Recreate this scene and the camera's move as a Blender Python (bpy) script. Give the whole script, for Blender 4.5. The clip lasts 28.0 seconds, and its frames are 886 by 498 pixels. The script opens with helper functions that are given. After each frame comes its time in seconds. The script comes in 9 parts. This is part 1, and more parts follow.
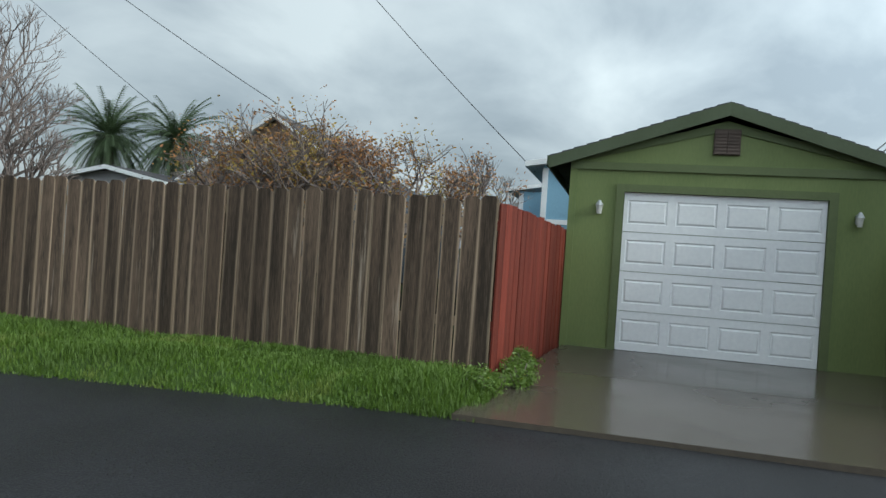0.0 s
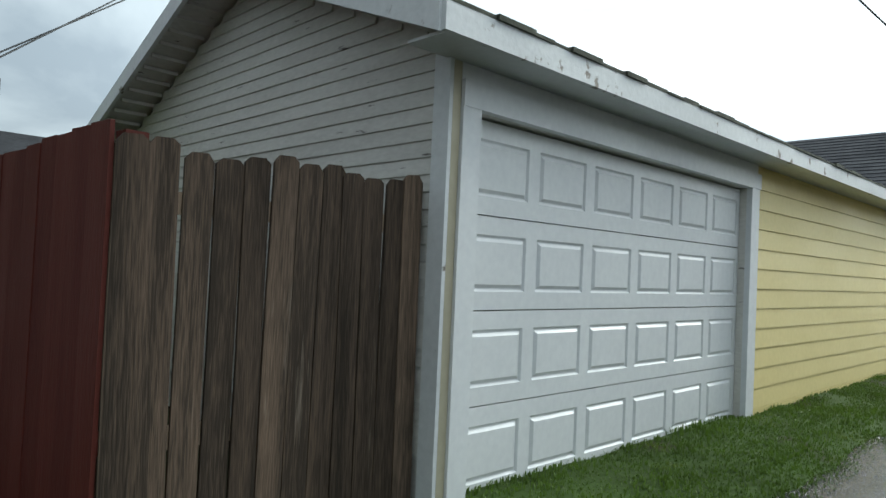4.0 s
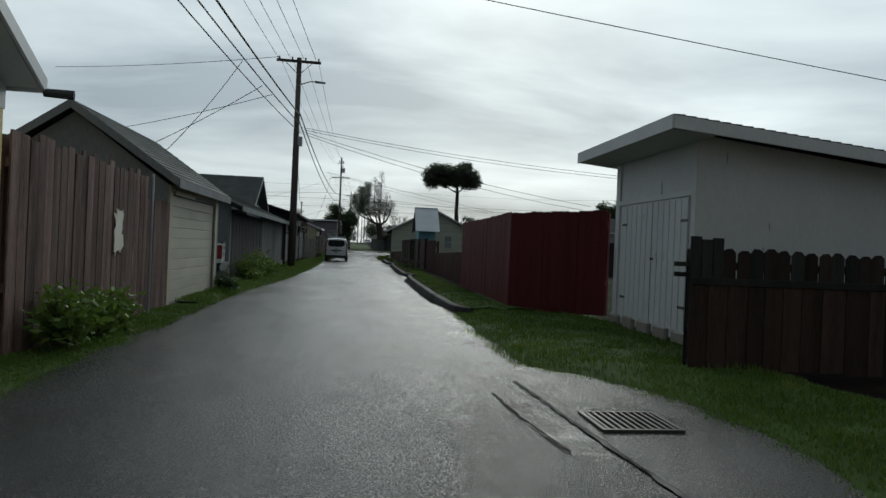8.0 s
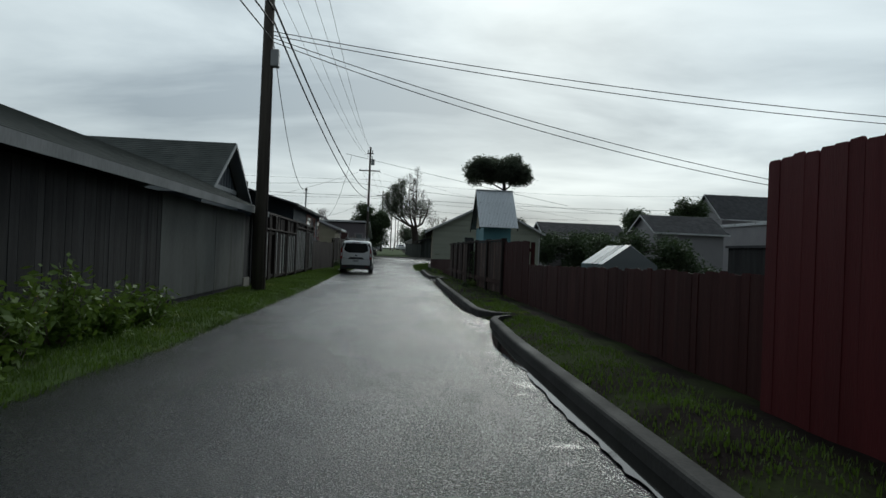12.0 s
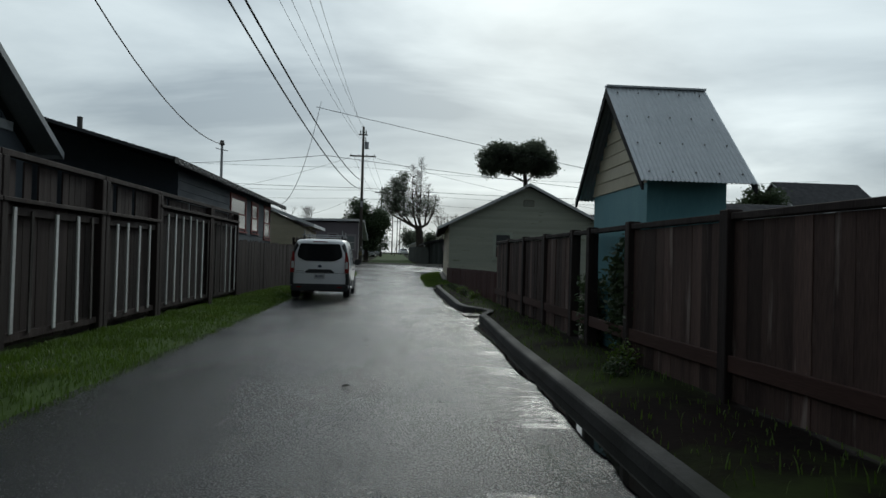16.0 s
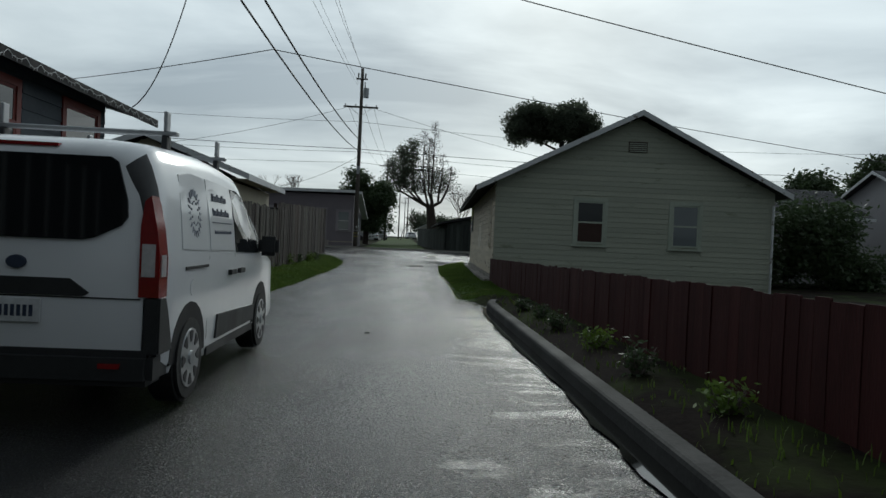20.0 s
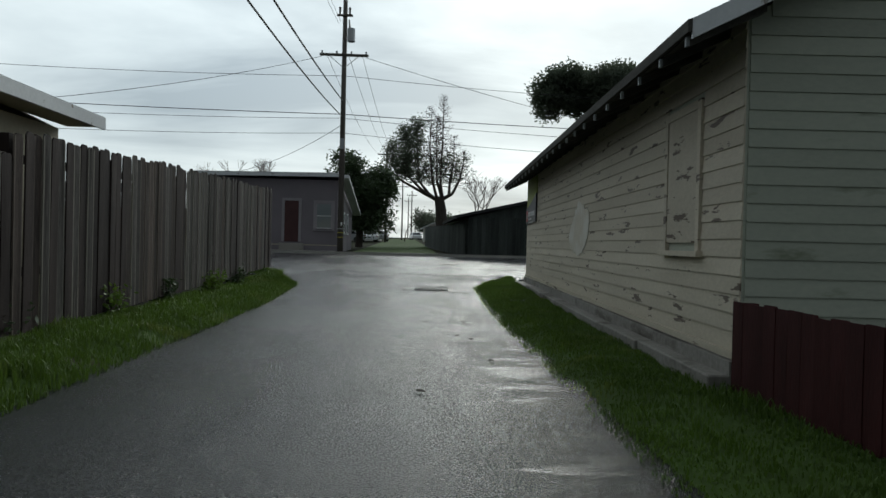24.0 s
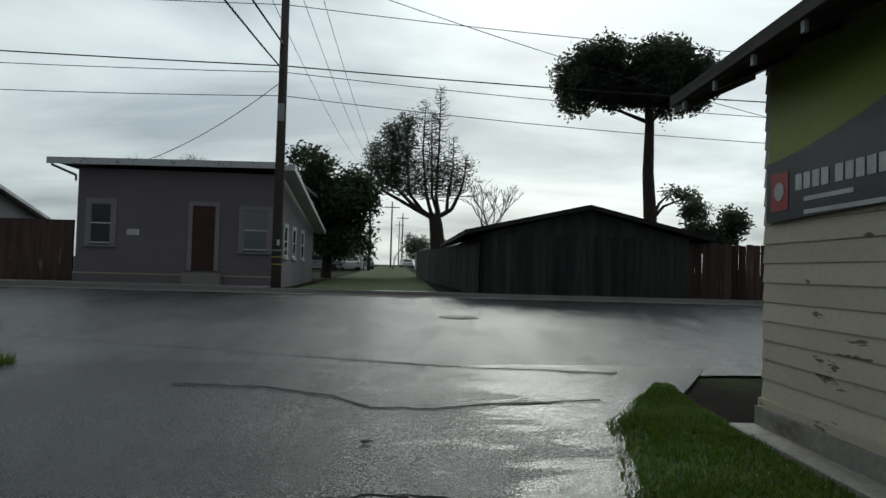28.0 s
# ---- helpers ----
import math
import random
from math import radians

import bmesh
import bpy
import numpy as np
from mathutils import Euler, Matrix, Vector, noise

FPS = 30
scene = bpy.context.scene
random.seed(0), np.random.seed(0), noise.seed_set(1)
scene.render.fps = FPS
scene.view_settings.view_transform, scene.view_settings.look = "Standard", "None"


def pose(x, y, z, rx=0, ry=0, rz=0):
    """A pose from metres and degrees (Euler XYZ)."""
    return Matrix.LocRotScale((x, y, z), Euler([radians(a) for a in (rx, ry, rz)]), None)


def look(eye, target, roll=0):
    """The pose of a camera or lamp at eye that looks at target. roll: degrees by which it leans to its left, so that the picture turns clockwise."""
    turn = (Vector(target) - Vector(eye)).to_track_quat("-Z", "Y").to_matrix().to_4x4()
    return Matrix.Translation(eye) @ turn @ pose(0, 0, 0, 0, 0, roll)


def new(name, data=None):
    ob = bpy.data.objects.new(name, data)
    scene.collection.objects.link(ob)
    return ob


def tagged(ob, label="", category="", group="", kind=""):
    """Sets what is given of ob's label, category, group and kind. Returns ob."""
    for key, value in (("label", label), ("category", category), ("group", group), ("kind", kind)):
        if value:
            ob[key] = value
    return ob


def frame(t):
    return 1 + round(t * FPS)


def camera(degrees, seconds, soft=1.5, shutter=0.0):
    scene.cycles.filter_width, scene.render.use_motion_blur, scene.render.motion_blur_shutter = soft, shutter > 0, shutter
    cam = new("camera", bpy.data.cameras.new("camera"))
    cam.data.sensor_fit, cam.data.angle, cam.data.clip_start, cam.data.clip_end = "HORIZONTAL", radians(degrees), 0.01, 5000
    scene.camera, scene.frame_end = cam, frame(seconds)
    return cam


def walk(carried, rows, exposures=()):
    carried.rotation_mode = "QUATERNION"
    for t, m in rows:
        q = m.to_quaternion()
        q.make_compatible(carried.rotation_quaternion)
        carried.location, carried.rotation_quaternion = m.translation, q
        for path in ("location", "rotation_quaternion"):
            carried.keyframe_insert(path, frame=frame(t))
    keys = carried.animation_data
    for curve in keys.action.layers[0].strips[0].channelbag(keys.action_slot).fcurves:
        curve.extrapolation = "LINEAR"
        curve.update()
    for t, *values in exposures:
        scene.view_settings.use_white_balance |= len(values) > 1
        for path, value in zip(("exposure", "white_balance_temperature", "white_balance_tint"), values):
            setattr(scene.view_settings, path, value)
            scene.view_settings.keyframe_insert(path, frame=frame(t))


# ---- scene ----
cam = camera(66.3, 28.0)

PATH = [
    (0, (3.474, -9.33, 1.23), (1.536, -9.823, 1.224), 3.9),
    (0.5, (3.244, -9.246, 1.222), (1.291, -9.674, 1.213), 3.6),
    (1, (2.845, -9.053, 1.216), (0.872, -9.376, 1.218), 3.5),
    (1.5, (2.486, -9.015, 1.209), (0.488, -9.107, 1.216), 3.5),
    (2, (1.978, -8.754, 1.216), (-0.016, -8.601, 1.23), 3.6),
    (2.5, (1.384, -8.371, 1.214), (-0.568, -7.938, 1.242), 3.6),
    (3, (0.858, -7.923, 1.239), (-0.994, -7.17, 1.283), 3.5),
    (3.5, (0.34, -7.383, 1.244), (-1.33, -6.284, 1.297), 3.0),
    (4, (-0.026, -6.669, 1.235), (-1.463, -5.278, 1.29), 2.6),
    (4.5, (0.089, -5.933, 1.14), (-1.117, -4.338, 1.185), 3.5),
    (6.5, (0.254, -1.187, 1.244), (0.441, 0.805, 1.24), 3.0),
    (7, (0.548, 0.18, 1.232), (0.921, 2.145, 1.239), 2.4),
    (7.5, (0.722, 1.712, 1.224), (1.063, 3.682, 1.237), 2.2),
    (8, (0.795, 3.454, 1.218), (1.046, 5.438, 1.218), 2.4),
    (8.5, (0.847, 5.337, 1.199), (1.034, 7.328, 1.2), 2.3),
    (9, (0.872, 7.281, 1.181), (1.026, 9.275, 1.182), 2.1),
    (9.5, (0.933, 9.258, 1.181), (1.09, 11.251, 1.181), 1.6),
    (10, (1.078, 10.964, 1.201), (1.234, 12.958, 1.21), 1.9),
    (10.5, (1.074, 12.883, 1.194), (1.23, 14.877, 1.217), 1.7),
    (11, (1.037, 14.869, 1.201), (1.192, 16.863, 1.231), 1.9),
    (11.5, (1.061, 16.885, 1.223), (1.214, 18.879, 1.239), 2.1),
    (12, (1.079, 18.901, 1.224), (1.23, 20.895, 1.236), 2.3),
    (12.5, (1.066, 20.909, 1.217), (1.218, 22.903, 1.209), 2.5),
    (14.5, (1.227, 29.085, 1.25), (1.361, 31.081, 1.242), 2.1),
    (15, (1.258, 31.062, 1.246), (1.39, 33.058, 1.235), 1.8),
    (15.5, (1.296, 33.038, 1.251), (1.434, 35.033, 1.271), 1.5),
    (16, (1.326, 34.977, 1.262), (1.469, 36.971, 1.286), 1.5),
    (16.5, (1.355, 36.895, 1.248), (1.504, 38.89, 1.27), 1.8),
    (17, (1.423, 38.788, 1.25), (1.573, 40.782, 1.272), 2.0),
    (17.5, (1.443, 40.785, 1.253), (1.588, 42.78, 1.264), 1.9),
    (18, (1.446, 42.717, 1.247), (1.586, 44.712, 1.241), 1.8),
    (18.5, (1.433, 44.674, 1.227), (1.57, 46.669, 1.211), 2.0),
    (19, (1.44, 46.485, 1.19), (1.575, 48.48, 1.171), 2.3),
    (19.5, (1.455, 48.217, 1.163), (1.585, 50.212, 1.144), 2.6),
    (20, (1.465, 50.019, 1.137), (1.588, 52.016, 1.118), 2.6),
    (20.5, (1.402, 51.697, 1.182), (1.521, 53.693, 1.163), 2.1),
    (21, (1.434, 53.442, 1.171), (1.55, 55.439, 1.157), 2.0),
    (21.5, (1.496, 55.129, 1.122), (1.612, 57.126, 1.115), 2.0),
    (23.5, (1.443, 62.379, 1.157), (1.561, 64.376, 1.133), 1.7),
    (24, (1.471, 64.137, 1.14), (1.582, 66.134, 1.122), 1.4),
    (24.5, (1.496, 65.826, 1.147), (1.603, 67.824, 1.135), 1.3),
    (25, (1.517, 67.455, 1.165), (1.631, 69.451, 1.171), 1.3),
    (25.5, (1.54, 69.081, 1.182), (1.666, 71.077, 1.21), 1.4),
    (26, (1.602, 70.73, 1.215), (1.734, 72.726, 1.256), 1.3),
    (26.5, (1.637, 72.382, 1.243), (1.777, 74.377, 1.289), 1.5),
    (27, (1.694, 74.058, 1.255), (1.837, 76.052, 1.309), 1.7),
    (27.5, (1.835, 75.818, 1.264), (1.97, 77.813, 1.323), 1.9),
    (28, (1.933, 77.436, 1.254), (2.064, 79.431, 1.317), 1.6),
]
EXPO = [(0.0, 1.6, 6150, 0), (4.3, 1.52, 6200, 0), (6.6, 0.06, 6250, 1), (22.0, 0.02, 6200, 1), (24.0, 0.31, 6300, 1), (26.0, 0.28, 6320, 1), (28.0, 0.15, 6350, 1)]
walk(cam, [(t, look(eye, target, roll)) for t, eye, target, roll in PATH], EXPO)

# ---- overcast sky with the hidden sun ahead of the alley ----
SUN_AZ, SUN_EL = radians(12), radians(26)      # azimuth from +y towards +x
SUN_DIR = Vector((math.sin(SUN_AZ) * math.cos(SUN_EL), math.cos(SUN_AZ) * math.cos(SUN_EL), math.sin(SUN_EL)))


def build_world():
    w = bpy.data.worlds.new("world")
    scene.world = w
    w.use_nodes = True
    nt = w.node_tree
    nt.nodes.clear()
    N, L = nt.nodes.new, nt.links.new
    out, bg = N("ShaderNodeOutputWorld"), N("ShaderNodeBackground")
    sky = N("ShaderNodeTexSky")
    sky.sky_type, sky.sun_disc = "NISHITA", False
    sky.sun_elevation, sky.sun_rotation = SUN_EL, SUN_AZ
    sky.air_density, sky.dust_density = 1.0, 2.0
    tc = N("ShaderNodeTexCoord")
    # cloud layer, laid out on a plane overhead
    sep = N("ShaderNodeSeparateXYZ")
    L(tc.outputs["Generated"], sep.inputs[0])
    zz = N("ShaderNodeMath"); zz.operation = "MAXIMUM"; zz.inputs[1].default_value = 0.0
    L(sep.outputs["Z"], zz.inputs[0])
    za = N("ShaderNodeMath"); za.operation = "ADD"; za.inputs[1].default_value = 0.16
    L(zz.outputs[0], za.inputs[0])
    dv = N("ShaderNodeVectorMath"); dv.operation = "DIVIDE"
    comb = N("ShaderNodeCombineXYZ")
    for k in range(3):
        L(za.outputs[0], comb.inputs[k])
    L(tc.outputs["Generated"], dv.inputs[0]); L(comb.outputs[0], dv.inputs[1])
    mp = N("ShaderNodeMapping"); mp.inputs["Scale"].default_value = (0.55, 0.9, 0.0)
    mp.inputs["Location"].default_value = (2.3, 0.7, 0)
    L(dv.outputs[0], mp.inputs[0])
    n1 = N("ShaderNodeTexNoise"); n1.inputs["Scale"].default_value = 1.15; n1.inputs["Detail"].default_value = 7; n1.inputs["Roughness"].default_value = 0.52
    n1.inputs["Distortion"].default_value = 0.35
    L(mp.outputs[0], n1.inputs["Vector"])
    ramp = N("ShaderNodeValToRGB")
    e = ramp.color_ramp.elements
    e[0].position, e[0].color = 0.34, (0.30, 0.335, 0.38, 1)
    e[1].position, e[1].color = 0.68, (0.72, 0.75, 0.78, 1)
    m = ramp.color_ramp.elements.new(0.5); m.color = (0.50, 0.535, 0.575, 1)
    L(n1.outputs["Fac"], ramp.inputs[0])
    # glow of the hidden sun through the cloud
    dot = N("ShaderNodeVectorMath"); dot.operation = "DOT_PRODUCT"; dot.inputs[1].default_value = SUN_DIR
    L(tc.outputs["Generated"], dot.inputs[0])
    mx = N("ShaderNodeMapRange"); mx.inputs[1].default_value, mx.inputs[2].default_value = -1.0, 1.0
    L(dot.outputs["Value"], mx.inputs[0])
    pw = N("ShaderNodeMath"); pw.operation = "POWER"; pw.inputs[1].default_value = 2.6
    L(mx.outputs[0], pw.inputs[0])
    gl = N("ShaderNodeMath"); gl.operation = "MULTIPLY_ADD"; gl.inputs[1].default_value = 1.12; gl.inputs[2].default_value = 0.30
    L(pw.outputs[0], gl.inputs[0])
    # thicker air towards the horizon dulls the cloud
    hz = N("ShaderNodeMapRange"); hz.interpolation_type = "SMOOTHSTEP"
    hz.inputs[1].default_value, hz.inputs[2].default_value, hz.inputs[3].default_value, hz.inputs[4].default_value = 0.0, 0.26, 0.80, 1.0
    L(sep.outputs["Z"], hz.inputs[0])
    ml = N("ShaderNodeMath"); ml.operation = "MULTIPLY"
    L(gl.outputs[0], ml.inputs[0]); L(hz.outputs[0], ml.inputs[1])
    cl = N("ShaderNodeVectorMath"); cl.operation = "SCALE"
    L(ramp.outputs[0], cl.inputs[0]); L(ml.outputs[0], cl.inputs["Scale"])
    sk = N("ShaderNodeVectorMath"); sk.operation = "SCALE"; sk.inputs["Scale"].default_value = 0.08
    L(sky.outputs[0], sk.inputs[0])
    mix = N("ShaderNodeMix"); mix.data_type = "RGBA"; mix.inputs["Factor"].default_value = 0.93
    L(sk.outputs[0], mix.inputs[6]); L(cl.outputs[0], mix.inputs[7])
    L(mix.outputs[2], bg.inputs[0])
    bg.inputs[1].default_value = 1.0
    L(bg.outputs[0], out.inputs[0])


build_world()
sun = new("sun", bpy.data.lights.new("sun", "SUN"))
sun.data.energy, sun.data.angle, sun.data.color = 0.76, radians(14), (1.0, 0.97, 0.92)
sun.matrix_world = look(SUN_DIR * 60, (0, 0, 0))

# ---- materials ----
def mat(name, a, b=None, rough=0.8, scale=2.0, fine=30.0, bump=0.15, stretch=(1, 1, 1), metal=0.0, rnd=0.0, spec=0.5,
        wear=None, wear_at=(0.58, 0.66), wear_scale=3.0, wear_stretch=(1, 1, 1), rough2=None, coat=0.0, edge=None, band=(0.33, 0.67), thin=0.0):
    """A surface of colour a varied towards b by a coarse and a fine noise, each object a little different by rnd;
    wear: a third colour showing in patches; edge: (x from, x to, colour) of a bleached board edge."""
    m = bpy.data.materials.new(name)
    m.use_nodes = True
    nt = m.node_tree
    N, L = nt.nodes.new, nt.links.new
    p = nt.nodes["Principled BSDF"]
    p.inputs["Metallic"].default_value = metal
    p.inputs["Specular IOR Level"].default_value = spec
    p.inputs["Coat Weight"].default_value = coat
    p.inputs["Coat Roughness"].default_value = 0.08
    b = b or tuple(c * 0.65 for c in a)
    tc, info, mp = N("ShaderNodeTexCoord"), N("ShaderNodeObjectInfo"), N("ShaderNodeMapping")
    off = N("ShaderNodeMath"); off.operation = "MULTIPLY"; off.inputs[1].default_value = 37.0
    L(info.outputs["Random"], off.inputs[0])
    ad = N("ShaderNodeVectorMath"); ad.operation = "ADD"
    L(tc.outputs["Object"], ad.inputs[0]); L(off.outputs[0], ad.inputs[1])
    L(ad.outputs[0], mp.inputs[0])
    mp.inputs["Scale"].default_value = stretch
    n1, n2 = N("ShaderNodeTexNoise"), N("ShaderNodeTexNoise")
    n1.inputs["Scale"].default_value, n1.inputs["Detail"].default_value = scale, 5
    n2.inputs["Scale"].default_value, n2.inputs["Detail"].default_value = fine, 3
    L(mp.outputs[0], n1.inputs["Vector"]); L(mp.outputs[0], n2.inputs["Vector"])
    av = N("ShaderNodeMath"); av.operation = "MULTIPLY_ADD"; av.inputs[1].default_value = 0.45
    L(n2.outputs["Fac"], av.inputs[0])
    h = N("ShaderNodeMath"); h.operation = "MULTIPLY"; h.inputs[1].default_value = 0.55
    L(n1.outputs["Fac"], h.inputs[0]); L(h.outputs[0], av.inputs[2])
    mr = N("ShaderNodeMapRange"); mr.inputs[1].default_value, mr.inputs[2].default_value = band
    L(av.outputs[0], mr.inputs[0])
    mx = N("ShaderNodeMix"); mx.data_type = "RGBA"
    mx.inputs[6].default_value, mx.inputs[7].default_value = (*a, 1), (*b, 1)
    L(mr.outputs[0], mx.inputs["Factor"])
    col = mx.outputs[2]
    fac = None
    if wear:
        mw = N("ShaderNodeMapping"); mw.inputs["Scale"].default_value = wear_stretch
        L(ad.outputs[0], mw.inputs[0])
        n3 = N("ShaderNodeTexNoise"); n3.inputs["Scale"].default_value, n3.inputs["Detail"].default_value = wear_scale, 6
        n3.inputs["Roughness"].default_value = 0.6
        L(mw.outputs[0], n3.inputs["Vector"])
        m3 = N("ShaderNodeMapRange"); m3.inputs[1].default_value, m3.inputs[2].default_value = wear_at
        L(n3.outputs["Fac"], m3.inputs[0])
        mx2 = N("ShaderNodeMix"); mx2.data_type = "RGBA"; mx2.inputs[7].default_value = (*wear, 1)
        L(col, mx2.inputs[6]); L(m3.outputs[0], mx2.inputs["Factor"])
        col, fac = mx2.outputs[2], m3.outputs[0]
    if edge:
        sx = N("ShaderNodeSeparateXYZ"); L(tc.outputs["Object"], sx.inputs[0])
        ab = N("ShaderNodeMath"); ab.operation = "ABSOLUTE"; L(sx.outputs["X"], ab.inputs[0])
        wv = N("ShaderNodeMath"); wv.operation = "MULTIPLY_ADD"; wv.inputs[1].default_value = 0.045
        L(n1.outputs["Fac"], wv.inputs[0]); L(ab.outputs[0], wv.inputs[2])
        me_ = N("ShaderNodeMapRange"); me_.inputs[1].default_value, me_.inputs[2].default_value = edge[0] + 0.0225, edge[1] + 0.0225
        L(wv.outputs[0], me_.inputs[0])
        mx3 = N("ShaderNodeMix"); mx3.data_type = "RGBA"; mx3.inputs[7].default_value = (*edge[2], 1)
        L(col, mx3.inputs[6]); L(me_.outputs[0], mx3.inputs["Factor"])
        col = mx3.outputs[2]
    if rnd:
        r = N("ShaderNodeMapRange"); r.inputs[3].default_value, r.inputs[4].default_value = 1 - rnd, 1 + rnd
        L(info.outputs["Random"], r.inputs[0])
        sc = N("ShaderNodeVectorMath"); sc.operation = "SCALE"
        L(col, sc.inputs[0]); L(r.outputs[0], sc.inputs["Scale"])
        col = sc.outputs[0]
    L(col, p.inputs["Base Color"])
    rr = N("ShaderNodeMapRange"); rr.inputs[1].default_value, rr.inputs[2].default_value = 0.35, 0.65
    rr.inputs[3].default_value, rr.inputs[4].default_value = rough, rough2 if rough2 is not None else min(1, rough + 0.12)
    L(n1.outputs["Fac"], rr.inputs[0]); L(rr.outputs[0], p.inputs["Roughness"])
    if bump:
        bp = N("ShaderNodeBump"); bp.inputs["Strength"].default_value, bp.inputs["Distance"].default_value = bump, 0.01
        if fac is not None:
            sm = N("ShaderNodeMath"); sm.operation = "MULTIPLY_ADD"; sm.inputs[1].default_value = -0.6
            L(fac, sm.inputs[0]); L(n2.outputs["Fac"], sm.inputs[2]); L(sm.outputs[0], bp.inputs["Height"])
        else:
            L(n2.outputs["Fac"], bp.inputs["Height"])
        L(bp.outputs[0], p.inputs["Normal"])
    if thin:
        # light passing through leaves
        tr, ms = N("ShaderNodeBsdfTranslucent"), N("ShaderNodeMixShader")
        ms.inputs[0].default_value = thin
        L(col, tr.inputs[0]); L(p.outputs[0], ms.inputs[1]); L(tr.outputs[0], ms.inputs[2])
        L(ms.outputs[0], nt.nodes["Material Output"].inputs[0])
    return m


def glass(name, tint=(0.02, 0.024, 0.028), rough=0.04):
    m = bpy.data.materials.new(name)
    m.use_nodes = True
    p = m.node_tree.nodes["Principled BSDF"]
    p.inputs["Base Color"].default_value, p.inputs["Roughness"].default_value = (*tint, 1), rough
    p.inputs["Specular IOR Level"].default_value = 0.6
    return m


def wet_asphalt(name, dry, wet_rough, dry_rough, gloss_scale=0.6, puddles=False):
    m = mat(name, tuple(c * 0.5 for c in dry), tuple(c * 1.9 for c in dry), rough=dry_rough, scale=0.9, fine=55, bump=0.0)
    nt = m.node_tree
    N, L = nt.nodes.new, nt.links.new
    p = nt.nodes["Principled BSDF"]
    tc = N("ShaderNodeTexCoord")
    mp = N("ShaderNodeMapping"); mp.inputs["Scale"].default_value = (1.0, 0.35, 1.0)
    L(tc.outputs["Object"], mp.inputs[0])
    n = N("ShaderNodeTexNoise"); n.inputs["Scale"].default_value, n.inputs["Detail"].default_value = gloss_scale, 5
    L(mp.outputs[0], n.inputs["Vector"])
    r = N("ShaderNodeMapRange"); r.inputs[1].default_value, r.inputs[2].default_value = 0.3, 0.7
    r.inputs[3].default_value, r.inputs[4].default_value = wet_rough, dry_rough
    L(n.outputs["Fac"], r.inputs[0])
    g = N("ShaderNodeTexNoise"); g.inputs["Scale"].default_value, g.inputs["Detail"].default_value = 72, 5
    L(tc.outputs["Object"], g.inputs["Vector"])
    # single stones: some polished, some dull
    sp = N("ShaderNodeMapRange"); sp.inputs[1].default_value, sp.inputs[2].default_value, sp.inputs[3].default_value, sp.inputs[4].default_value = 0.36, 0.64, 0.7, 1.35
    L(g.outputs["Fac"], sp.inputs[0])
    rm = N("ShaderNodeMath"); rm.operation = "MULTIPLY"
    L(r.outputs[0], rm.inputs[0]); L(sp.outputs[0], rm.inputs[1]); L(rm.outputs[0], p.inputs["Roughness"])
    bp = N("ShaderNodeBump"); bp.inputs["Strength"].default_value, bp.inputs["Distance"].default_value = 1.0, 0.0115
    p.inputs["Specular IOR Level"].default_value = 0.3
    # shallow waves of the rolled surface under the grain
    g2 = N("ShaderNodeTexNoise"); g2.inputs["Scale"].default_value, g2.inputs["Detail"].default_value = 5, 3
    L(tc.outputs["Object"], g2.inputs["Vector"])
    sub = N("ShaderNodeMath"); sub.operation = "MULTIPLY_ADD"; sub.inputs[1].default_value = 0.45
    L(g2.outputs["Fac"], sub.inputs[0]); L(g.outputs["Fac"], sub.inputs[2])
    L(sub.outputs[0], bp.inputs["Height"]); L(bp.outputs[0], p.inputs["Normal"])
    if puddles:
        # standing water gathers towards the kerb side, in ragged tongues across the lane
        sx = N("ShaderNodeSeparateXYZ"); L(tc.outputs["Object"], sx.inputs[0])
        mq = N("ShaderNodeMapping"); mq.inputs["Scale"].default_value = (0.6, 1.7, 1.0)
        L(tc.outputs["Object"], mq.inputs[0])
        nq = N("ShaderNodeTexNoise"); nq.inputs["Scale"].default_value, nq.inputs["Detail"].default_value = 1.05, 7
        nq.inputs["Roughness"].default_value = 0.62; nq.inputs["Distortion"].default_value = 1.2
        L(mq.outputs[0], nq.inputs["Vector"])
        ad = N("ShaderNodeMath"); ad.operation = "MULTIPLY_ADD"; ad.inputs[1].default_value = 0.17
        L(sx.outputs["X"], ad.inputs[0]); L(nq.outputs["Fac"], ad.inputs[2])
        mk = N("ShaderNodeMapRange"); mk.inputs[1].default_value, mk.inputs[2].default_value = 0.92, 1.0
        L(ad.outputs[0], mk.inputs[0])
        inv = N("ShaderNodeMath"); inv.operation = "MULTIPLY_ADD"; inv.inputs[1].default_value = -0.5; inv.inputs[2].default_value = 1.0
        L(mk.outputs[0], inv.inputs[0]); L(inv.outputs[0], bp.inputs["Strength"])
        mr2 = N("ShaderNodeMix"); mr2.inputs[3].default_value = 0.15
        L(mk.outputs[0], mr2.inputs[0]); L(rm.outputs[0], mr2.inputs[2]); L(mr2.outputs[0], p.inputs["Roughness"])
    return m


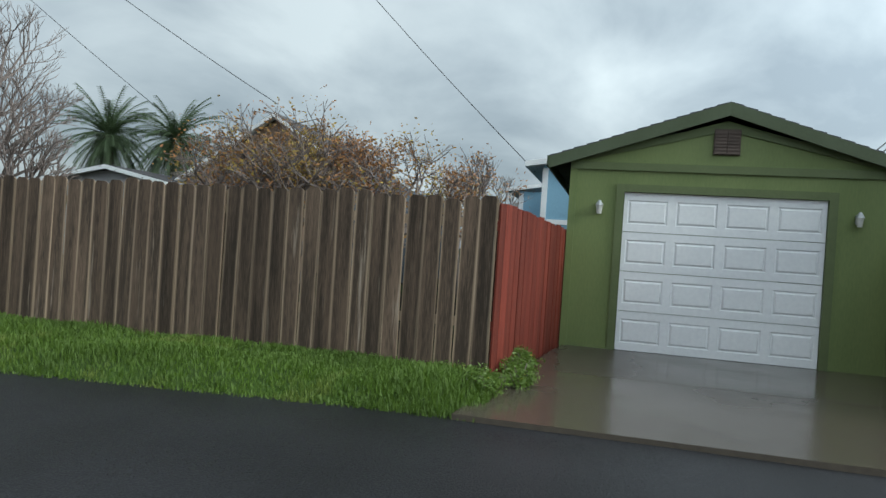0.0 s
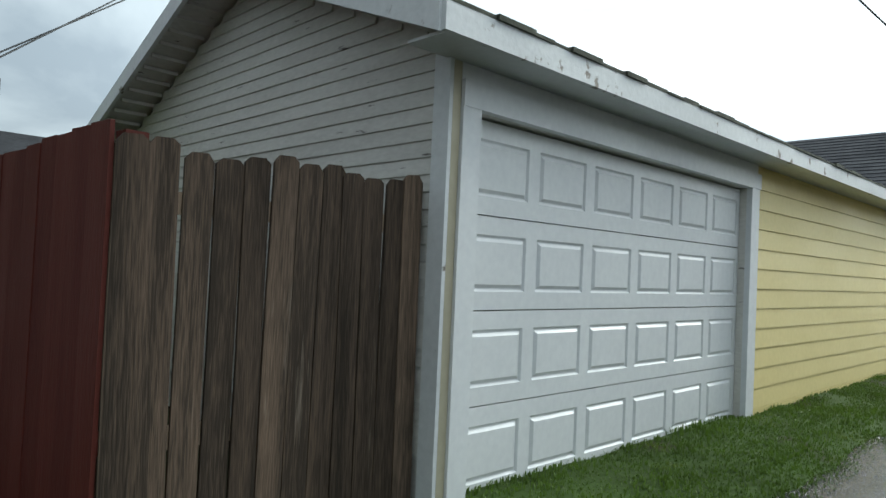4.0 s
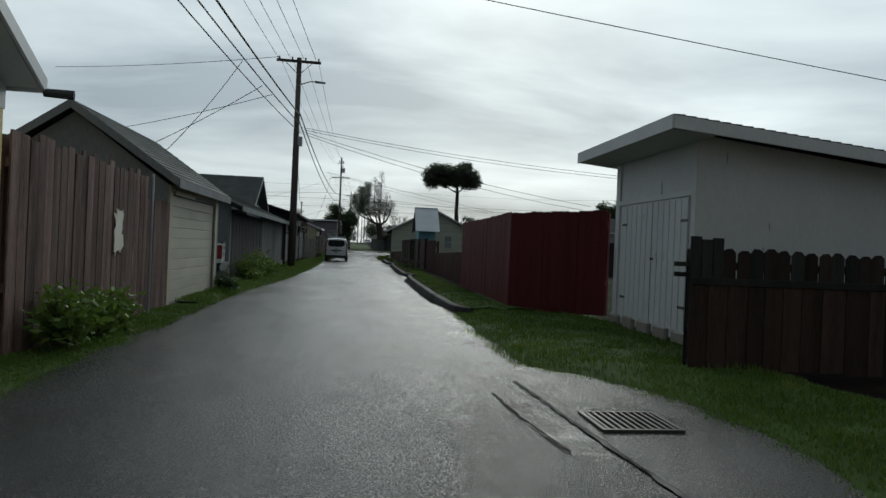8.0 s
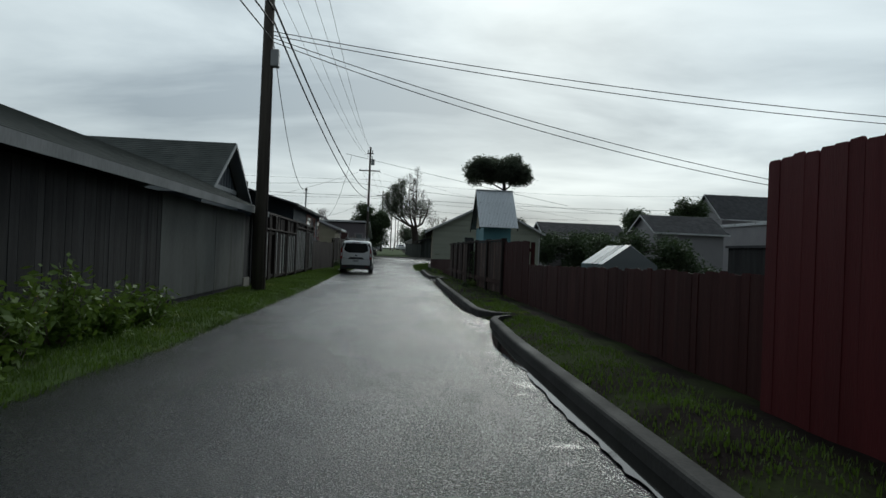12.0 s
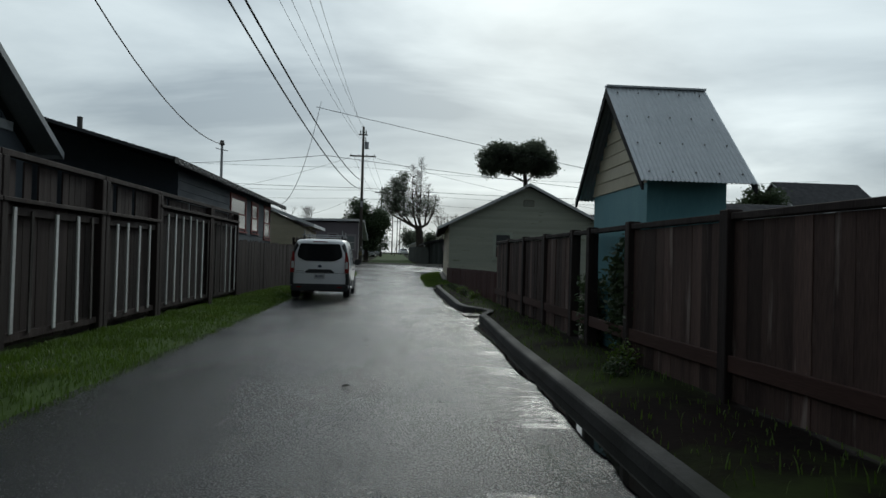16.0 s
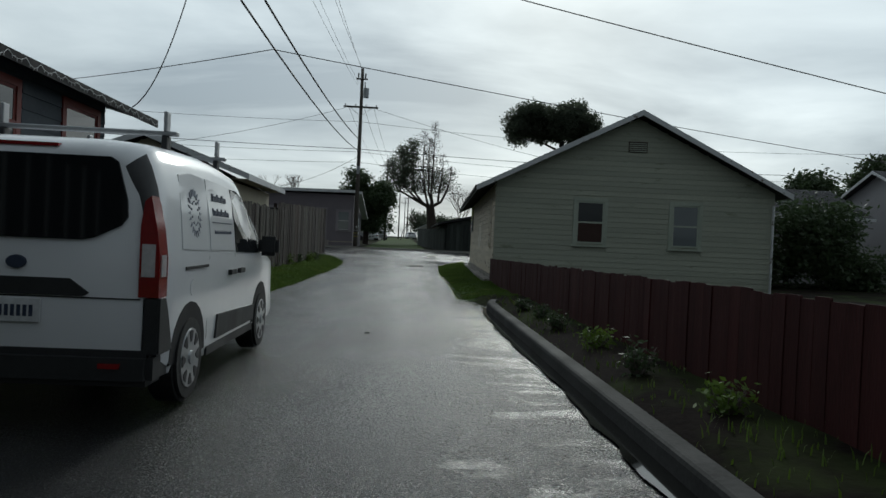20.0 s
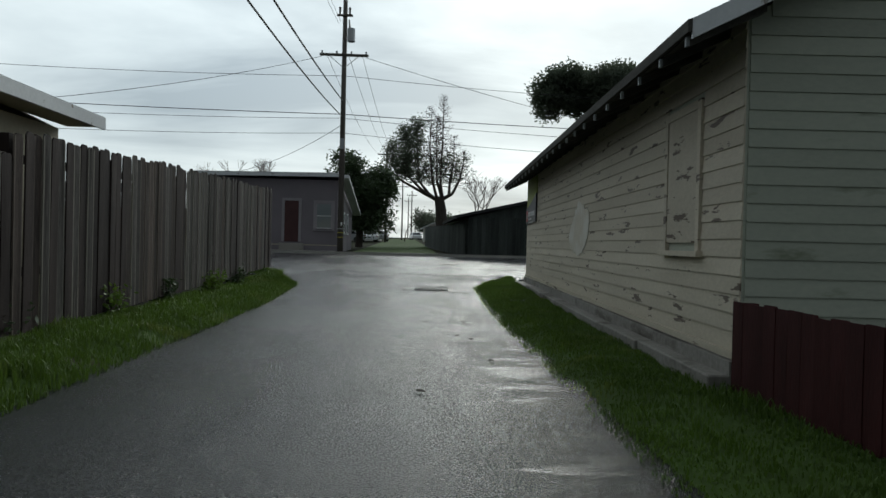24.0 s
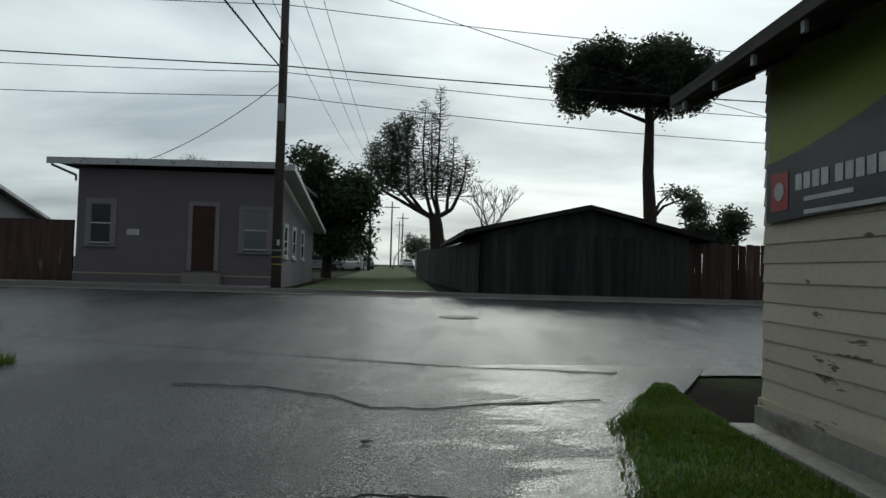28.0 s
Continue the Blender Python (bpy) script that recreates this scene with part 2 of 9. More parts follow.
M = dict(
    soil=mat("soil", (0.018, 0.013, 0.011), (0.008, 0.006, 0.006), rough=0.95, spec=0.04, scale=1.2, fine=18, bump=0.8, wear=(0.03, 0.04, 0.014), wear_at=(0.45, 0.6), wear_scale=0.8),
    asphalt=wet_asphalt("wet_asphalt", (0.014, 0.014, 0.015), 0.17, 0.30, puddles=True),
    apron=wet_asphalt("apron_concrete", (0.05, 0.048, 0.045), 0.16, 0.3),
    asphalt_dark=wet_asphalt("dark_asphalt", (0.012, 0.012, 0.014), 0.32, 0.5),
    street=wet_asphalt("street_asphalt", (0.036, 0.034, 0.036), 0.17, 0.34),
    concrete=mat("concrete", (0.28, 0.26, 0.235), (0.20, 0.185, 0.165), rough=0.35, rough2=0.6, scale=0.8, fine=25, bump=0.12),
    gutter=mat("wet_gutter_concrete", (0.30, 0.29, 0.27), (0.2, 0.19, 0.18), rough=0.1, rough2=0.25, scale=0.8, fine=25, bump=0.05),
    concrete_wet=mat("wet_concrete", (0.085, 0.07, 0.054), (0.055, 0.045, 0.036), rough=0.12, rough2=0.32, scale=0.55, fine=22, bump=0.06),
    kerb=mat("kerb_concrete", (0.065, 0.064, 0.062), (0.034, 0.033, 0.032), spec=0.2, rough=0.75, scale=1.4, fine=30, bump=0.25, wear=(0.035, 0.036, 0.03), wear_at=(0.55, 0.7), wear_scale=1.1),
    turf=mat("turf", (0.05, 0.092, 0.014), (0.034, 0.054, 0.012), spec=0.2, rough=0.9, scale=2.5, fine=40, bump=0.6, wear=(0.045, 0.035, 0.022), wear_at=(0.6, 0.7), wear_scale=1.0),
    grass=mat("grass_blades", (0.112, 0.19, 0.022), (0.066, 0.112, 0.016), thin=0.35, rough=0.55, scale=0.7, fine=6, bump=0, wear=(0.19, 0.23, 0.05), wear_at=(0.58, 0.72), wear_scale=1.3),
    brown_board=mat("weathered_brown_board", (0.145, 0.1, 0.071), (0.042, 0.031, 0.023), spec=0.2, band=(0.34, 0.58), rough=0.75, scale=1.3, fine=16, stretch=(9, 9, 0.5), bump=0.5, rnd=0.35, wear=(0.26, 0.21, 0.165), wear_at=(0.62, 0.74), wear_scale=1.6, wear_stretch=(9, 9, 0.5), edge=(0.064, 0.084, (0.27, 0.20, 0.14))),
    grey_board=mat("weathered_grey_board", (0.095, 0.086, 0.079), (0.026, 0.023, 0.021), spec=0.2, band=(0.38, 0.6), rough=0.8, scale=1.3, fine=16, stretch=(6, 6, 0.5), bump=0.5, rnd=0.4, wear=(0.22, 0.20, 0.17), wear_at=(0.6, 0.75), wear_scale=1.5, wear_stretch=(9, 9, 0.5), edge=(0.05, 0.072, (0.24, 0.22, 0.19))),
    dark_board=mat("dark_stained_board", (0.042, 0.03, 0.028), (0.018, 0.013, 0.012), spec=0.2, rough=0.7, scale=1.3, fine=16, stretch=(6, 6, 0.5), bump=0.4, rnd=0.35),
    brown_dark_board=mat("brown_grey_board", (0.078, 0.058, 0.05), (0.026, 0.02, 0.018), spec=0.2, band=(0.38, 0.6), rough=0.8, scale=1.3, fine=16, stretch=(6, 6, 0.5), bump=0.5, rnd=0.4, edge=(0.05, 0.072, (0.17, 0.14, 0.12))),
    pink_board=mat("reddish_weathered_board", (0.19, 0.125, 0.108), (0.065, 0.04, 0.036), spec=0.2, band=(0.38, 0.62), rough=0.75, scale=1.3, fine=16, stretch=(6, 6, 0.5), bump=0.4, rnd=0.3, wear=(0.26, 0.21, 0.18), wear_at=(0.6, 0.72), wear_scale=1.4, wear_stretch=(7, 7, 0.6)),
    red_board=mat("bright_red_stained_board", (0.18, 0.036, 0.023), (0.085, 0.018, 0.012), spec=0.2, rough=0.65, scale=1.1, fine=14, stretch=(5, 5, 0.4), bump=0.35, rnd=0.22),
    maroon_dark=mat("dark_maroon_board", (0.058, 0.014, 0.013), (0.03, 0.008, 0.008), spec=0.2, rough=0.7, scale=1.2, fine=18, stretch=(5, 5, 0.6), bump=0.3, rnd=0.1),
    maroon_board=mat("maroon_painted_board", (0.105, 0.016, 0.019), (0.075, 0.012, 0.014), spec=0.2, rough=0.6, scale=1.2, fine=18, stretch=(5, 5, 0.6), bump=0.3, rnd=0.06),
    green_paint=mat("olive_green_paint", (0.14, 0.178, 0.056), (0.105, 0.14, 0.044), rough=0.6, scale=0.8, fine=25, stretch=(2, 2, 0.5), bump=0.12),
    green_casing=mat("olive_casing", (0.095, 0.122, 0.044), (0.075, 0.098, 0.036), rough=0.6, scale=1.5, fine=30, bump=0.12),
    green_trim=mat("dark_olive_trim", (0.062, 0.082, 0.038), (0.048, 0.064, 0.03), rough=0.6, scale=1.5, fine=30, bump=0.12),
    white_paint=mat("white_paint", (0.72, 0.73, 0.74), (0.62, 0.63, 0.65), rough=0.4, scale=0.9, fine=20, bump=0.05),
    white_worn=mat("worn_white_paint", (0.70, 0.71, 0.72), (0.58, 0.59, 0.6), rough=0.55, scale=1.1, fine=25, bump=0.2, wear=(0.20, 0.17, 0.14), wear_at=(0.62, 0.66), wear_scale=5),
    white_siding=mat("grimy_white_siding", (0.66, 0.64, 0.60), (0.50, 0.48, 0.45), rough=0.6, scale=0.7, fine=16, stretch=(1, 1, 3), bump=0.12, wear=(0.13, 0.11, 0.10), wear_at=(0.66, 0.7), wear_scale=6, wear_stretch=(0.5, 0.5, 3)),
    yellow_siding=mat("pale_yellow_siding", (0.74, 0.61, 0.27), (0.66, 0.54, 0.23), rough=0.5, scale=0.8, fine=20, bump=0.06),
    cream_siding=mat("peeling_cream_siding", (0.63, 0.565, 0.45), (0.50, 0.445, 0.35), spec=0.2, rough=0.65, scale=0.6, fine=18, stretch=(1, 1, 2), bump=0.25, rnd=0.1, wear=(0.17, 0.135, 0.11), wear_at=(0.625, 0.64), wear_scale=3.3, wear_stretch=(1, 0.5, 2.6)),
    mint_siding=mat("pale_green_siding", (0.44, 0.455, 0.37), (0.36, 0.375, 0.31), spec=0.2, rough=0.6, scale=0.5, fine=16, stretch=(1, 1, 2), bump=0.12, rnd=0.07, wear=(0.22, 0.24, 0.17), wear_at=(0.62, 0.74), wear_scale=2.2, wear_stretch=(0.6, 1, 2)),
    beige_door=mat("beige_panel_paint", (0.47, 0.45, 0.37), (0.39, 0.37, 0.30), rough=0.6, scale=0.8, fine=18, bump=0.1, rnd=0.06),
    shed_white=mat("shed_white_paint", (0.60, 0.61, 0.62), (0.50, 0.51, 0.52), rough=0.55, scale=0.7, fine=18, stretch=(2, 2, 0.6), bump=0.12, wear=(0.22, 0.21, 0.19), wear_at=(0.66, 0.70), wear_scale=2.2, wear_stretch=(3, 3, 0.5)),
    charcoal=mat("charcoal_stained_wood", (0.036, 0.035, 0.037), (0.016, 0.016, 0.017), spec=0.2, rough=0.7, scale=1, fine=16, stretch=(5, 5, 0.5), bump=0.3, rnd=0.3),
    grey_panel=mat("grey_plywood", (0.24, 0.25, 0.26), (0.16, 0.17, 0.175), spec=0.2, rough=0.7, scale=0.7, fine=14, stretch=(2, 2, 0.6), bump=0.15),
    pale_trim=mat("pale_grey_trim", (0.34, 0.36, 0.37), (0.26, 0.28, 0.29), rough=0.6, scale=1, fine=18, bump=0.1),
    maroon_stain=mat("brownish_maroon_stain", (0.115, 0.026, 0.018), (0.075, 0.017, 0.013), spec=0.2, rough=0.6, scale=1.2, fine=18, stretch=(5, 5, 0.6), bump=0.3, rnd=0.06),
    shed_panel=mat("dark_grey_panel", (0.115, 0.12, 0.115), (0.07, 0.074, 0.072), rough=0.7, spec=0.25, scale=0.7, fine=14, stretch=(2, 2, 0.6), bump=0.15, wear=(0.05, 0.055, 0.04), wear_at=(0.55, 0.72), wear_scale=1.2, wear_stretch=(2, 2, 0.4)),
    slate_paint=mat("slate_blue_paint", (0.072, 0.086, 0.103), (0.052, 0.062, 0.075), spec=0.2, rough=0.6, scale=0.8, fine=18, bump=0.1),
    teal_paint=mat("teal_paint", (0.13, 0.31, 0.35), (0.10, 0.25, 0.285), rough=0.6, scale=0.7, fine=18, stretch=(2, 2, 0.5), bump=0.1),
    cream_plank=mat("cream_plank", (0.50, 0.45, 0.33), (0.42, 0.375, 0.27), rough=0.6, scale=1, fine=16, bump=0.1, rnd=0.06),
    metal_roof=mat("corrugated_metal", (0.52, 0.55, 0.58), (0.42, 0.45, 0.48), rough=0.38, scale=0.8, fine=14, bump=0.03, metal=0.6),
    red_trim=mat("red_window_trim", (0.20, 0.025, 0.02), None, rough=0.5, scale=2, fine=20, bump=0.08),
    purple_paint=mat("mauve_grey_stucco", (0.20, 0.175, 0.195), (0.165, 0.145, 0.16), rough=0.75, scale=0.7, fine=40, bump=0.2),
    shingle=mat("grey_shingle", (0.085, 0.085, 0.09), (0.045, 0.045, 0.05), spec=0.2, rough=0.75, scale=2.2, fine=25, bump=0.4, rnd=0.1),
    shingle_green=mat("greenish_shingle", (0.10, 0.11, 0.105), (0.06, 0.068, 0.065), spec=0.2, rough=0.75, scale=2.0, fine=25, bump=0.4),
    felt=mat("mossy_roof_edge", (0.10, 0.105, 0.075), (0.05, 0.05, 0.04), rough=0.9, scale=6, fine=30, bump=0.6),
    pole_wood=mat("creosoted_pole", (0.12, 0.105, 0.09), (0.065, 0.056, 0.048), rough=0.85, scale=1.5, fine=18, stretch=(7, 7, 0.3), bump=0.5),
    cable=mat("black_cable", (0.02, 0.02, 0.02), None, rough=0.6, bump=0),
    dull_steel=mat("dull_steel", (0.09, 0.075, 0.07), None, rough=0.55, metal=0.3, bump=0.05),
    galv=mat("galvanised_steel", (0.42, 0.43, 0.44), (0.34, 0.35, 0.36), rough=0.4, metal=0.7, bump=0.05),
    iron=mat("cast_iron", (0.11, 0.105, 0.10), (0.06, 0.056, 0.05), rough=0.45, metal=0.5, scale=4, fine=30, bump=0.3),
    # near-black standing in for the shade inside hollows
    dark=mat("hollow_shade_black", (0.012, 0.012, 0.013), None, rough=0.8, bump=0),
    black_plastic=mat("black_plastic", (0.025, 0.026, 0.028), None, rough=0.5, scale=3, fine=40, bump=0.05),
    rubber=mat("tyre_rubber", (0.018, 0.018, 0.018), None, rough=0.75, scale=5, fine=30, bump=0.2),
    car_white=mat("white_car_paint", (0.74, 0.75, 0.77), (0.70, 0.71, 0.73), rough=0.28, scale=0.6, fine=4, bump=0, coat=0.8),
    car_silver=mat("silver_car_paint", (0.35, 0.36, 0.38), (0.32, 0.33, 0.35), rough=0.3, metal=0.3, bump=0, coat=0.7),
    rim=mat("wheel_cover_silver", (0.45, 0.46, 0.47), (0.36, 0.37, 0.38), rough=0.3, metal=0.7, bump=0),
    tail_red=mat("tail_light_red", (0.26, 0.008, 0.01), (0.18, 0.006, 0.008), rough=0.12, bump=0, coat=0.6),
    tail_clear=mat("tail_light_clear", (0.62, 0.60, 0.60), None, rough=0.12, bump=0, coat=0.6),
    chrome=mat("chrome", (0.72, 0.73, 0.74), None, rough=0.14, metal=1.0, bump=0),
    plate=mat("number_plate", (0.66, 0.67, 0.68), None, rough=0.4, bump=0),
    faded=mat("faded_lettering", (0.30, 0.32, 0.37), None, rough=0.5, bump=0),
    ink=mat("dark_lettering", (0.035, 0.05, 0.09), None, rough=0.5, bump=0),
    glass=glass("window_glass"),
    glass_light=glass("pale_window_glass", (0.17, 0.19, 0.20), 0.06),
    curtain=mat("red_brown_curtain", (0.06, 0.03, 0.024), None, rough=0.8, bump=0),
    door_red=mat("dark_red_door", (0.06, 0.014, 0.014), None, rough=0.45, bump=0.03),
    bark=mat("bark", (0.07, 0.055, 0.045), (0.035, 0.028, 0.023), rough=0.9, scale=3, fine=14, stretch=(3, 3, 0.6), bump=0.7),
    twig=mat("bare_twig", (0.19, 0.155, 0.14), (0.12, 0.095, 0.085), rough=0.85, bump=0),
    pine=mat("pine_foliage", (0.12, 0.14, 0.10), (0.075, 0.092, 0.062), thin=0.62, rough=0.7, scale=0.5, fine=4, bump=0),
    leaf=mat("dark_green_leaf", (0.07, 0.105, 0.045), (0.04, 0.062, 0.026), thin=0.35, rough=0.5, scale=0.8, fine=5, bump=0),
    leaf_bright=mat("bright_weed_leaf", (0.15, 0.23, 0.035), (0.09, 0.15, 0.026), thin=0.35, rough=0.5, scale=1.5, fine=7, bump=0),
    leaf_autumn=mat("russet_leaf", a=(0.34, 0.15, 0.06), b=(0.22, 0.12, 0.045), thin=0.3, rough=0.7, scale=0.8, fine=5, bump=0, wear=(0.30, 0.22, 0.05), wear_at=(0.5, 0.6), wear_scale=0.7),
    blossom=mat("yellow_blossom", (0.55, 0.42, 0.04), None, rough=0.6, bump=0),
    sign_black=mat("black_sign_panel", (0.03, 0.03, 0.033), None, rough=0.35, bump=0),
    sign_white=mat("white_lettering", (0.75, 0.75, 0.74), None, rough=0.5, bump=0),
    sign_red=mat("red_emblem", (0.50, 0.05, 0.04), None, rough=0.4, bump=0),
    lime_panel=mat("lime_green_panel", (0.34, 0.40, 0.06), (0.29, 0.34, 0.05), rough=0.5, scale=0.9, fine=15, bump=0.05),
    patch=mat("fresh_white_patch", (0.74, 0.71, 0.64), (0.66, 0.62, 0.53), rough=0.6, scale=1.6, fine=12, bump=0.1, wear=(0.60, 0.54, 0.43), wear_at=(0.44, 0.6), wear_scale=1.8),
    lamp_glass=mat("lantern_glass", (0.55, 0.55, 0.52), None, rough=0.2, bump=0),
    brown_vent=mat("brown_louvre", (0.075, 0.05, 0.038), None, rough=0.6, bump=0.1),
)

# ---- building tools ----
def smooth01(v):
    v = min(1.0, max(0.0, v))
    return v * v * (3 - 2 * v)


def gz(y):
    """Height of the ground along the alley: level, then rising over the street."""
    return 0.13 * smooth01((y - 77) / 10) + 0.34 * smooth01((y - 86) / 14) + max(0.0, min(y, 260) - 100) * 0.012


def bm_new():
    return bmesh.new()


def link(name, bm, material, parent=None, label="", smooth=False):
    me = bpy.data.meshes.new(name)
    bmesh.ops.recalc_face_normals(bm, faces=bm.faces)
    if smooth:
        for f in bm.faces:
            f.smooth = True
    bm.to_mesh(me)
    bm.free()
    for m in material if isinstance(material, (list, tuple)) else [material]:
        me.materials.append(m)
    ob = new(name, me)
    if parent is not None:
        ob.parent = parent
    if label:
        ob["label"] = label
    return ob


def part(name, bm, material, parent, label="", smooth=False):
    return link(name, bm, material, parent, label, smooth)


def thing(name, label, category, at=(0, 0, 0), yaw=0.0, group="", kind=""):
    ob = new(name)
    ob.empty_display_size = 0.2
    ob.matrix_basis = pose(*at, 0, 0, yaw)
    return tagged(ob, label, category, group, kind)


def box(bm, x0, x1, y0, y1, z0, z1, m=None, mi=0):
    vs = [bm.verts.new(Vector(c) if m is None else m @ Vector(c)) for c in
          ((x0, y0, z0), (x1, y0, z0), (x1, y1, z0), (x0, y1, z0), (x0, y0, z1), (x1, y0, z1), (x1, y1, z1), (x0, y1, z1))]
    for q in ((0, 3, 2, 1), (4, 5, 6, 7), (0, 1, 5, 4), (1, 2, 6, 5), (2, 3, 7, 6), (3, 0, 4, 7)):
        bm.faces.new([vs[i] for i in q]).material_index = mi
    return vs


def bbox(x0, x1, y0, y1, z0, z1, bevel=0.0):
    bm = bm_new()
    box(bm, x0, x1, y0, y1, z0, z1)
    if bevel:
        bmesh.ops.bevel(bm, geom=bm.edges[:], offset=bevel, segments=1, affect="EDGES")
    return bm


def prism(bm, pts, axis, a, b, mi=0):
    """Extrude a closed outline: pts are the two other coordinates, in order, from a to b along the axis."""
    def at(p, v):
        return {"x": (v, p[0], p[1]), "y": (p[0], v, p[1]), "z": (p[0], p[1], v)}[axis]
    lo, hi = [bm.verts.new(at(p, a)) for p in pts], [bm.verts.new(at(p, b)) for p in pts]
    bm.faces.new(lo).material_index = mi
    bm.faces.new(hi[::-1]).material_index = mi
    n = len(pts)
    for i in range(n):
        bm.faces.new((lo[i], hi[i], hi[(i + 1) % n], lo[(i + 1) % n])).material_index = mi


def tube(bm, p, q, r0, r1, n=6, mi=0, caps=True):
    p, q = Vector(p), Vector(q)
    d = (q - p).normalized()
    u = d.orthogonal().normalized()
    v = d.cross(u)
    a = [bm.verts.new(p + (u * math.cos(k * math.tau / n) + v * math.sin(k * math.tau / n)) * r0) for k in range(n)]
    b = [bm.verts.new(q + (u * math.cos(k * math.tau / n) + v * math.sin(k * math.tau / n)) * r1) for k in range(n)]
    for k in range(n):
        bm.faces.new((a[k], a[(k + 1) % n], b[(k + 1) % n], b[k])).material_index = mi
    if caps:
        bm.faces.new(a[::-1]).material_index = mi
        bm.faces.new(b).material_index = mi


def board_mesh(name, w, h, t, ear, material, rng, crook=0.0):
    """An upright fence board with clipped top corners, a little cupped and worn."""
    bm = bm_new()
    e = ear
    pts = [(-w / 2, 0), (w / 2, 0), (w / 2 + rng.uniform(-crook, crook), h * 0.5), (w / 2, h - e * rng.uniform(0.7, 1.2)), (w / 2 - e * 0.9, h), (-w / 2 + e * 0.9, h + rng.uniform(-crook, crook)), (-w / 2, h - e * rng.uniform(0.7, 1.2)),
           (-w / 2 + rng.uniform(-crook, crook), h * 0.5)]
    prism(bm, pts, "y", -t / 2, t / 2)
    bmesh.ops.recalc_face_normals(bm, faces=bm.faces)
    me = bpy.data.meshes.new(name)
    bm.to_mesh(me); bm.free()
    me.materials.append(material)
    return me


def board_fence(name, label, p0, p1, h, material, w=0.14, gap=0.006, ear=0.025, t=0.018, z0=(0.0, 0.0), wob=0.02, seed=1, lean=0.6, slope=0.0,
                rail_side=-1, rails=(0.3, 0.85), mats=None, posts=2.4, hvar=0.03, skip=(), group="", depth_jitter=0.006, post_mat=None):
    """A fence of single upright boards on rails and posts from p0 to p1 (ground plan); heights run from z0[0] to z0[1]."""
    rng = random.Random(seed)
    a, b = Vector((*p0, 0)), Vector((*p1, 0))
    d = b - a
    length, yaw = d.length, math.degrees(math.atan2(d.y, d.x))
    top = thing(name, label, "fence", (p0[0], p0[1], z0[0]), yaw, group)
    kinds = mats or [material]
    meshes = [board_mesh("board", w, h + slope * 0, t, ear, kinds[k % len(kinds)], rng, 0.006) for k in range(5 * len(kinds))]
    n = int(length / (w + gap))
    step = length / n
    for i in range(n):
        if i in skip:
            continue
        u = (i + 0.5) * step
        f = u / length
        ob = new("board", rng.choice(meshes))
        ob.parent = top
        hh = 1 + (slope * f) / h + rng.uniform(-hvar, hvar) / h
        ob.matrix_basis = pose(u, rng.uniform(-depth_jitter, depth_jitter), (z0[1] - z0[0]) * f + rng.uniform(-wob, wob) * 0.5 - 0.02,
                               0, rng.uniform(-lean, lean), rng.uniform(-1.5, 1.5)) @ Matrix.Diagonal((step / (w + gap) * (rng.uniform(0.96, 1.0) if gap > 0.002 else 1.008), 1, hh, 1))
    pm = post_mat or kinds[0]
    for r in rails:
        bm = bm_new()
        y0 = rail_side * (t / 2 + 0.002)
        y1 = y0 + rail_side * 0.04
        z = r * h
        prism(bm, [(0, z - 0.045), (length, z - 0.045 + z0[1] - z0[0] + slope * r), (length, z + 0.045 + z0[1] - z0[0] + slope * r), (0, z + 0.045)], "y", min(y0, y1), max(y0, y1))
        part("rail", bm, pm, top)
    k = max(2, int(length / posts) + 1)
    for i in range(k):
        u = i * (length - 0.1) / (k - 1)
        bm = bm_new()
        y0 = rail_side * (t / 2 + 0.045)
        y1 = y0 + rail_side * 0.09
        box(bm, u, u + 0.09, min(y0, y1), max(y0, y1), -0.02 + (z0[1] - z0[0]) * u / length, h * 0.97 + slope * u / length)
        part("post", bm, pm, top)
    return top


def siding(parent, name, y0, y1, z0, z1, pitch, material, x=0.0, out=1, top=None, t=0.018, holes=()):
    """Lapped horizontal planks on a wall in the parent's plane x = const, running along y; top(y) gives a sloping upper end;
    holes: (ya, yb, za, zb) left free."""
    rows = int(math.ceil((z1 - z0) / pitch))
    mesh_cache = {}
    for r in range(rows):
        za, zb = z0 + r * pitch, min(z1, z0 + (r + 1) * pitch)
        ya, yb = y0, y1
        if top:
            mid = (za + zb) / 2 + 0.25 * pitch
            ys = [y0 + (y1 - y0) * k / 200 for k in range(201)]
            ok = [y for y in ys if top(y) > mid]
            if len(ok) < 3:
                continue
            ya, yb = ok[0], ok[-1]
        spans = [(ya, yb)]
        for h in holes:
            if zb > h[2] + 0.01 and za < h[3] - 0.01:
                nxt = []
                for s in spans:
                    if h[1] <= s[0] or h[0] >= s[1]:
                        nxt.append(s)
                    else:
                        if h[0] - s[0] > 0.03:
                            nxt.append((s[0], h[0]))
                        if s[1] - h[1] > 0.03:
                            nxt.append((h[1], s[1]))
                spans = nxt
        for s in spans:
            key = (round(s[1] - s[0], 2), round(zb - za, 3))
            if key not in mesh_cache:
                bm = bm_new()
                L = s[1] - s[0]
                prism(bm, [(0, 0), (out * t, 0.002), (out * t, 0.012), (out * t * 0.35, zb - za), (0, zb - za)], "y", 0, L)
                bmesh.ops.recalc_face_normals(bm, faces=bm.faces)
                me = bpy.data.meshes.new(name)
                bm.to_mesh(me); bm.free()
                me.materials.append(material)
                mesh_cache[key] = me
            ob = new(name, mesh_cache[key])
            ob.parent = parent
            ob.location = (x, s[0], za)


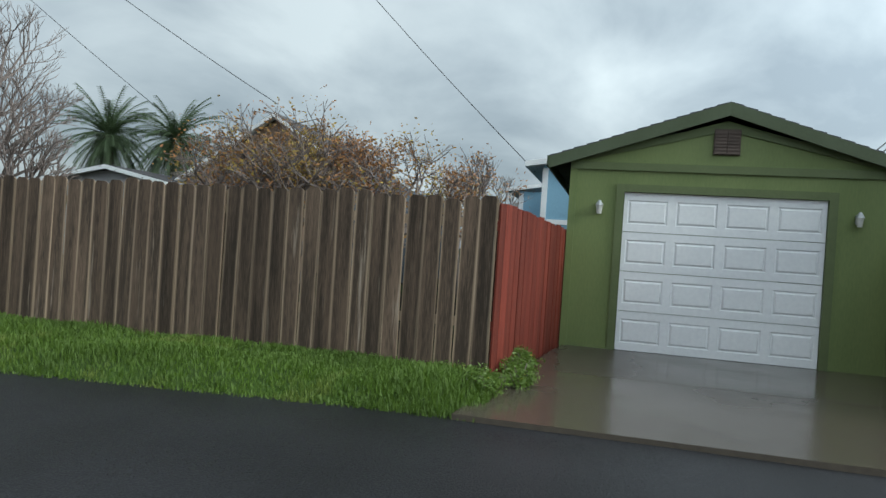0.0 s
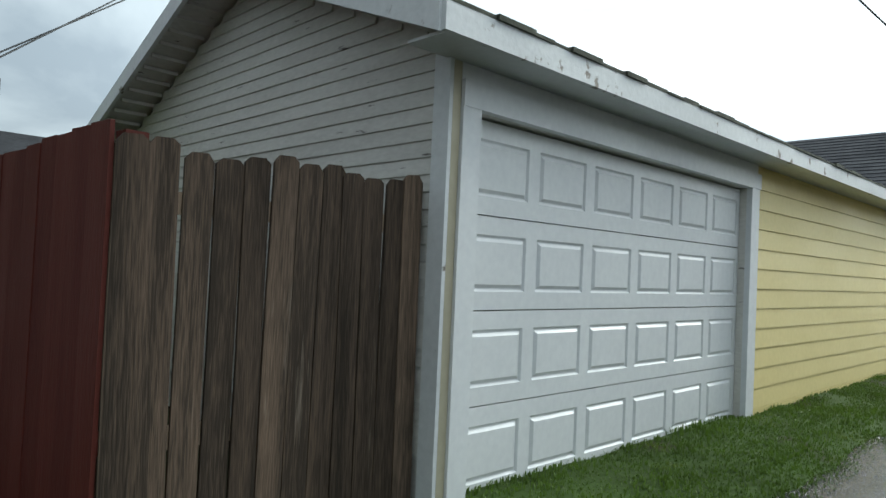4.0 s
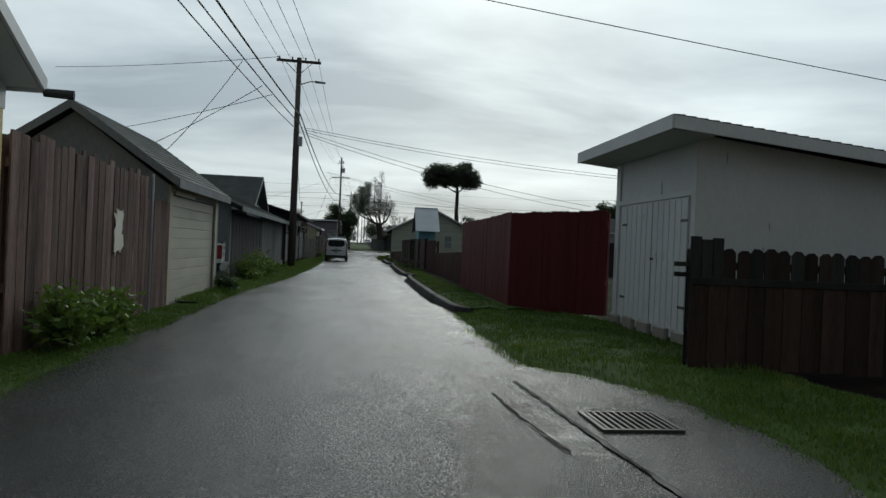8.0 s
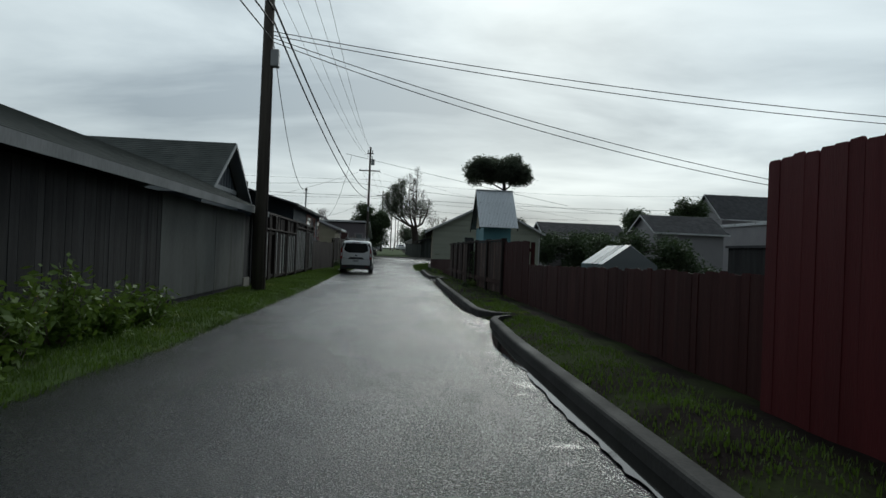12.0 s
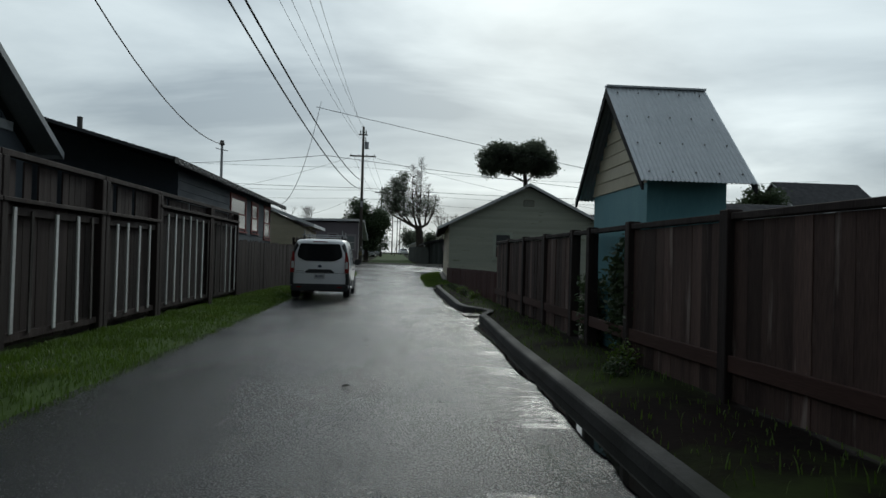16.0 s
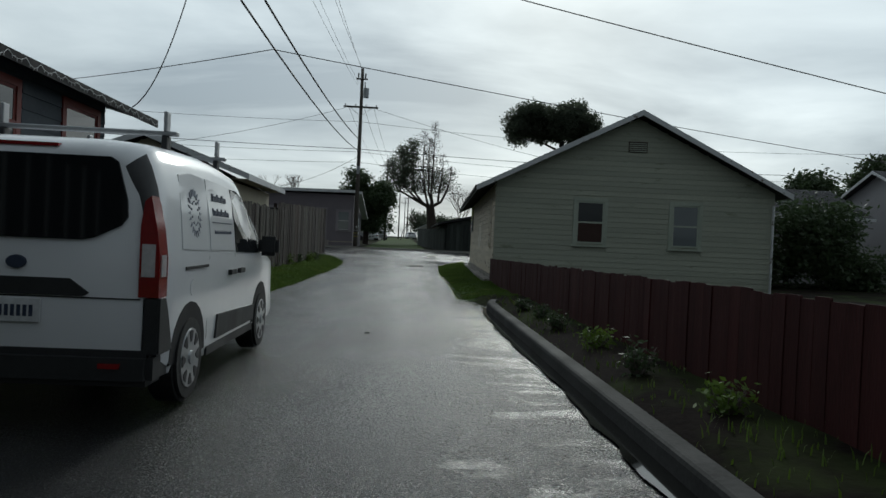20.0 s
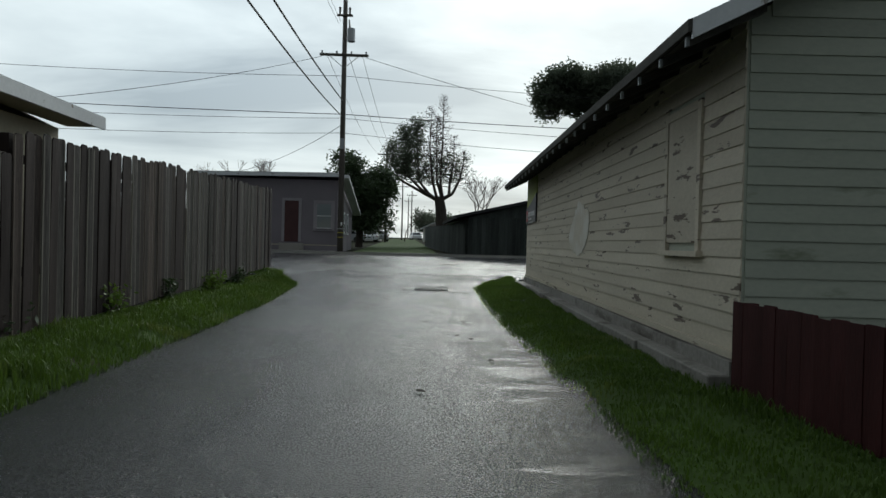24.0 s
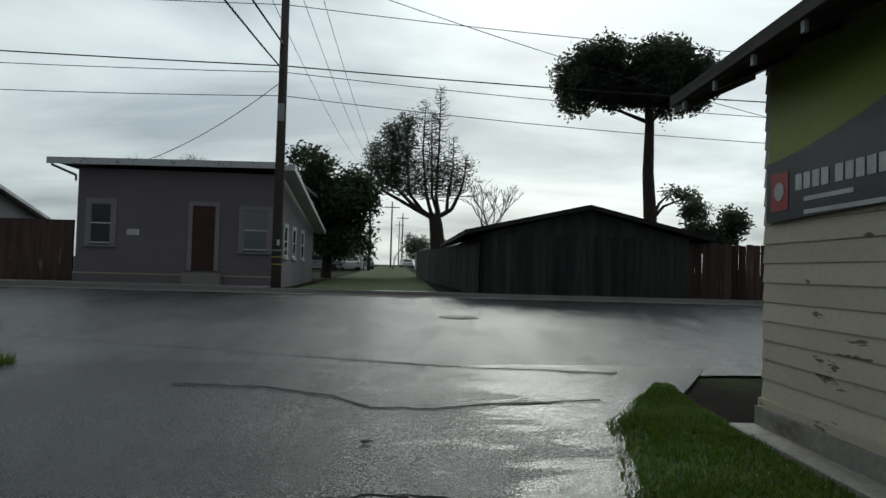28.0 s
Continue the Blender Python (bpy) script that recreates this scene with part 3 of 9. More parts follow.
def shingle_slab(parent, name, p, q, r, s, thick, material, courses=0.16, label=""):
    """A roof plane p-q (eave) to s-r (ridge) with overlapping courses; p, q, r, s in order round the plane."""
    p, q, r, s = (Vector(v) for v in (p, q, r, s))
    n = (q - p).cross(s - p).normalized()
    if n.z < 0:
        n = -n
    k = max(2, int((s - p).length / courses))
    bm = bm_new()
    prof = [(0.0, -thick)]
    for i in range(k):
        prof += [(i / k, 0.013), ((i + 1) / k, 0.0)]
    prof.append((1.0, -thick))
    left = [bm.verts.new(p.lerp(s, f) + n * h) for f, h in prof]
    right = [bm.verts.new(q.lerp(r, f) + n * h) for f, h in prof]
    m = len(prof)
    for i in range(m):
        bm.faces.new((left[i], right[i], right[(i + 1) % m], left[(i + 1) % m]))
    bm.faces.new(left); bm.faces.new(right[::-1])
    return part(name, bm, material, parent, label)


def window_unit(parent, y0, y1, z0, z1, x, out, frame_mat, pane_mats, trim=0.09, sill=True, bars=True, axis="x"):
    """A sash window in a wall: casing, two sashes with panes, sill. The wall lies across the given axis at x, facing out."""
    def b(bm, u0, u1, w0, w1, d0, d1):
        lo, hi = sorted((x + out * d0, x + out * d1))
        if axis == "x":
            box(bm, lo, hi, u0, u1, w0, w1)
        else:
            box(bm, u0, u1, lo, hi, w0, w1)
    bm = bm_new()
    b(bm, y0 - trim, y0, z0 - trim * 0.5, z1 + trim, 0.0, 0.035)
    b(bm, y1, y1 + trim, z0 - trim * 0.5, z1 + trim, 0.0, 0.035)
    b(bm, y0, y1, z1, z1 + trim, 0.0, 0.034)
    win = part("window", bm, frame_mat, parent)
    zm = (z0 + z1) / 2
    for k, (a, c) in enumerate(((z0, zm + 0.02), (zm - 0.02, z1))):
        bm = bm_new()
        d = 0.003 + 0.012 * (1 - k)
        f = 0.045
        b(bm, y0, y0 + f, a, c, d, d + 0.014)
        b(bm, y1 - f, y1, a, c, d, d + 0.014)
        b(bm, y0 + f, y1 - f, a, a + f, d, d + 0.014)
        b(bm, y0 + f, y1 - f, c - f, c, d, d + 0.014)
        part("sash", bm, frame_mat, win)
        bm = bm_new()
        b(bm, y0 + f, y1 - f, a + f, c - f, d + 0.001, d + 0.008)
        part("pane", bm, pane_mats[k % len(pane_mats)], win)
    if sill:
        bm = bm_new()
        b(bm, y0 - trim * 1.3, y1 + trim * 1.3, z0 - trim * 0.5 - 0.045, z0 - trim * 0.5, 0.0, 0.075)
        part("sill", bm, frame_mat, win)
    return win


def garage_door(name, label, at, yaw, width, height, cols, material, rows=4):
    """A sectional door lying in the local plane x = 0, facing +x, from y = 0 to width: sections with raised panels."""
    top = thing(name, label, "garage door", at, yaw)
    sh, cw = height / rows, width / cols
    for r in range(rows):
        bm = bm_new()
        z0, z1 = r * sh + 0.004, (r + 1) * sh - 0.004
        za, zb = r * sh + sh * 0.20, (r + 1) * sh - sh * 0.20
        def quad(ya, yb, wa, wb, x=0.0):
            bm.faces.new([bm.verts.new(v) for v in ((x, ya, wa), (x, yb, wa), (x, yb, wb), (x, ya, wb))])
        box(bm, -0.045, -0.018, 0, width, z0, z1)
        for ya, yb, wa, wb in ((0, width, z0, z0), (0, width, z1, z1)):      # lips of the section
            bm.faces.new([bm.verts.new(v) for v in ((0, ya, wa), (0, yb, wa), (-0.018, yb, wa), (-0.018, ya, wa))])
        quad(0, width, z0, za); quad(0, width, zb, z1)
        edge = 0.0
        for c in range(cols):
            ya, yb = c * cw + cw * 0.085, (c + 1) * cw - cw * 0.085
            quad(edge, ya, za, zb)
            edge = yb
            rings = []
            for g, x in ((0.0, 0.0), (0.012, -0.013), (0.020, -0.013), (0.040, 0.002)):
                rings.append([bm.verts.new((x, u, w)) for u, w in ((ya + g, za + g), (yb - g, za + g), (yb - g, zb - g), (ya + g, zb - g))])
            for A, B in zip(rings, rings[1:]):
                for k in range(4):
                    bm.faces.new((A[k], A[(k + 1) % 4], B[(k + 1) % 4], B[k]))
            bm.faces.new(rings[-1])
        quad(edge, width, za, zb)
        part("panel", bm, material, top)
    return top


def rebase(top, at, yaw=0.0):
    """Set a thing's base point after its parts were built in world places."""
    m = pose(*at, 0, 0, yaw)
    top.matrix_basis = m
    for ob in top.children:
        ob.matrix_parent_inverse = m.inverted()


def profile(points):
    """Piecewise-linear function through (y, value) pairs."""
    def f(y):
        if y <= points[0][0]:
            return points[0][1]
        for (a, u), (b, v) in zip(points, points[1:]):
            if y <= b:
                return u + (v - u) * (y - a) / (b - a)
        return points[-1][1]
    return f


LEFT_EDGE = profile([(-40, -1.2), (-14, -0.95), (-11, -1.35), (-6, -1.45), (-3, -1.34), (4, -1.6), (12, -1.8), (20, -1.95), (27, -1.5), (40, -1.4), (54, -1.55), (66, -1.1), (76, -1.0), (81, -1.2), (84, -2.2), (86, -4.5)])
RIGHT_EDGE = profile([(-4, 2.75), (3.5, 2.62), (5.6, 2.75), (6.9, 3.45), (7.9, 3.58), (8.7, 3.5), (9.5, 3.25), (10.1, 2.9), (10.7, 2.58), (13, 2.5), (15.2, 2.62), (16.4, 2.72), (17.5, 2.66), (20, 2.62), (28, 2.7), (30.9, 2.85), (31, 2.85), (33, 2.78), (44, 2.92), (49, 3.1), (52, 2.88), (62, 3.0), (64, 2.72), (68, 2.82), (75, 2.95), (81, 3.25), (82.8, 3.7), (84.3, 4.6), (86, 5.6)])


def strip(bm, xs, ys, zf, mi=0):
    """A sheet over stations ys; xs(y) gives the x values of a station."""
    rows = []
    for y in ys:
        rows.append([bm.verts.new((x, y, zf(x, y))) for x in xs(y)])
    for a, b in zip(rows, rows[1:]):
        for i in range(len(a) - 1):
            bm.faces.new((a[i], a[i + 1], b[i + 1], b[i])).material_index = mi


def frange(a, b, n):
    return [a + (b - a) * i / n for i in range(n + 1)]


def build_ground():
    bm = bm_new()
    ys = [-3000, -500, -60] + frange(-40, 76, 29) + frange(78, 130, 26) + [150, 180, 220, 260, 500, 3000]
    xs = [-3000, -400, -60, -20, -8, -2, 4, 10, 25, 60, 400, 3000]
    strip(bm, lambda y: xs, ys, lambda x, y: gz(y) - 0.05)
    tagged(link("ground", bm, M["soil"]), "bare earth ground with sparse weeds between the plots", "ground", kind="structure")
    # alley asphalt
    bm = bm_new()
    def xs2(y):
        return [LEFT_EDGE(y) - 0.35, LEFT_EDGE(y) + 0.2, 0.2, 1.2, 2.2, 3.0, max(3.7, RIGHT_EDGE(y) + 0.35)]
    strip(bm, xs2, frange(-4.2, 86.5, 130), lambda x, y: gz(y) - 0.012 + 0.012 * noise.noise((x * 0.7, y * 0.5, 3)))
    tagged(link("road", bm, M["asphalt"], smooth=True), "wet dark grey asphalt alley with shallow puddles", "road", kind="structure")
    bm = bm_new()
    strip(bm, lambda y: [LEFT_EDGE(y) - 0.35, 0.2, 1.2, 2.2, 3.0, 3.7], frange(-40, -4.2, 60), lambda x, y: -0.012 + 0.010 * noise.noise((x * 0.7, y * 0.5, 3)))
    tagged(link("road_mouth", bm, M["asphalt_dark"], smooth=True), "fresh black asphalt at the mouth of the alley", "road", kind="structure")
    bm = bm_new()
    prism(bm, [(2.63, 1.0), (4.1, 1.0), (4.1, 10.0), (2.9, 10.2), (2.5, 10.0), (2.36, 9.5), (2.41, 8.4), (2.46, 7.5), (2.53, 6.7), (2.58, 6.1), (2.62, 5.2), (2.61, 4.0)], "z", -0.06, 0.002)
    tagged(link("drain_apron", bm, M["apron"]), "worn grey concrete apron round the drain grate", "road", kind="structure")
    bm = bm_new()
    strip(bm, lambda y: [3.65, 6, 9, 14], frange(-15.5, -4.6, 8), lambda x, y: -0.004)
    tagged(link("road_side", bm, M["asphalt_dark"]), "fresh black asphalt side lane", "road", kind="structure")
    # cross street
    bm = bm_new()
    strip(bm, lambda y: [-90, -30] + frange(-9, 9, 60) + [30, 90], frange(85.2, 98.2, 13), lambda x, y: gz(y) + (0.004 if y > 85.3 else -0.02) + 0.01 * noise.noise((x * 0.3, y * 0.6, 1)))
    for v in bm.verts:
        if v.co.y < 85.3:
            v.co.y += 0.012 * v.co.x + 0.14 * noise.noise((v.co.x * 0.9, 3, 5))
    tagged(link("road_cross", bm, M["street"], smooth=True), "wet worn asphalt cross street", "road", kind="structure")
    bm = bm_new()
    for k in range(40):
        xa = -60 + k * 3
        box(bm, xa, xa + 2.985, 98.15, 98.45, gz(98) - 0.02, gz(98) + 0.13)
    tagged(link("pavement_edge", bm, M["gutter"]), "pale concrete kerb along the cross street", "kerb", kind="structure")
    bm = bm_new()
    strip(bm, lambda y: [-60, -20, -2.2], frange(98.45, 100.6, 3), lambda x, y: gz(98) + 0.12)
    tagged(link("pavement", bm, M["concrete"]), "narrow concrete pavement before the mauve house", "pavement", kind="structure")
    # pale gutter strip and the ragged seam where alley and street meet
    bm = bm_new()
    strip(bm, lambda y: frange(-14, 20, 34), [97.3, 98.15], lambda x, y: gz(y) + 0.014)
    tagged(link("gutter", bm, M["gutter"]), "pale wet concrete gutter of the cross street", "gutter", kind="structure")
    # drive to the green garage, in two poured slabs
    for nm, (xa, xb), (l0, l1), (r0, r1) in (("driveway_slab", (-5.78, -3.62), (-9.95, -10.2), (-5.95, -6.02)), ("driveway_apron", (-3.605, -1.32), (-10.2, -10.35), (-6.02, -6.35))):
        bm = bm_new()
        v = [(xa, l0), (xb, l1 if nm == "driveway_slab" else -10.4), (xb, r1), (xa, r0)]
        prism(bm, v, "z", -0.1, 0.03)
        tagged(link(nm, bm, M["concrete_wet"]), "smooth wet brown-grey concrete drive", "driveway", kind="structure")


build_ground()


def verge(name, label, x_of, ys, hump, seed, material):
    """A strip of rough turf: x_of(y) gives its two edges."""
    bm = bm_new()
    def zf(x, y):
        a, b = x_of(y)
        u = min(1, max(0, (x - a) / (b - a)))
        edge = min(1, 4.5 * min(u, 1 - u) + 0.02)
        return gz(y) - 0.03 + (hump(y) + 0.035 * noise.noise((x * 2.3, y * 1.7, seed))) * edge
    def xs(y):
        a, b = x_of(y)
        w = 0.10 * noise.noise((y * 1.3, seed, 0)) + 0.05 * noise.noise((y * 4.1, seed, 2))
        a, b = (a, b + w) if name.endswith("west") else (a + w, b)
        return [a + (b - a) * k / 6 for k in range(7)]
    strip(bm, xs, ys, zf)
    ob = tagged(link(name, bm, material, smooth=True), label, "grass verge", kind="structure")
    return zf


def blades(name, label, area, count, h, seed, material, x_of, ys, zf, clump=0.55):
    """Single grass blades over a strip of turf, in tufts."""
    rng = random.Random(seed)
    verts, faces = [], []
    y0, y1 = ys
    made = 0
    while made < count:
        y = rng.uniform(y0, y1)
        a, b = x_of(y)
        x = rng.uniform(min(a, b) - 0.06, max(a, b) + 0.06)
        dens = 0.5 + 0.9 * noise.noise((x * 1.6, y * 1.6, seed))
        if rng.random() > dens + 0.25:
            continue
        made += 1
        z = zf(x, y)
        hh = h * rng.uniform(0.35, 1.0) * (0.55 + clump * max(0, noise.noise((x * 0.9, y * 0.9, seed + 7))) * 1.8)
        an, ln = rng.uniform(0, math.tau), rng.uniform(0.1, 0.75) * hh
        w = rng.uniform(0.003, 0.007)
        dx, dy = math.cos(an), math.sin(an)
        k = len(verts)
        verts += [(x - dy * w, y + dx * w, z - 0.01), (x + dy * w, y - dx * w, z - 0.01), (x + dx * ln * 0.35 + dy * w * 0.8, y + dy * ln * 0.35 - dx * w * 0.8, z + hh * 0.6),
                  (x + dx * ln * 0.35 - dy * w * 0.8, y + dy * ln * 0.35 + dx * w * 0.8, z + hh * 0.6), (x + dx * ln, y + dy * ln, z + hh)]
        faces += [(k, k + 1, k + 2, k + 3), (k + 3, k + 2, k + 4)]
    me = bpy.data.meshes.new(name)
    me.from_pydata(verts, [], faces)
    me.materials.append(material)
    return tagged(new(name, me), label, "grass", kind="stuff")


def build_verges():
    wl = lambda y: (-2.9, LEFT_EDGE(y))
    low = lambda y: 0.07
    z1 = verge("verge_south_west", "lush green verge before the brown board fence", lambda y: (-3.2, LEFT_EDGE(y)), frange(-19, -10.0, 42), lambda y: 0.02 + 0.12 * smooth01((-10.0 - y) / 0.9), 1, M["turf"])
    blades("grass", "tall lush green grass along the brown fence", None, 46000, 0.11, 11, M["grass"], lambda y: (-3.0, LEFT_EDGE(y)), (-18, -10.22), z1)
    z2 = verge("verge_garage_west", "mown green verge before the garages", wl, frange(-6.6, 16.5, 110), lambda y: 0.05, 2, M["turf"])
    blades("grass", "short green grass before the garages", None, 60000, 0.055, 12, M["grass"], lambda y: (-2.6, LEFT_EDGE(y)), (-6.58, 16.5), z2)
    z3 = verge("verge_middle_west", "weedy green verge before the dark sheds", lambda y: (-3.2, LEFT_EDGE(y)), frange(16.5, 60, 150), lambda y: 0.09, 3, M["turf"])
    blades("grass", "weedy green grass under the dark fences", None, 75000, 0.12, 13, M["grass"], lambda y: (-3.0, LEFT_EDGE(y)), (16.5, 60), z3)
    z4 = verge("verge_north_west", "tall weedy verge under the grey fence", lambda y: (-2.6, LEFT_EDGE(y)), frange(60, 85.5, 90), lambda y: 0.14, 4, M["turf"])
    blades("grass", "tall weedy grass under the grey fence", None, 60000, 0.17, 14, M["grass"], lambda y: (-2.3, LEFT_EDGE(y)), (60, 85.3), z4)
    # east side
    e1 = lambda y: (RIGHT_EDGE(y), 5.6)
    z5 = verge("verge_south_east", "green verge before the cream shed and the white shed", e1, frange(-4, 17.2, 100), lambda y: 0.09, 5, M["turf"])
    blades("grass", "short green grass before the two sheds", None, 56000, 0.09, 15, M["grass"], lambda y: (RIGHT_EDGE(y), 5.3), (-3.5, 17.2), z5)
    e2 = lambda y: (RIGHT_EDGE(y) + 0.12, 4.6)
    verge("verge_kerb_east", "green verge between the kerb and the maroon fence", e2, frange(16.6, 21.0, 22), lambda y: 0.14, 6, M["turf"])
    z6 = verge("soil_strip_east", "dark soil strip with thin grass behind the kerb", e2, frange(21.0, 64.0, 150), lambda y: 0.14, 6, M["soil"])
    blades("grass", "thin grass behind the kerb", None, 12000, 0.08, 16, M["grass"], lambda y: (RIGHT_EDGE(y) + 0.16, 3.75), (16.7, 36), z6)
    blades("grass", "sparse weeds on dark soil behind the kerb", None, 2600, 0.12, 17, M["grass"], lambda y: (RIGHT_EDGE(y) + 0.16, 4.3), (36, 64), z6)
    z7 = verge("verge_north_east", "green verge beside the cream house wall", lambda y: (RIGHT_EDGE(y), 4.7), frange(63.5, 84.1, 84), lambda y: 0.08, 7, M["turf"])
    blades("grass", "short dark green grass beside the cream wall", None, 70000, 0.085, 18, M["grass"], lambda y: (RIGHT_EDGE(y), 4.6), (63.8, 84.0), z7)


build_verges()


def kerb_run(path, h=0.125, w=0.15):
    """One cast kerb along a plan path, with a rounded top edge."""
    top = thing("kerb", "grey concrete kerb stained dark, edging the alley", "kerb", (*path[0], 0), group="kerbs of the alley")
    bm = bm_new()
    sec = [(0, -0.05), (0.008, h * 0.72), (0.017, h * 0.9), (0.034, h * 0.98), (0.055, h), (w, h), (w, -0.05)]
    rows = []
    for i, p in enumerate(path):
        a = Vector(path[max(0, i - 1)]); b = Vector(path[min(len(path) - 1, i + 1)])
        d = (b - a).normalized()
        n = Vector((d.y, -d.x))
        rows.append([bm.verts.new((p[0] + n.x * s, p[1] + n.y * s, gz(p[1]) + z)) for s, z in sec])
    for a, b in zip(rows, rows[1:]):
        for k in range(len(sec) - 1):
            bm.faces.new((a[k], b[k], b[k + 1], a[k + 1]))
    bm.faces.new(rows[0]); bm.faces.new(rows[-1][::-1])
    part("kerb_body", bm, M["kerb"], top)
    rebase(top, (*path[0], 0))
    return top


kerb_run([(2.98, 16.2), (2.84, 16.28), (2.72, 16.55), (2.66, 17.2)] + [(RIGHT_EDGE(y), y) for y in frange(18, 29.5, 12)] + [(2.82, 30.6), (2.95, 31.1), (3.25, 31.45)])
kerb_run([(3.4, 31.75), (3.05, 31.9), (2.85, 32.4)] + [(RIGHT_EDGE(y), y) for y in frange(33, 48, 15)] + [(3.06, 48.6), (3.2, 49.15), (3.34, 49.5), (3.38, 49.9), (3.34, 50.25), (3.15, 50.6), (2.98, 51.0), (2.91, 51.5)] + [(RIGHT_EDGE(y), y) for y in frange(52, 61, 10)] + [(3.02, 62.0), (3.15, 62.6)])

def gutter_water(y0, y1, seed):
    """A shallow run of clear rain water along the foot of the kerb, with a ragged edge towards the lane."""
    bm = bm_new()
    def xs(y):
        e = RIGHT_EDGE(y)
        w = 0.12 + 0.16 * max(0.0, noise.noise((y * 0.35, seed, 0)) + 0.2) + 0.05 * noise.noise((y * 1.9, seed, 4)) + 0.03 * noise.noise((y * 6.1, seed, 8))
        f = smooth01((y - y0) / 1.5) * smooth01((y1 - y) / 1.5)
        return [e - max(0.02, w) * f, e - 0.04 * f, e + 0.02]
    strip(bm, xs, frange(y0, y1, int((y1 - y0) * 8)), lambda x, y: 0.004)
    tagged(link("water", bm, M["water"], smooth=True), "clear rain water standing along the kerb foot", "puddle", kind="structure")


M["water"] = glass("gutter_water", (0.012, 0.012, 0.011), 0.035)
gutter_water(17.3, 30.4, 3)
gutter_water(32.6, 48.4, 11)
gutter_water(51.6, 62.5, 19)

# ---- west side, from the junction onwards ----
board_fence("board_fence", "tall weathered dark brown board fence with clipped tops", (-2.75, -19.0), (-2.82, -10.42), 1.72, M["brown_board"], w=0.17, ear=0.04, z0=(0.0, 0.02), seed=3, hvar=0.03, rail_side=1, posts=2.4)
board_fence("board_fence", "bright red stained board fence falling towards the green garage", (-2.82, -10.40), (-5.86, -10.0), 1.72, M["red_board"], w=0.185, ear=0.004, gap=0.003, slope=-0.12, seed=5, hvar=0.01, lean=0.2, rail_side=1)
board_fence("board_fence", "dark maroon stained board fence beside the drive", (-5.86, -6.02), (-2.70, -5.82), 1.66, M["maroon_stain"], w=0.185, ear=0.003, gap=0.0005, slope=0.10, seed=6, hvar=0.006, lean=0.1, rail_side=1)
board_fence("board_fence", "short weathered brown board fence with a broken board", (-2.70, -5.80), (-2.66, -4.28), 1.70, M["brown_board"], w=0.122, gap=0.003, ear=0.03, seed=8, hvar=0.03, rail_side=1, posts=1.4)


def gable_roof_along_y(top, x_ridge, z_ridge, half, z_eave, y0, y1, fascia_mat, roof_mat, soffit_mat, t=0.05, eave=0.16, eave_mat=None, wide_west=0.0):
    """Two roof planes with ridge along y, fascia boards at eaves and rakes; wide_west lengthens the western plane at its own slope."""
    slope, low = (z_ridge - z_eave) / half, z_eave
    for sgn, xe in ((1, x_ridge + half), (-1, x_ridge - half - wide_west)):
        z_eave = low - (slope * wide_west if sgn < 0 else 0.0)
        shingle_slab(top, "roof", (xe, y0, z_eave), (xe, y1, z_eave), (x_ridge, y1, z_ridge), (x_ridge, y0, z_ridge), t, roof_mat)
        bm = bm_new()
        box(bm, min(xe, xe + sgn * 0.03), max(xe, xe + sgn * 0.03), y0 - 0.02, y1 + 0.02, z_eave - eave, z_eave + 0.0)
        part("fascia", bm, eave_mat or fascia_mat, top)
        for ya, yb in ((y0 - 0.035, y0 - 0.003), (y1 + 0.003, y1 + 0.035)):
            bm = bm_new()
            prism(bm, [(xe, z_eave - 0.14), (xe, z_eave + 0.005), (x_ridge, z_ridge + 0.005), (x_ridge, z_ridge - 0.15)], "y", ya, yb)
            part("rake_board", bm, fascia_mat, top)


def gable_roof_along_x(top, y_ridge, z_ridge, half, z_eave, x0, x1, fascia_mat, roof_mat, rake=0.15):
    for sgn, ye in ((1, y_ridge + half), (-1, y_ridge - half)):
        shingle_slab(top, "roof", (x0, ye, z_eave), (x1, ye, z_eave), (x1, y_ridge, z_ridge), (x0, y_ridge, z_ridge), 0.05, roof_mat)
        bm = bm_new()
        box(bm, x0 - 0.02, x1 + 0.02, min(ye, ye + sgn * 0.03), max(ye, ye + sgn * 0.03), z_eave - 0.14, z_eave)
        part("fascia", bm, fascia_mat, top)
        for xa, xb in ((x0 - 0.035, x0 - 0.003), (x1 + 0.003, x1 + 0.035)):
            bm = bm_new()
            prism(bm, [(ye, z_eave - rake), (ye, z_eave - 0.015), (y_ridge, z_ridge - 0.015), (y_ridge, z_ridge - rake - 0.01)], "x", xa, xb)
            part("rake_board", bm, fascia_mat, top)
        bm = bm_new()
        prism(bm, [(ye, z_eave - 0.075), (ye, z_eave - 0.062), (y_ridge, z_ridge - 0.062), (y_ridge, z_ridge - 0.075)], "x", x1 - 0.45, x1 - 0.004)
        part("soffit_board", bm, fascia_mat, top)


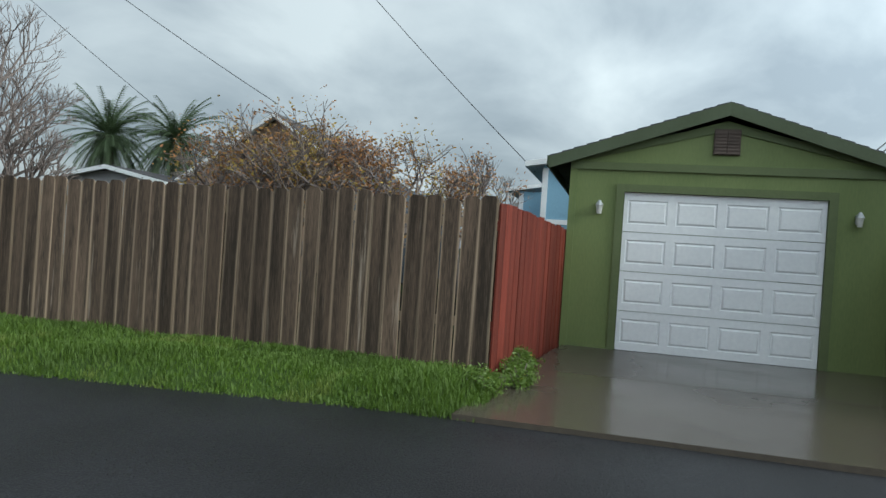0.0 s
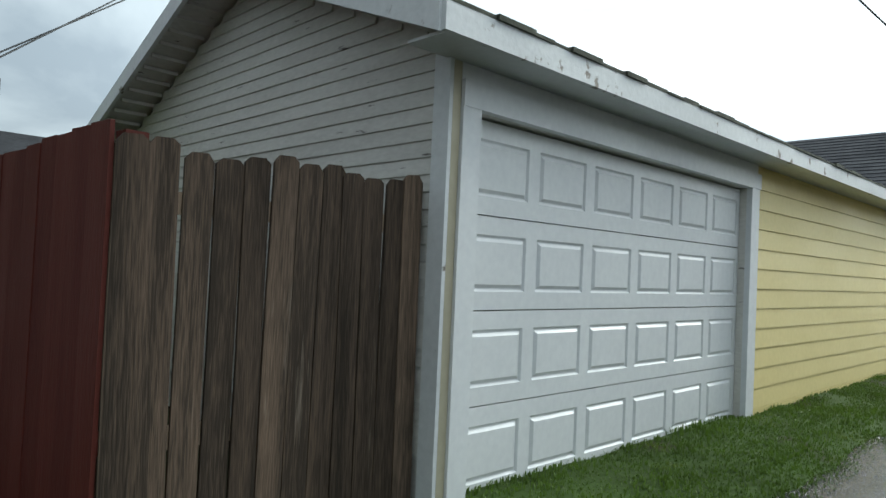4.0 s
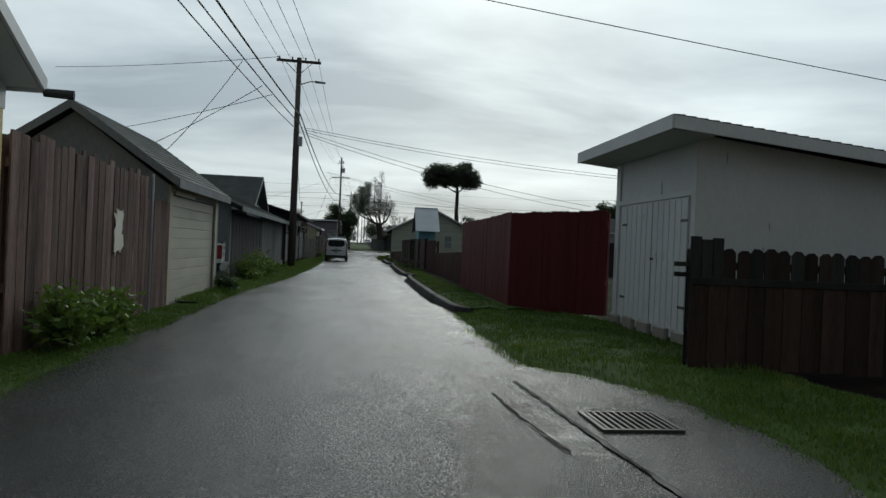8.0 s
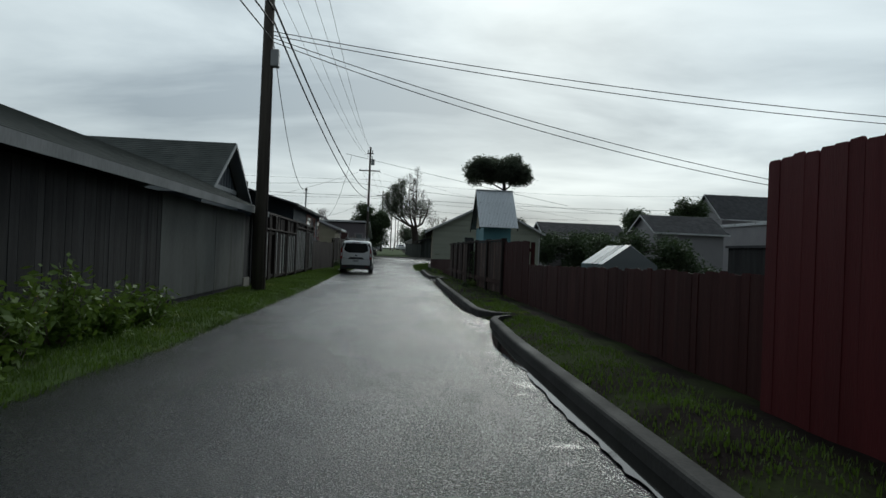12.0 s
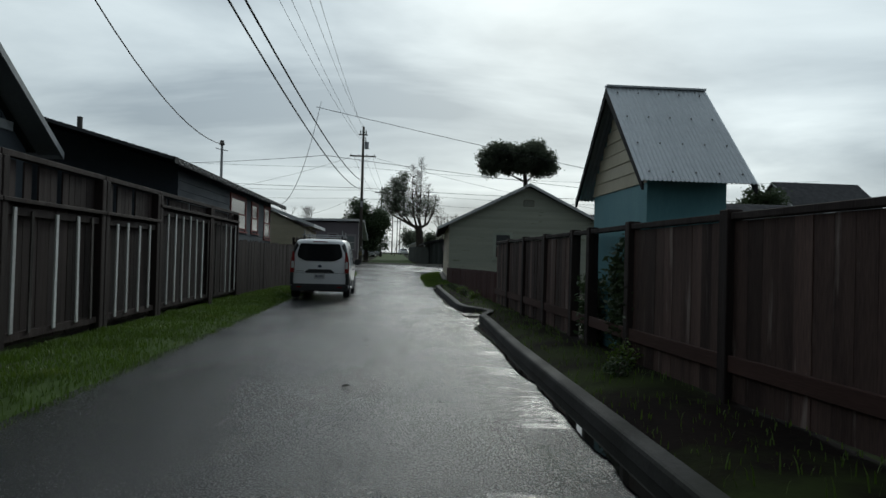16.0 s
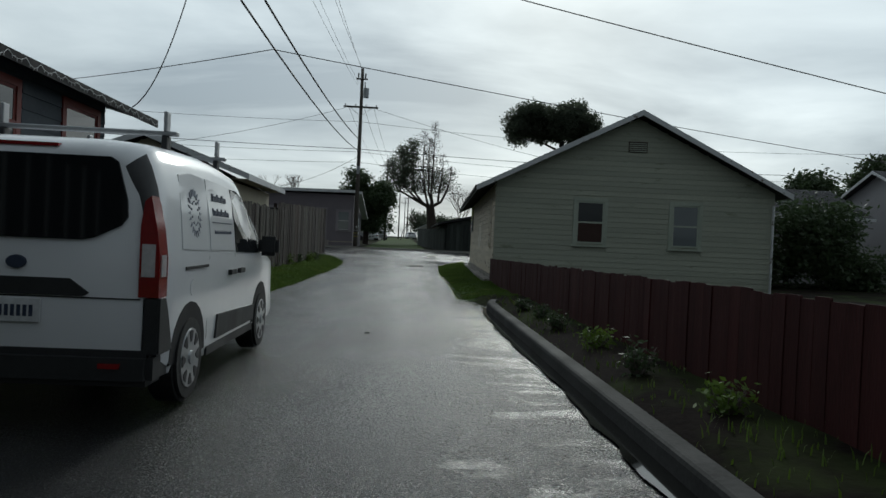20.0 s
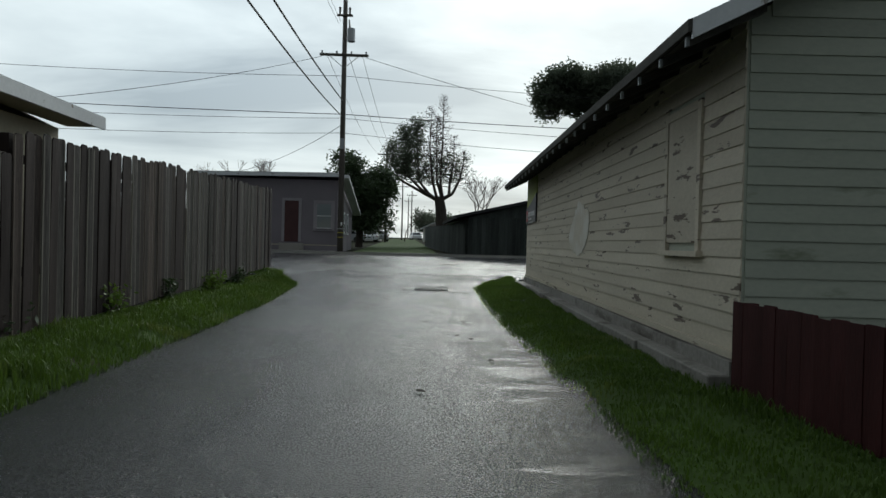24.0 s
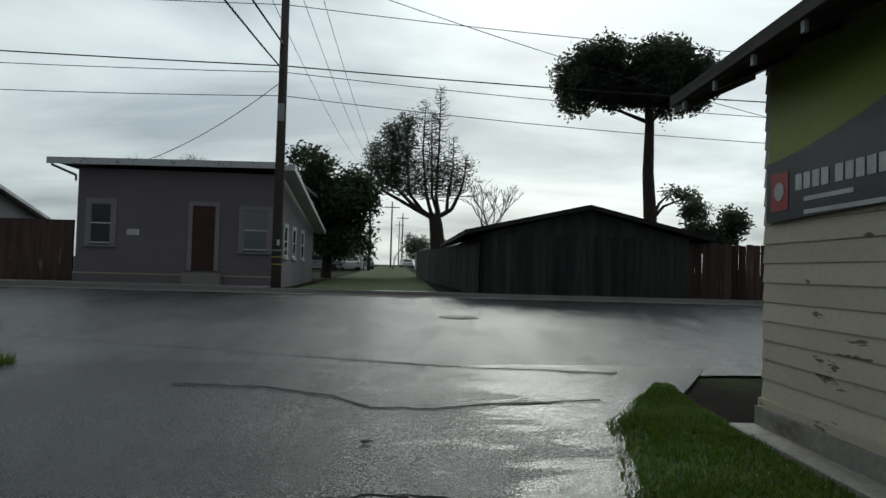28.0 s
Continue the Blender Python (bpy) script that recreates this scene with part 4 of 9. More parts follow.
def walls(top, x0, x1, y0, y1, z0, z1, material, ridge=None, name="wall", holes_east=(), t=0.12):
    """Four walls as thick slabs; ridge: ("x"|"y", place, height) adds the gables. holes_east: (ya, yb, za, zb) cut through the wall at x1."""
    along_x = bool(ridge) and ridge[0] == "x"      # gables face east and west: those walls run through at the corners
    def gable(axis, a, b):
        bm = bm_new()
        if axis == "y":      # wall across y, outline in x, z
            xa, xb = (x0 + t, x1 - t) if along_x else (x0, x1)
            pts = [(xa, z0), (xb, z0), (xb, z1), (xa, z1)] if not ridge or along_x else [(x0, z0), (x1, z0), (x1, z1), (ridge[1], ridge[2]), (x0, z1)]
        else:
            pts = [(y0, z0), (y1, z0), (y1, z1), (ridge[1], ridge[2]), (y0, z1)] if along_x else [(y0 + t, z0), (y1 - t, z0), (y1 - t, z1), (y0 + t, z1)]
        prism(bm, pts, axis, a, b)
        part(name, bm, material, top)
    gable("y", y0, y0 + t)
    gable("y", y1 - t, y1)
    gable("x", x0, x0 + t)
    if not holes_east:
        gable("x", x1 - t, x1)
    else:
        ya, yb = (y0, y1) if along_x else (y0 + t, y1 - t)
        edges = sorted({ya, yb, *(h[0] for h in holes_east), *(h[1] for h in holes_east)})
        for a, b in zip(edges, edges[1:]):
            hole = next((h for h in holes_east if h[0] <= a + 1e-6 and h[1] >= b - 1e-6), None)
            for za, zb in (((z0, hole[2]), (hole[3], z1)) if hole else ((z0, z1),)):
                if zb - za > 0.01:
                    part(name, bbox(x1 - t, x1, a, b, za, zb), material, top)
        if along_x:
            bm = bm_new()
            prism(bm, [(y0, z1 + 0.001), (y1, z1 + 0.001), (ridge[1], ridge[2])], "x", x1 - t, x1)
            part(name, bm, material, top)


def build_green_garage():
    X, y0, y1, yr = -5.78, -9.985, -6.03, -8.05
    top = thing("garage", "olive green garage with a white sectional door and low gable", "garage")
    walls(top, -11.5, X, y0, y1, 0.0, 2.52, M["green_paint"], ("x", yr, 3.08), holes_east=((-9.27, -6.83, 0.0, 2.12),))
    gable_roof_along_x(top, yr, 3.30, 2.22, 2.55, -11.7, X + 0.12, M["green_trim"], M["shingle"], rake=0.17)
    # trim: frieze board, corner boards, door casing
    part("frieze_board", bbox(X, X + 0.03, y0, y1, 2.40, 2.50), M["green_casing"], top)
    for ya in (y0 - 0.002, y1 - 0.09):
        part("corner_board", bbox(X + 0.001, X + 0.022, ya, ya + 0.092, 0.0, 2.40), M["green_paint"], top)
    part("door_casing", bbox(X, X + 0.028, -9.37, -9.27, 0.0, 2.22), M["green_casing"], top)
    part("door_casing", bbox(X, X + 0.028, -6.83, -6.73, 0.0, 2.22), M["green_casing"], top)
    part("door_casing", bbox(X, X + 0.027, -9.27, -6.83, 2.12, 2.22), M["green_casing"], top)
    for sgn in (1, -1):
        bm = bm_new()
        e = yr + sgn * 1.75
        prism(bm, [(e, 2.53), (e, 2.63), (yr, 3.05), (yr, 2.95)], "x", X + 0.001, X + 0.022)
        part("gable_trim", bm, M["green_casing"], top)
    # louvred gable vent
    vent = part("vent", bbox(X, X + 0.035, yr - 0.16, yr + 0.16, 2.64, 2.97), M["brown_vent"], top, "brown louvred vent")
    for side in (-1, 1):
        for k in range(7):
            bm = bm_new()
            z = 2.66 + k * 0.042
            ya = yr + (0.008 if side > 0 else -0.148)
            prism(bm, [(X + 0.035, z), (X + 0.05, z - 0.01), (X + 0.05, z), (X + 0.035, z + 0.035)], "y", ya, ya + 0.14)
            part("slat", bm, M["brown_vent"], vent)
    rebase(top, (X, yr, 0))
    garage_door("garage_door", "white sectional garage door with raised panels, closed", (X - 0.02, -9.265, 0.03), 0, 2.43, 2.09, 4, M["white_paint"])
    for y in (-9.58, -6.5):
        lamp = thing("wall_lantern", "small white coach lantern on the green wall", "wall lamp", (X + 0.001, y, 1.90), group="lanterns of the green garage")
        bm = bbox(0, 0.03, -0.03, 0.03, -0.06, 0.06, 0.006); part("back_plate", bm, M["galv"], lamp)
        bm = bm_new(); tube(bm, (0.07, 0, 0.02), (0.07, 0, 0.09), 0.055, 0.015, 8); part("hood", bm, M["galv"], lamp)
        bm = bm_new(); tube(bm, (0.07, 0, -0.09), (0.07, 0, 0.02), 0.03, 0.046, 8); part("glass", bm, M["lamp_glass"], lamp)
        bm = bm_new(); tube(bm, (0.02, 0, 0.05), (0.08, 0, 0.08), 0.012, 0.012, 6); part("arm", bm, M["galv"], lamp)


build_green_garage()


def build_garage_one():
    """White-doored garage: grimy white gable towards the drive, yellow side along the alley."""
    X, y0, y1, xr = -2.53, -4.25, 4.95, -4.72
    top = thing("garage", "garage with grimy white gable siding and a pale yellow alley side", "garage")
    walls(top, -6.9, X, y0, y1, -0.1, 2.44, M["white_siding"], ("y", xr, 3.32), holes_east=((-4.05, -0.45, -0.1, 2.08),))
    gable_roof_along_y(top, xr, 3.42, 2.5, 2.43, y0 - 0.35, y1 + 0.25, M["white_worn"], M["shingle"], M["white_paint"], eave=0.135, wide_west=0.75)
    # mossy shingle lip along the eave
    rng = random.Random(4)
    bm = bm_new()
    y = y0 - 0.35
    while y < y1 + 0.2:
        w = rng.uniform(0.12, 0.3)
        box(bm, xr + 2.48, xr + 2.53 + rng.uniform(0, 0.02), y, y + w, 2.43, 2.443 + rng.uniform(0, 0.02))
        y += w + 0.003
    part("shingle_edge", bm, M["felt"], top)
    # soffit under the overhang
    part("soffit", bbox(X + 0.002, xr + 2.47, y0 - 0.3, y1 + 0.2, 2.315, 2.33), M["white_paint"], top)
    # boarded soffit and lookouts under the south rake
    for sgn in (1, -1):
        bm = bm_new()
        e, ze = (2.5, 2.43) if sgn > 0 else (3.25, 2.133)
        prism(bm, [(xr + sgn * e, ze - 0.075), (xr + sgn * e, ze - 0.06), (xr, 3.36), (xr, 3.345)], "y", y0 - 0.35, y0 + 0.02)
        part("soffit", bm, M["white_siding"], top)
    for k in range(13):
        f = 0.06 + k * 0.07
        for sgn in (1, -1):
            x = xr + sgn * 2.4 * (1 - f)
            z = 2.43 + 0.99 * f - 0.062
            part("lookout", bbox(x - 0.012, x + 0.012, y0 - 0.31, y0 - 0.02, z - 0.03, z), M["white_siding"], top)
    siding_s(top, "plank", -6.9, X, y0, 0.25, 3.31, 0.092, M["white_siding"], lambda x: 2.46 + 0.88 * (1 - abs(x - xr) / (X - xr)))
    part("corner_board", bbox(X - 0.09, X + 0.03, y0 - 0.026, y0 - 0.001, -0.1, 2.4), M["white_worn"], top)
    part("corner_board", bbox(X + 0.002, X + 0.03, y0, y0 + 0.058, -0.1, 2.31), M["cream_plank"], top)
    siding(top, "plank", -0.275, y1, 0.06, 2.31, 0.185, M["yellow_siding"], x=X)
    part("plinth", bbox(X - 0.03, X + 0.02, -0.275, y1, -0.1, 0.058), M["yellow_siding"], top)
    part("door_casing", bbox(X, X + 0.05, y0 + 0.06, -4.05, -0.1, 2.08), M["white_paint"], top)
    part("door_casing", bbox(X, X + 0.05, -0.45, -0.28, -0.1, 2.08), M["white_paint"], top)
    part("door_casing", bbox(X, X + 0.055, y0 + 0.06, -0.26, 2.08, 2.22), M["white_paint"], top)
    part("header", bbox(X, X + 0.03, y0 + 0.06, -0.28, 2.22, 2.31), M["white_paint"], top)
    rebase(top, (X, y0, 0))
    garage_door("garage_door", "wide white sectional garage door with raised panels, closed", (X - 0.06, -4.045, -0.06), 0, 3.59, 2.13, 6, M["white_paint"])


def siding_s(parent, name, x0, x1, y, z0, z1, pitch, material, top=None, out=-1, t=0.016, holes=()):
    """Lapped planks on a wall across y, running along x."""
    rows = int((z1 - z0) / pitch)
    for r in range(rows):
        za, zb = z0 + r * pitch, z0 + (r + 1) * pitch
        xa, xb = x0, x1
        if top:
            xs = [x0 + (x1 - x0) * k / 200 for k in range(201)]
            ok = [x for x in xs if top(x) > zb - 0.3 * pitch]
            if len(ok) < 3:
                continue
            xa, xb = ok[0], ok[-1]
        spans = [(xa, xb)]
        for h in holes:
            if zb > h[2] + 0.01 and za < h[3] - 0.01:
                nxt = []
                for s in spans:
                    if h[1] <= s[0] or h[0] >= s[1]:
                        nxt.append(s)
                    else:
                        if h[0] - s[0] > 0.03:
                            nxt.append((s[0], h[0]))
                        if s[1] - h[1] > 0.03:
                            nxt.append((h[1], s[1]))
                spans = nxt
        for s in spans:
            bm = bm_new()
            prism(bm, [(y, za), (y + out * t, za + 0.002), (y + out * t, za + 0.012), (y + out * t * 0.35, zb), (y, zb)], "x", s[0], s[1])
            part(name, bm, material, parent)


build_garage_one()


def build_garage_two():
    """Gable-fronted yellow garage with a wide white door."""
    X, y0, y1, yr = -2.53, 4.97, 10.25, 7.65
    top = thing("garage", "pale yellow gable-fronted garage with white trim", "garage")
    walls(top, -8.5, X, y0, y1, 0.0, 2.55, M["yellow_siding"], ("x", yr, 3.9), holes_east=((5.18, 9.88, 0.0, 2.24),))
    gable_roof_along_x(top, yr, 4.08, 2.56, 2.66, -8.7, X + 0.36, M["white_paint"], M["shingle"])
    siding(top, "plank", y0 + 0.02, y1 - 0.02, 2.60, 3.9, 0.11, M["yellow_siding"], x=X, top=lambda y: 2.55 + 1.35 * (1 - abs(y - yr) / 2.64))
    part("frieze_board", bbox(X, X + 0.045, y0 + 0.08, y1 - 0.06, 2.34, 2.58), M["white_paint"], top)
    part("door_casing", bbox(X, X + 0.05, y0 + 0.06, 5.18, -0.02, 2.34), M["white_paint"], top)
    part("door_casing", bbox(X, X + 0.05, 9.88, 10.08, -0.02, 2.34), M["white_paint"], top)
    part("door_casing", bbox(X, X + 0.048, 5.18, 9.88, 2.24, 2.34), M["white_paint"], top)
    for sgn in (1, -1):
        bm = bm_new()
        ye = yr + sgn * 2.52
        prism(bm, [(ye, 2.55), (ye, 2.58), (yr, 3.99), (yr, 3.96)], "x", X + 0.03, X + 0.34)
        part("soffit", bm, M["white_paint"], top)
    bm = bm_new()
    tube(bm, (X + 0.37, 10.2, 2.52), (X + 0.62, 10.25, 2.52), 0.04, 0.045, 8)
    part("gutter_outlet", bm, M["shingle"], top)
    rebase(top, (X, yr, 0))
    garage_door("garage_door", "wide white sectional garage door with raised panels, closed", (X - 0.07, 5.185, 0.04), 0, 4.69, 2.19, 8, M["white_paint"])


build_garage_two()
board_fence("board_fence", "tall reddish weathered board fence joining two garages", (-2.50, 10.35), (-2.47, 14.5), 2.18, M["pink_board"], w=0.17, ear=0.012, seed=21, hvar=0.05, rail_side=1, z0=(0.02, 0.02))
board_fence("board_fence", "narrow reddish board panel beside the beige garage", (-2.52, 14.54), (-2.46, 15.74), 1.85, M["pink_board"], w=0.19, ear=0.0, seed=22, hvar=0.01, rail_side=1)


def build_beige_garage():
    X, y0, y1, xr = -2.48, 15.7, 20.0, -4.06
    top = thing("garage", "low grey-roofed garage with a beige horizontal plank door", "garage")
    walls(top, -5.65, X, y0, y1, 0.0, 2.14, M["grey_panel"], ("y", xr, 3.3), holes_east=((15.9, 19.55, 0.05, 1.98),))
    gable_roof_along_y(top, xr, 3.48, 1.78, 2.24, y0 - 0.15, y1 + 0.22, M["grey_panel"], M["shingle_green"], M["grey_panel"])
    door = part("door", bbox(X - 0.09, X - 0.05, 15.9, 19.55, 0.05, 1.98), M["beige_door"], top)
    for k in range(10):
        z = 0.06 + k * 0.192
        part("plank", bbox(X - 0.05, X - 0.03, 15.91, 19.54, z, z + 0.182, 0.004), M["beige_door"], door)
    part("jamb", bbox(X, X + 0.03, 15.72, 15.9, 0.0, 2.05), M["cream_plank"], top)
    part("jamb", bbox(X, X + 0.03, 19.55, 19.7, 0.0, 2.05), M["cream_plank"], top)
    part("header", bbox(X, X + 0.03, 15.72, 19.7, 2.05, 2.14), M["cream_plank"], top)
    part("track_cover", bbox(X + 0.03, X + 0.06, 15.95, 17.4, 1.98, 2.05), M["cream_plank"], top)
    rebase(top, (X, y0, 0))
    post = thing("pipe_post", "thin pale metal pipe standing against the boards", "post", (-2.40, 14.52, -0.02))
    bm = bm_new(); tube(bm, (0, 0, 0), (0, 0, 2.22), 0.025, 0.025, 8); part("pipe", bm, M["galv"], post)


build_beige_garage()


def build_dark_shed_row():
    """Grey plywood bay, long charcoal lean-to with a plank front, and its grey end panel."""
    top = thing("shed", "long low charcoal plank shed with a pale fascia", "shed")
    X = -3.0
    walls(top, -7.5, X, 24.3, 38.9, 0.0, 2.05, M["charcoal"])
    shingle_slab(top, "roof", (-2.58, 23.85, 2.22), (-2.58, 39.2, 2.22), (-5.1, 39.2, 3.28), (-5.1, 23.85, 3.28), 0.05, M["shingle_green"])
    shingle_slab(top, "roof", (-7.7, 23.85, 2.22), (-7.7, 39.2, 2.22), (-5.1, 39.2, 3.28), (-5.1, 23.85, 3.28), 0.05, M["shingle_green"])
    part("fascia", bbox(-2.58, -2.55, 23.85, 39.2, 2.08, 2.23), M["grey_panel"], top)
    for xe in (-2.58, -7.7):
        bm = bm_new(); prism(bm, [(xe, 2.08), (xe, 2.2), (-5.1, 3.26), (-5.1, 3.13)], "y", 23.81, 23.845); part("rake_board", bm, M["charcoal"], top)
    rng = random.Random(31)
    y = 24.35
    while y < 31.1:
        w = rng.uniform(0.14, 0.2)
        part("plank", bbox(X, X + 0.02 + rng.uniform(0, 0.008), y, y + w - 0.006, 0.12 + rng.uniform(-0.04, 0.04), 2.1), M["charcoal"], top)
        y += w
    for a, b in ((31.2, 34.9), (34.93, 38.0)):
        part("panel", bbox(X, X + 0.02, a, b, 0.15, 2.1), M["shed_panel"], top)
    part("corner_post", bbox(X - 0.02, X + 0.05, 38.75, 38.9, 0, 2.1), M["charcoal"], top)
    part("footing", bbox(X - 0.02, X + 0.04, 38.0, 38.8, 0.0, 0.32), M["concrete"], top)
    rebase(top, (X, 24.3, 0))
    bay = thing("carport", "open parking bay with a grey plywood end wall", "carport")
    bm = bm_new(); prism(bm, [(-7.55, 0), (-2.95, 0), (-2.95, 2.3), (-5.1, 3.18), (-7.55, 2.2)], "y", 24.12, 24.26); part("side_wall", bm, M["grey_panel"], bay)
    for k in range(3):
        xx = -3.0 - k * 1.22
        part("batten", bbox(xx - 0.02, xx + 0.02, 24.10, 24.12, 0.02, 2.2 + 0.4 * min(k, 1)), M["grey_panel"], bay)
    bm = bm_new()
    for p, q in (((-4.55, 24.09, 2.98), (-4.25, 24.09, 2.62)), ((-4.25, 24.09, 2.62), (-4.2, 24.09, 2.5)), ((-4.2, 24.09, 2.5), (-4.2, 24.09, 0.3))):
        tube(bm, p, q, 0.018, 0.018, 6)
    part("conduit", bm, M["black_plastic"], bay, "black cable run down the grey wall")
    part("back_wall", bbox(-9.1, -9.0, 20.2, 24.26, 0, 2.3), M["grey_panel"], bay)
    rebase(bay, (-2.95, 22.2, 0))


build_dark_shed_row()


def build_slate_house():
    """Slate-blue gabled house behind the shed and the slatted fence."""
    top = thing("house", "slate-blue house with a dark green-grey shingle gable", "house")
    X, y0, y1, yr = -5.4, 42.4, 47.8, 45.1
    walls(top, -16, X, y0, y1, 0, 3.0, M["slate_paint"], ("x", yr, 4.86))
    gable_roof_along_x(top, yr, 5.07, 3.1, 3.06, -16.2, X + 0.45, M["pale_trim"], M["shingle_green"])
    part("frieze_board", bbox(X, X + 0.04, yr - 2.2, yr + 2.2, 3.26, 3.42), M["pale_trim"], top)
    k = yr - 1.9
    while k < yr + 1.9:
        part("batten", bbox(X, X + 0.02, k, k + 0.05, 3.425, max(3.45, 2.99 + 1.85 * (1 - abs(k + 0.025 - yr) / 2.7))), M["slate_paint"], top)
        k += 0.42
    rebase(top, (X, yr, 0))


build_slate_house()


def build_red_trim_house():
    """Low dark house with red window trim, behind the slatted fence."""
    top = thing("house", "dark grey plank house with red-trimmed windows", "house")
    X, y0, y1 = -3.45, 50.2, 61.4
    walls(top, -12.5, X, y0, y1, 0, 3.13, M["slate_paint"])
    shingle_slab(top, "roof", (-3.10, 48.8, 3.12), (-3.10, 62.75, 3.12), (-7.6, 62.75, 4.35), (-7.6, 48.8, 4.35), 0.06, M["shingle"])
    shingle_slab(top, "roof", (-12.1, 48.8, 3.12), (-12.1, 62.75, 3.12), (-7.6, 62.75, 4.35), (-7.6, 48.8, 4.35), 0.06, M["shingle"])
    for ya, yb in ((y0, y0 + 0.1), (y1 - 0.1, y1)):
        bm = bm_new(); prism(bm, [(-12.4, 3.12), (X, 3.12), (-7.6, 4.26)], "y", ya, yb); part("gable", bm, M["slate_paint"], top)
    part("fascia", bbox(-3.10, -3.07, 48.8, 62.75, 3.0, 3.13), M["charcoal"], top)
    siding(top, "plank", y0, y1, 0.4, 3.12, 0.2, M["slate_paint"], x=X, holes=((54.9, 57.1, 1.85, 2.98), (57.8, 59.0, 1.85, 2.95), (60.0, 61.2, 1.7, 2.98)))
    for a, b, c, d in ((55.05, 56.95, 1.95, 2.88), (57.95, 58.85, 1.95, 2.85), (60.1, 61.1, 1.8, 2.88)):
        window_unit(top, a, b, c, d, X, 1, M["red_trim"], [M["glass"], M["glass"]], trim=0.10)
    rng = random.Random(2)
    bm = bm_new()
    y = 49.0
    while y < 62.6:
        step, dip = rng.uniform(0.22, 0.4), rng.uniform(0.03, 0.09)
        pts = [(-3.06, y + step * k / 4, 3.10 - dip * math.sin(math.pi * k / 4)) for k in range(5)]
        for a, b in zip(pts, pts[1:]):
            tube(bm, a, b, 0.004, 0.004, 4)
        for p in pts[1:4]:
            tube(bm, p, (p[0], p[1], p[2] - 0.035), 0.006, 0.003, 4)
        y += step
    ls = part("light_string", bm, M["galv"], top, "string of unlit icicle lights under the eave")
    ls["kind"] = "stuff"
    rebase(top, (X, 55, 0))
    mast = thing("service_mast", "metal electricity mast standing on the dark roof", "mast", (-3.3, 53.3, 3.1))
    bm = bm_new(); tube(bm, (0, 0, 0), (0, 0, 1.0), 0.035, 0.035, 8); part("mast", bm, M["galv"], mast)
    bm = bm_new(); tube(bm, (0, 0, 0.98), (0, 0, 1.1), 0.07, 0.05, 8); part("weather_head", bm, M["iron"], mast)
    bm = bm_new(); tube(bm, (-0.1, -0.2, 0.86), (0.1, 0.2, 0.86), 0.012, 0.012, 5); part("bracket", bm, M["iron"], mast)
    vent = thing("roof_vent", "short metal vent pipe on the dark roof", "vent pipe", (-5.6, 50.3, 3.62))
    bm = bm_new(); tube(bm, (0, 0, 0), (0, 0, 0.5), 0.06, 0.06, 8); part("pipe", bm, M["iron"], vent)


build_red_trim_house()


M["slat_paint"] = mat("faded_slat_paint", (0.60, 0.60, 0.59), (0.42, 0.42, 0.41), rough=0.6, scale=1.5, fine=20, bump=0.15, rnd=0.25)


def slat_fence(y0, y1, x, at, seed, tall=1.42):
    """A fence panel of narrow pale slats, set at the given places along the alley, before dark boards between posts and beams."""
    rng = random.Random(seed)
    top = thing("slat_fence", "dark timber fence panel with narrow pale slats", "fence", (x, y0, 0.05), group="slatted fence panels")
    L = y1 - y0
    zt = tall + 0.28
    for u in (0.0, L - 0.13):
        part("post", bbox(-0.07, 0.07, u, u + 0.13, 0.0, 2.2, 0.01), M["dark_board"], top)
    for z in (0.14, zt - 0.14):
        part("rail", bbox(-0.04, 0.03, 0.13, L - 0.13, z, z + 0.09), M["dark_board"], top)
    part("cap", bbox(-0.08, 0.09, 0.0, L, zt, zt + 0.05, 0.006), M["dark_board"], top)
    part("top_beam", bbox(-0.05, 0.05, 0.0, L, 2.20, 2.27, 0.006), M["dark_board"], top)
    u = 0.14
    while u < L - 0.2:
        w = min(rng.uniform(0.13, 0.18), L - 0.13 - u)
        part("board", bbox(-0.065, -0.045 + rng.uniform(0, 0.006), u, u + w - 0.006, 0.08, 2.19 if rng.random() < 0.86 else zt), M["dark_board"], top)
        u += w
    me = bpy.data.meshes.new("slat")
    bm = bbox(0.0, 0.022, -0.032, 0.032, 0.0, tall, 0.004)
    bm.to_mesh(me); bm.free(); me.materials.append(M["slat_paint"])
    me2 = me.copy(); me2.materials.clear(); me2.materials.append(M["grey_board"])
    for k, y in enumerate(at):
        ob = new("slat", me if rng.random() < 0.78 else me2)
        ob.parent = top
        ob.matrix_basis = pose(0.032, y - y0, 0.2 + rng.uniform(-0.03, 0.03), rng.uniform(-0.9, 0.9), 0, 0)


slat_fence(39.0, 41.4, -2.95, (39.33, 39.72, 40.11, 40.55, 41.01), 49)
slat_fence(41.42, 42.55, -2.95, (), 50)
slat_fence(42.57, 45.2, -2.95, (42.85, 43.23, 43.81, 44.42, 44.84), 51)
slat_fence(45.22, 47.5, -2.95, (45.68, 46.1, 46.59, 47.06), 52)
slat_fence(47.52, 51.0, -2.95, (48.0, 48.45, 48.91, 49.41, 49.87, 50.32, 50.75), 53, 1.7)
slat_fence(51.02, 53.7, -2.95, (51.43, 51.94, 52.41, 52.9, 53.39), 54, 1.7)
board_fence("board_fence", "dark stained board fence beside the parked van", (-2.95, 53.8), (-2.62, 62.2), 1.56, M["dark_board"], w=0.15, seed=61, rail_side=1, z0=(0.05, 0.05))
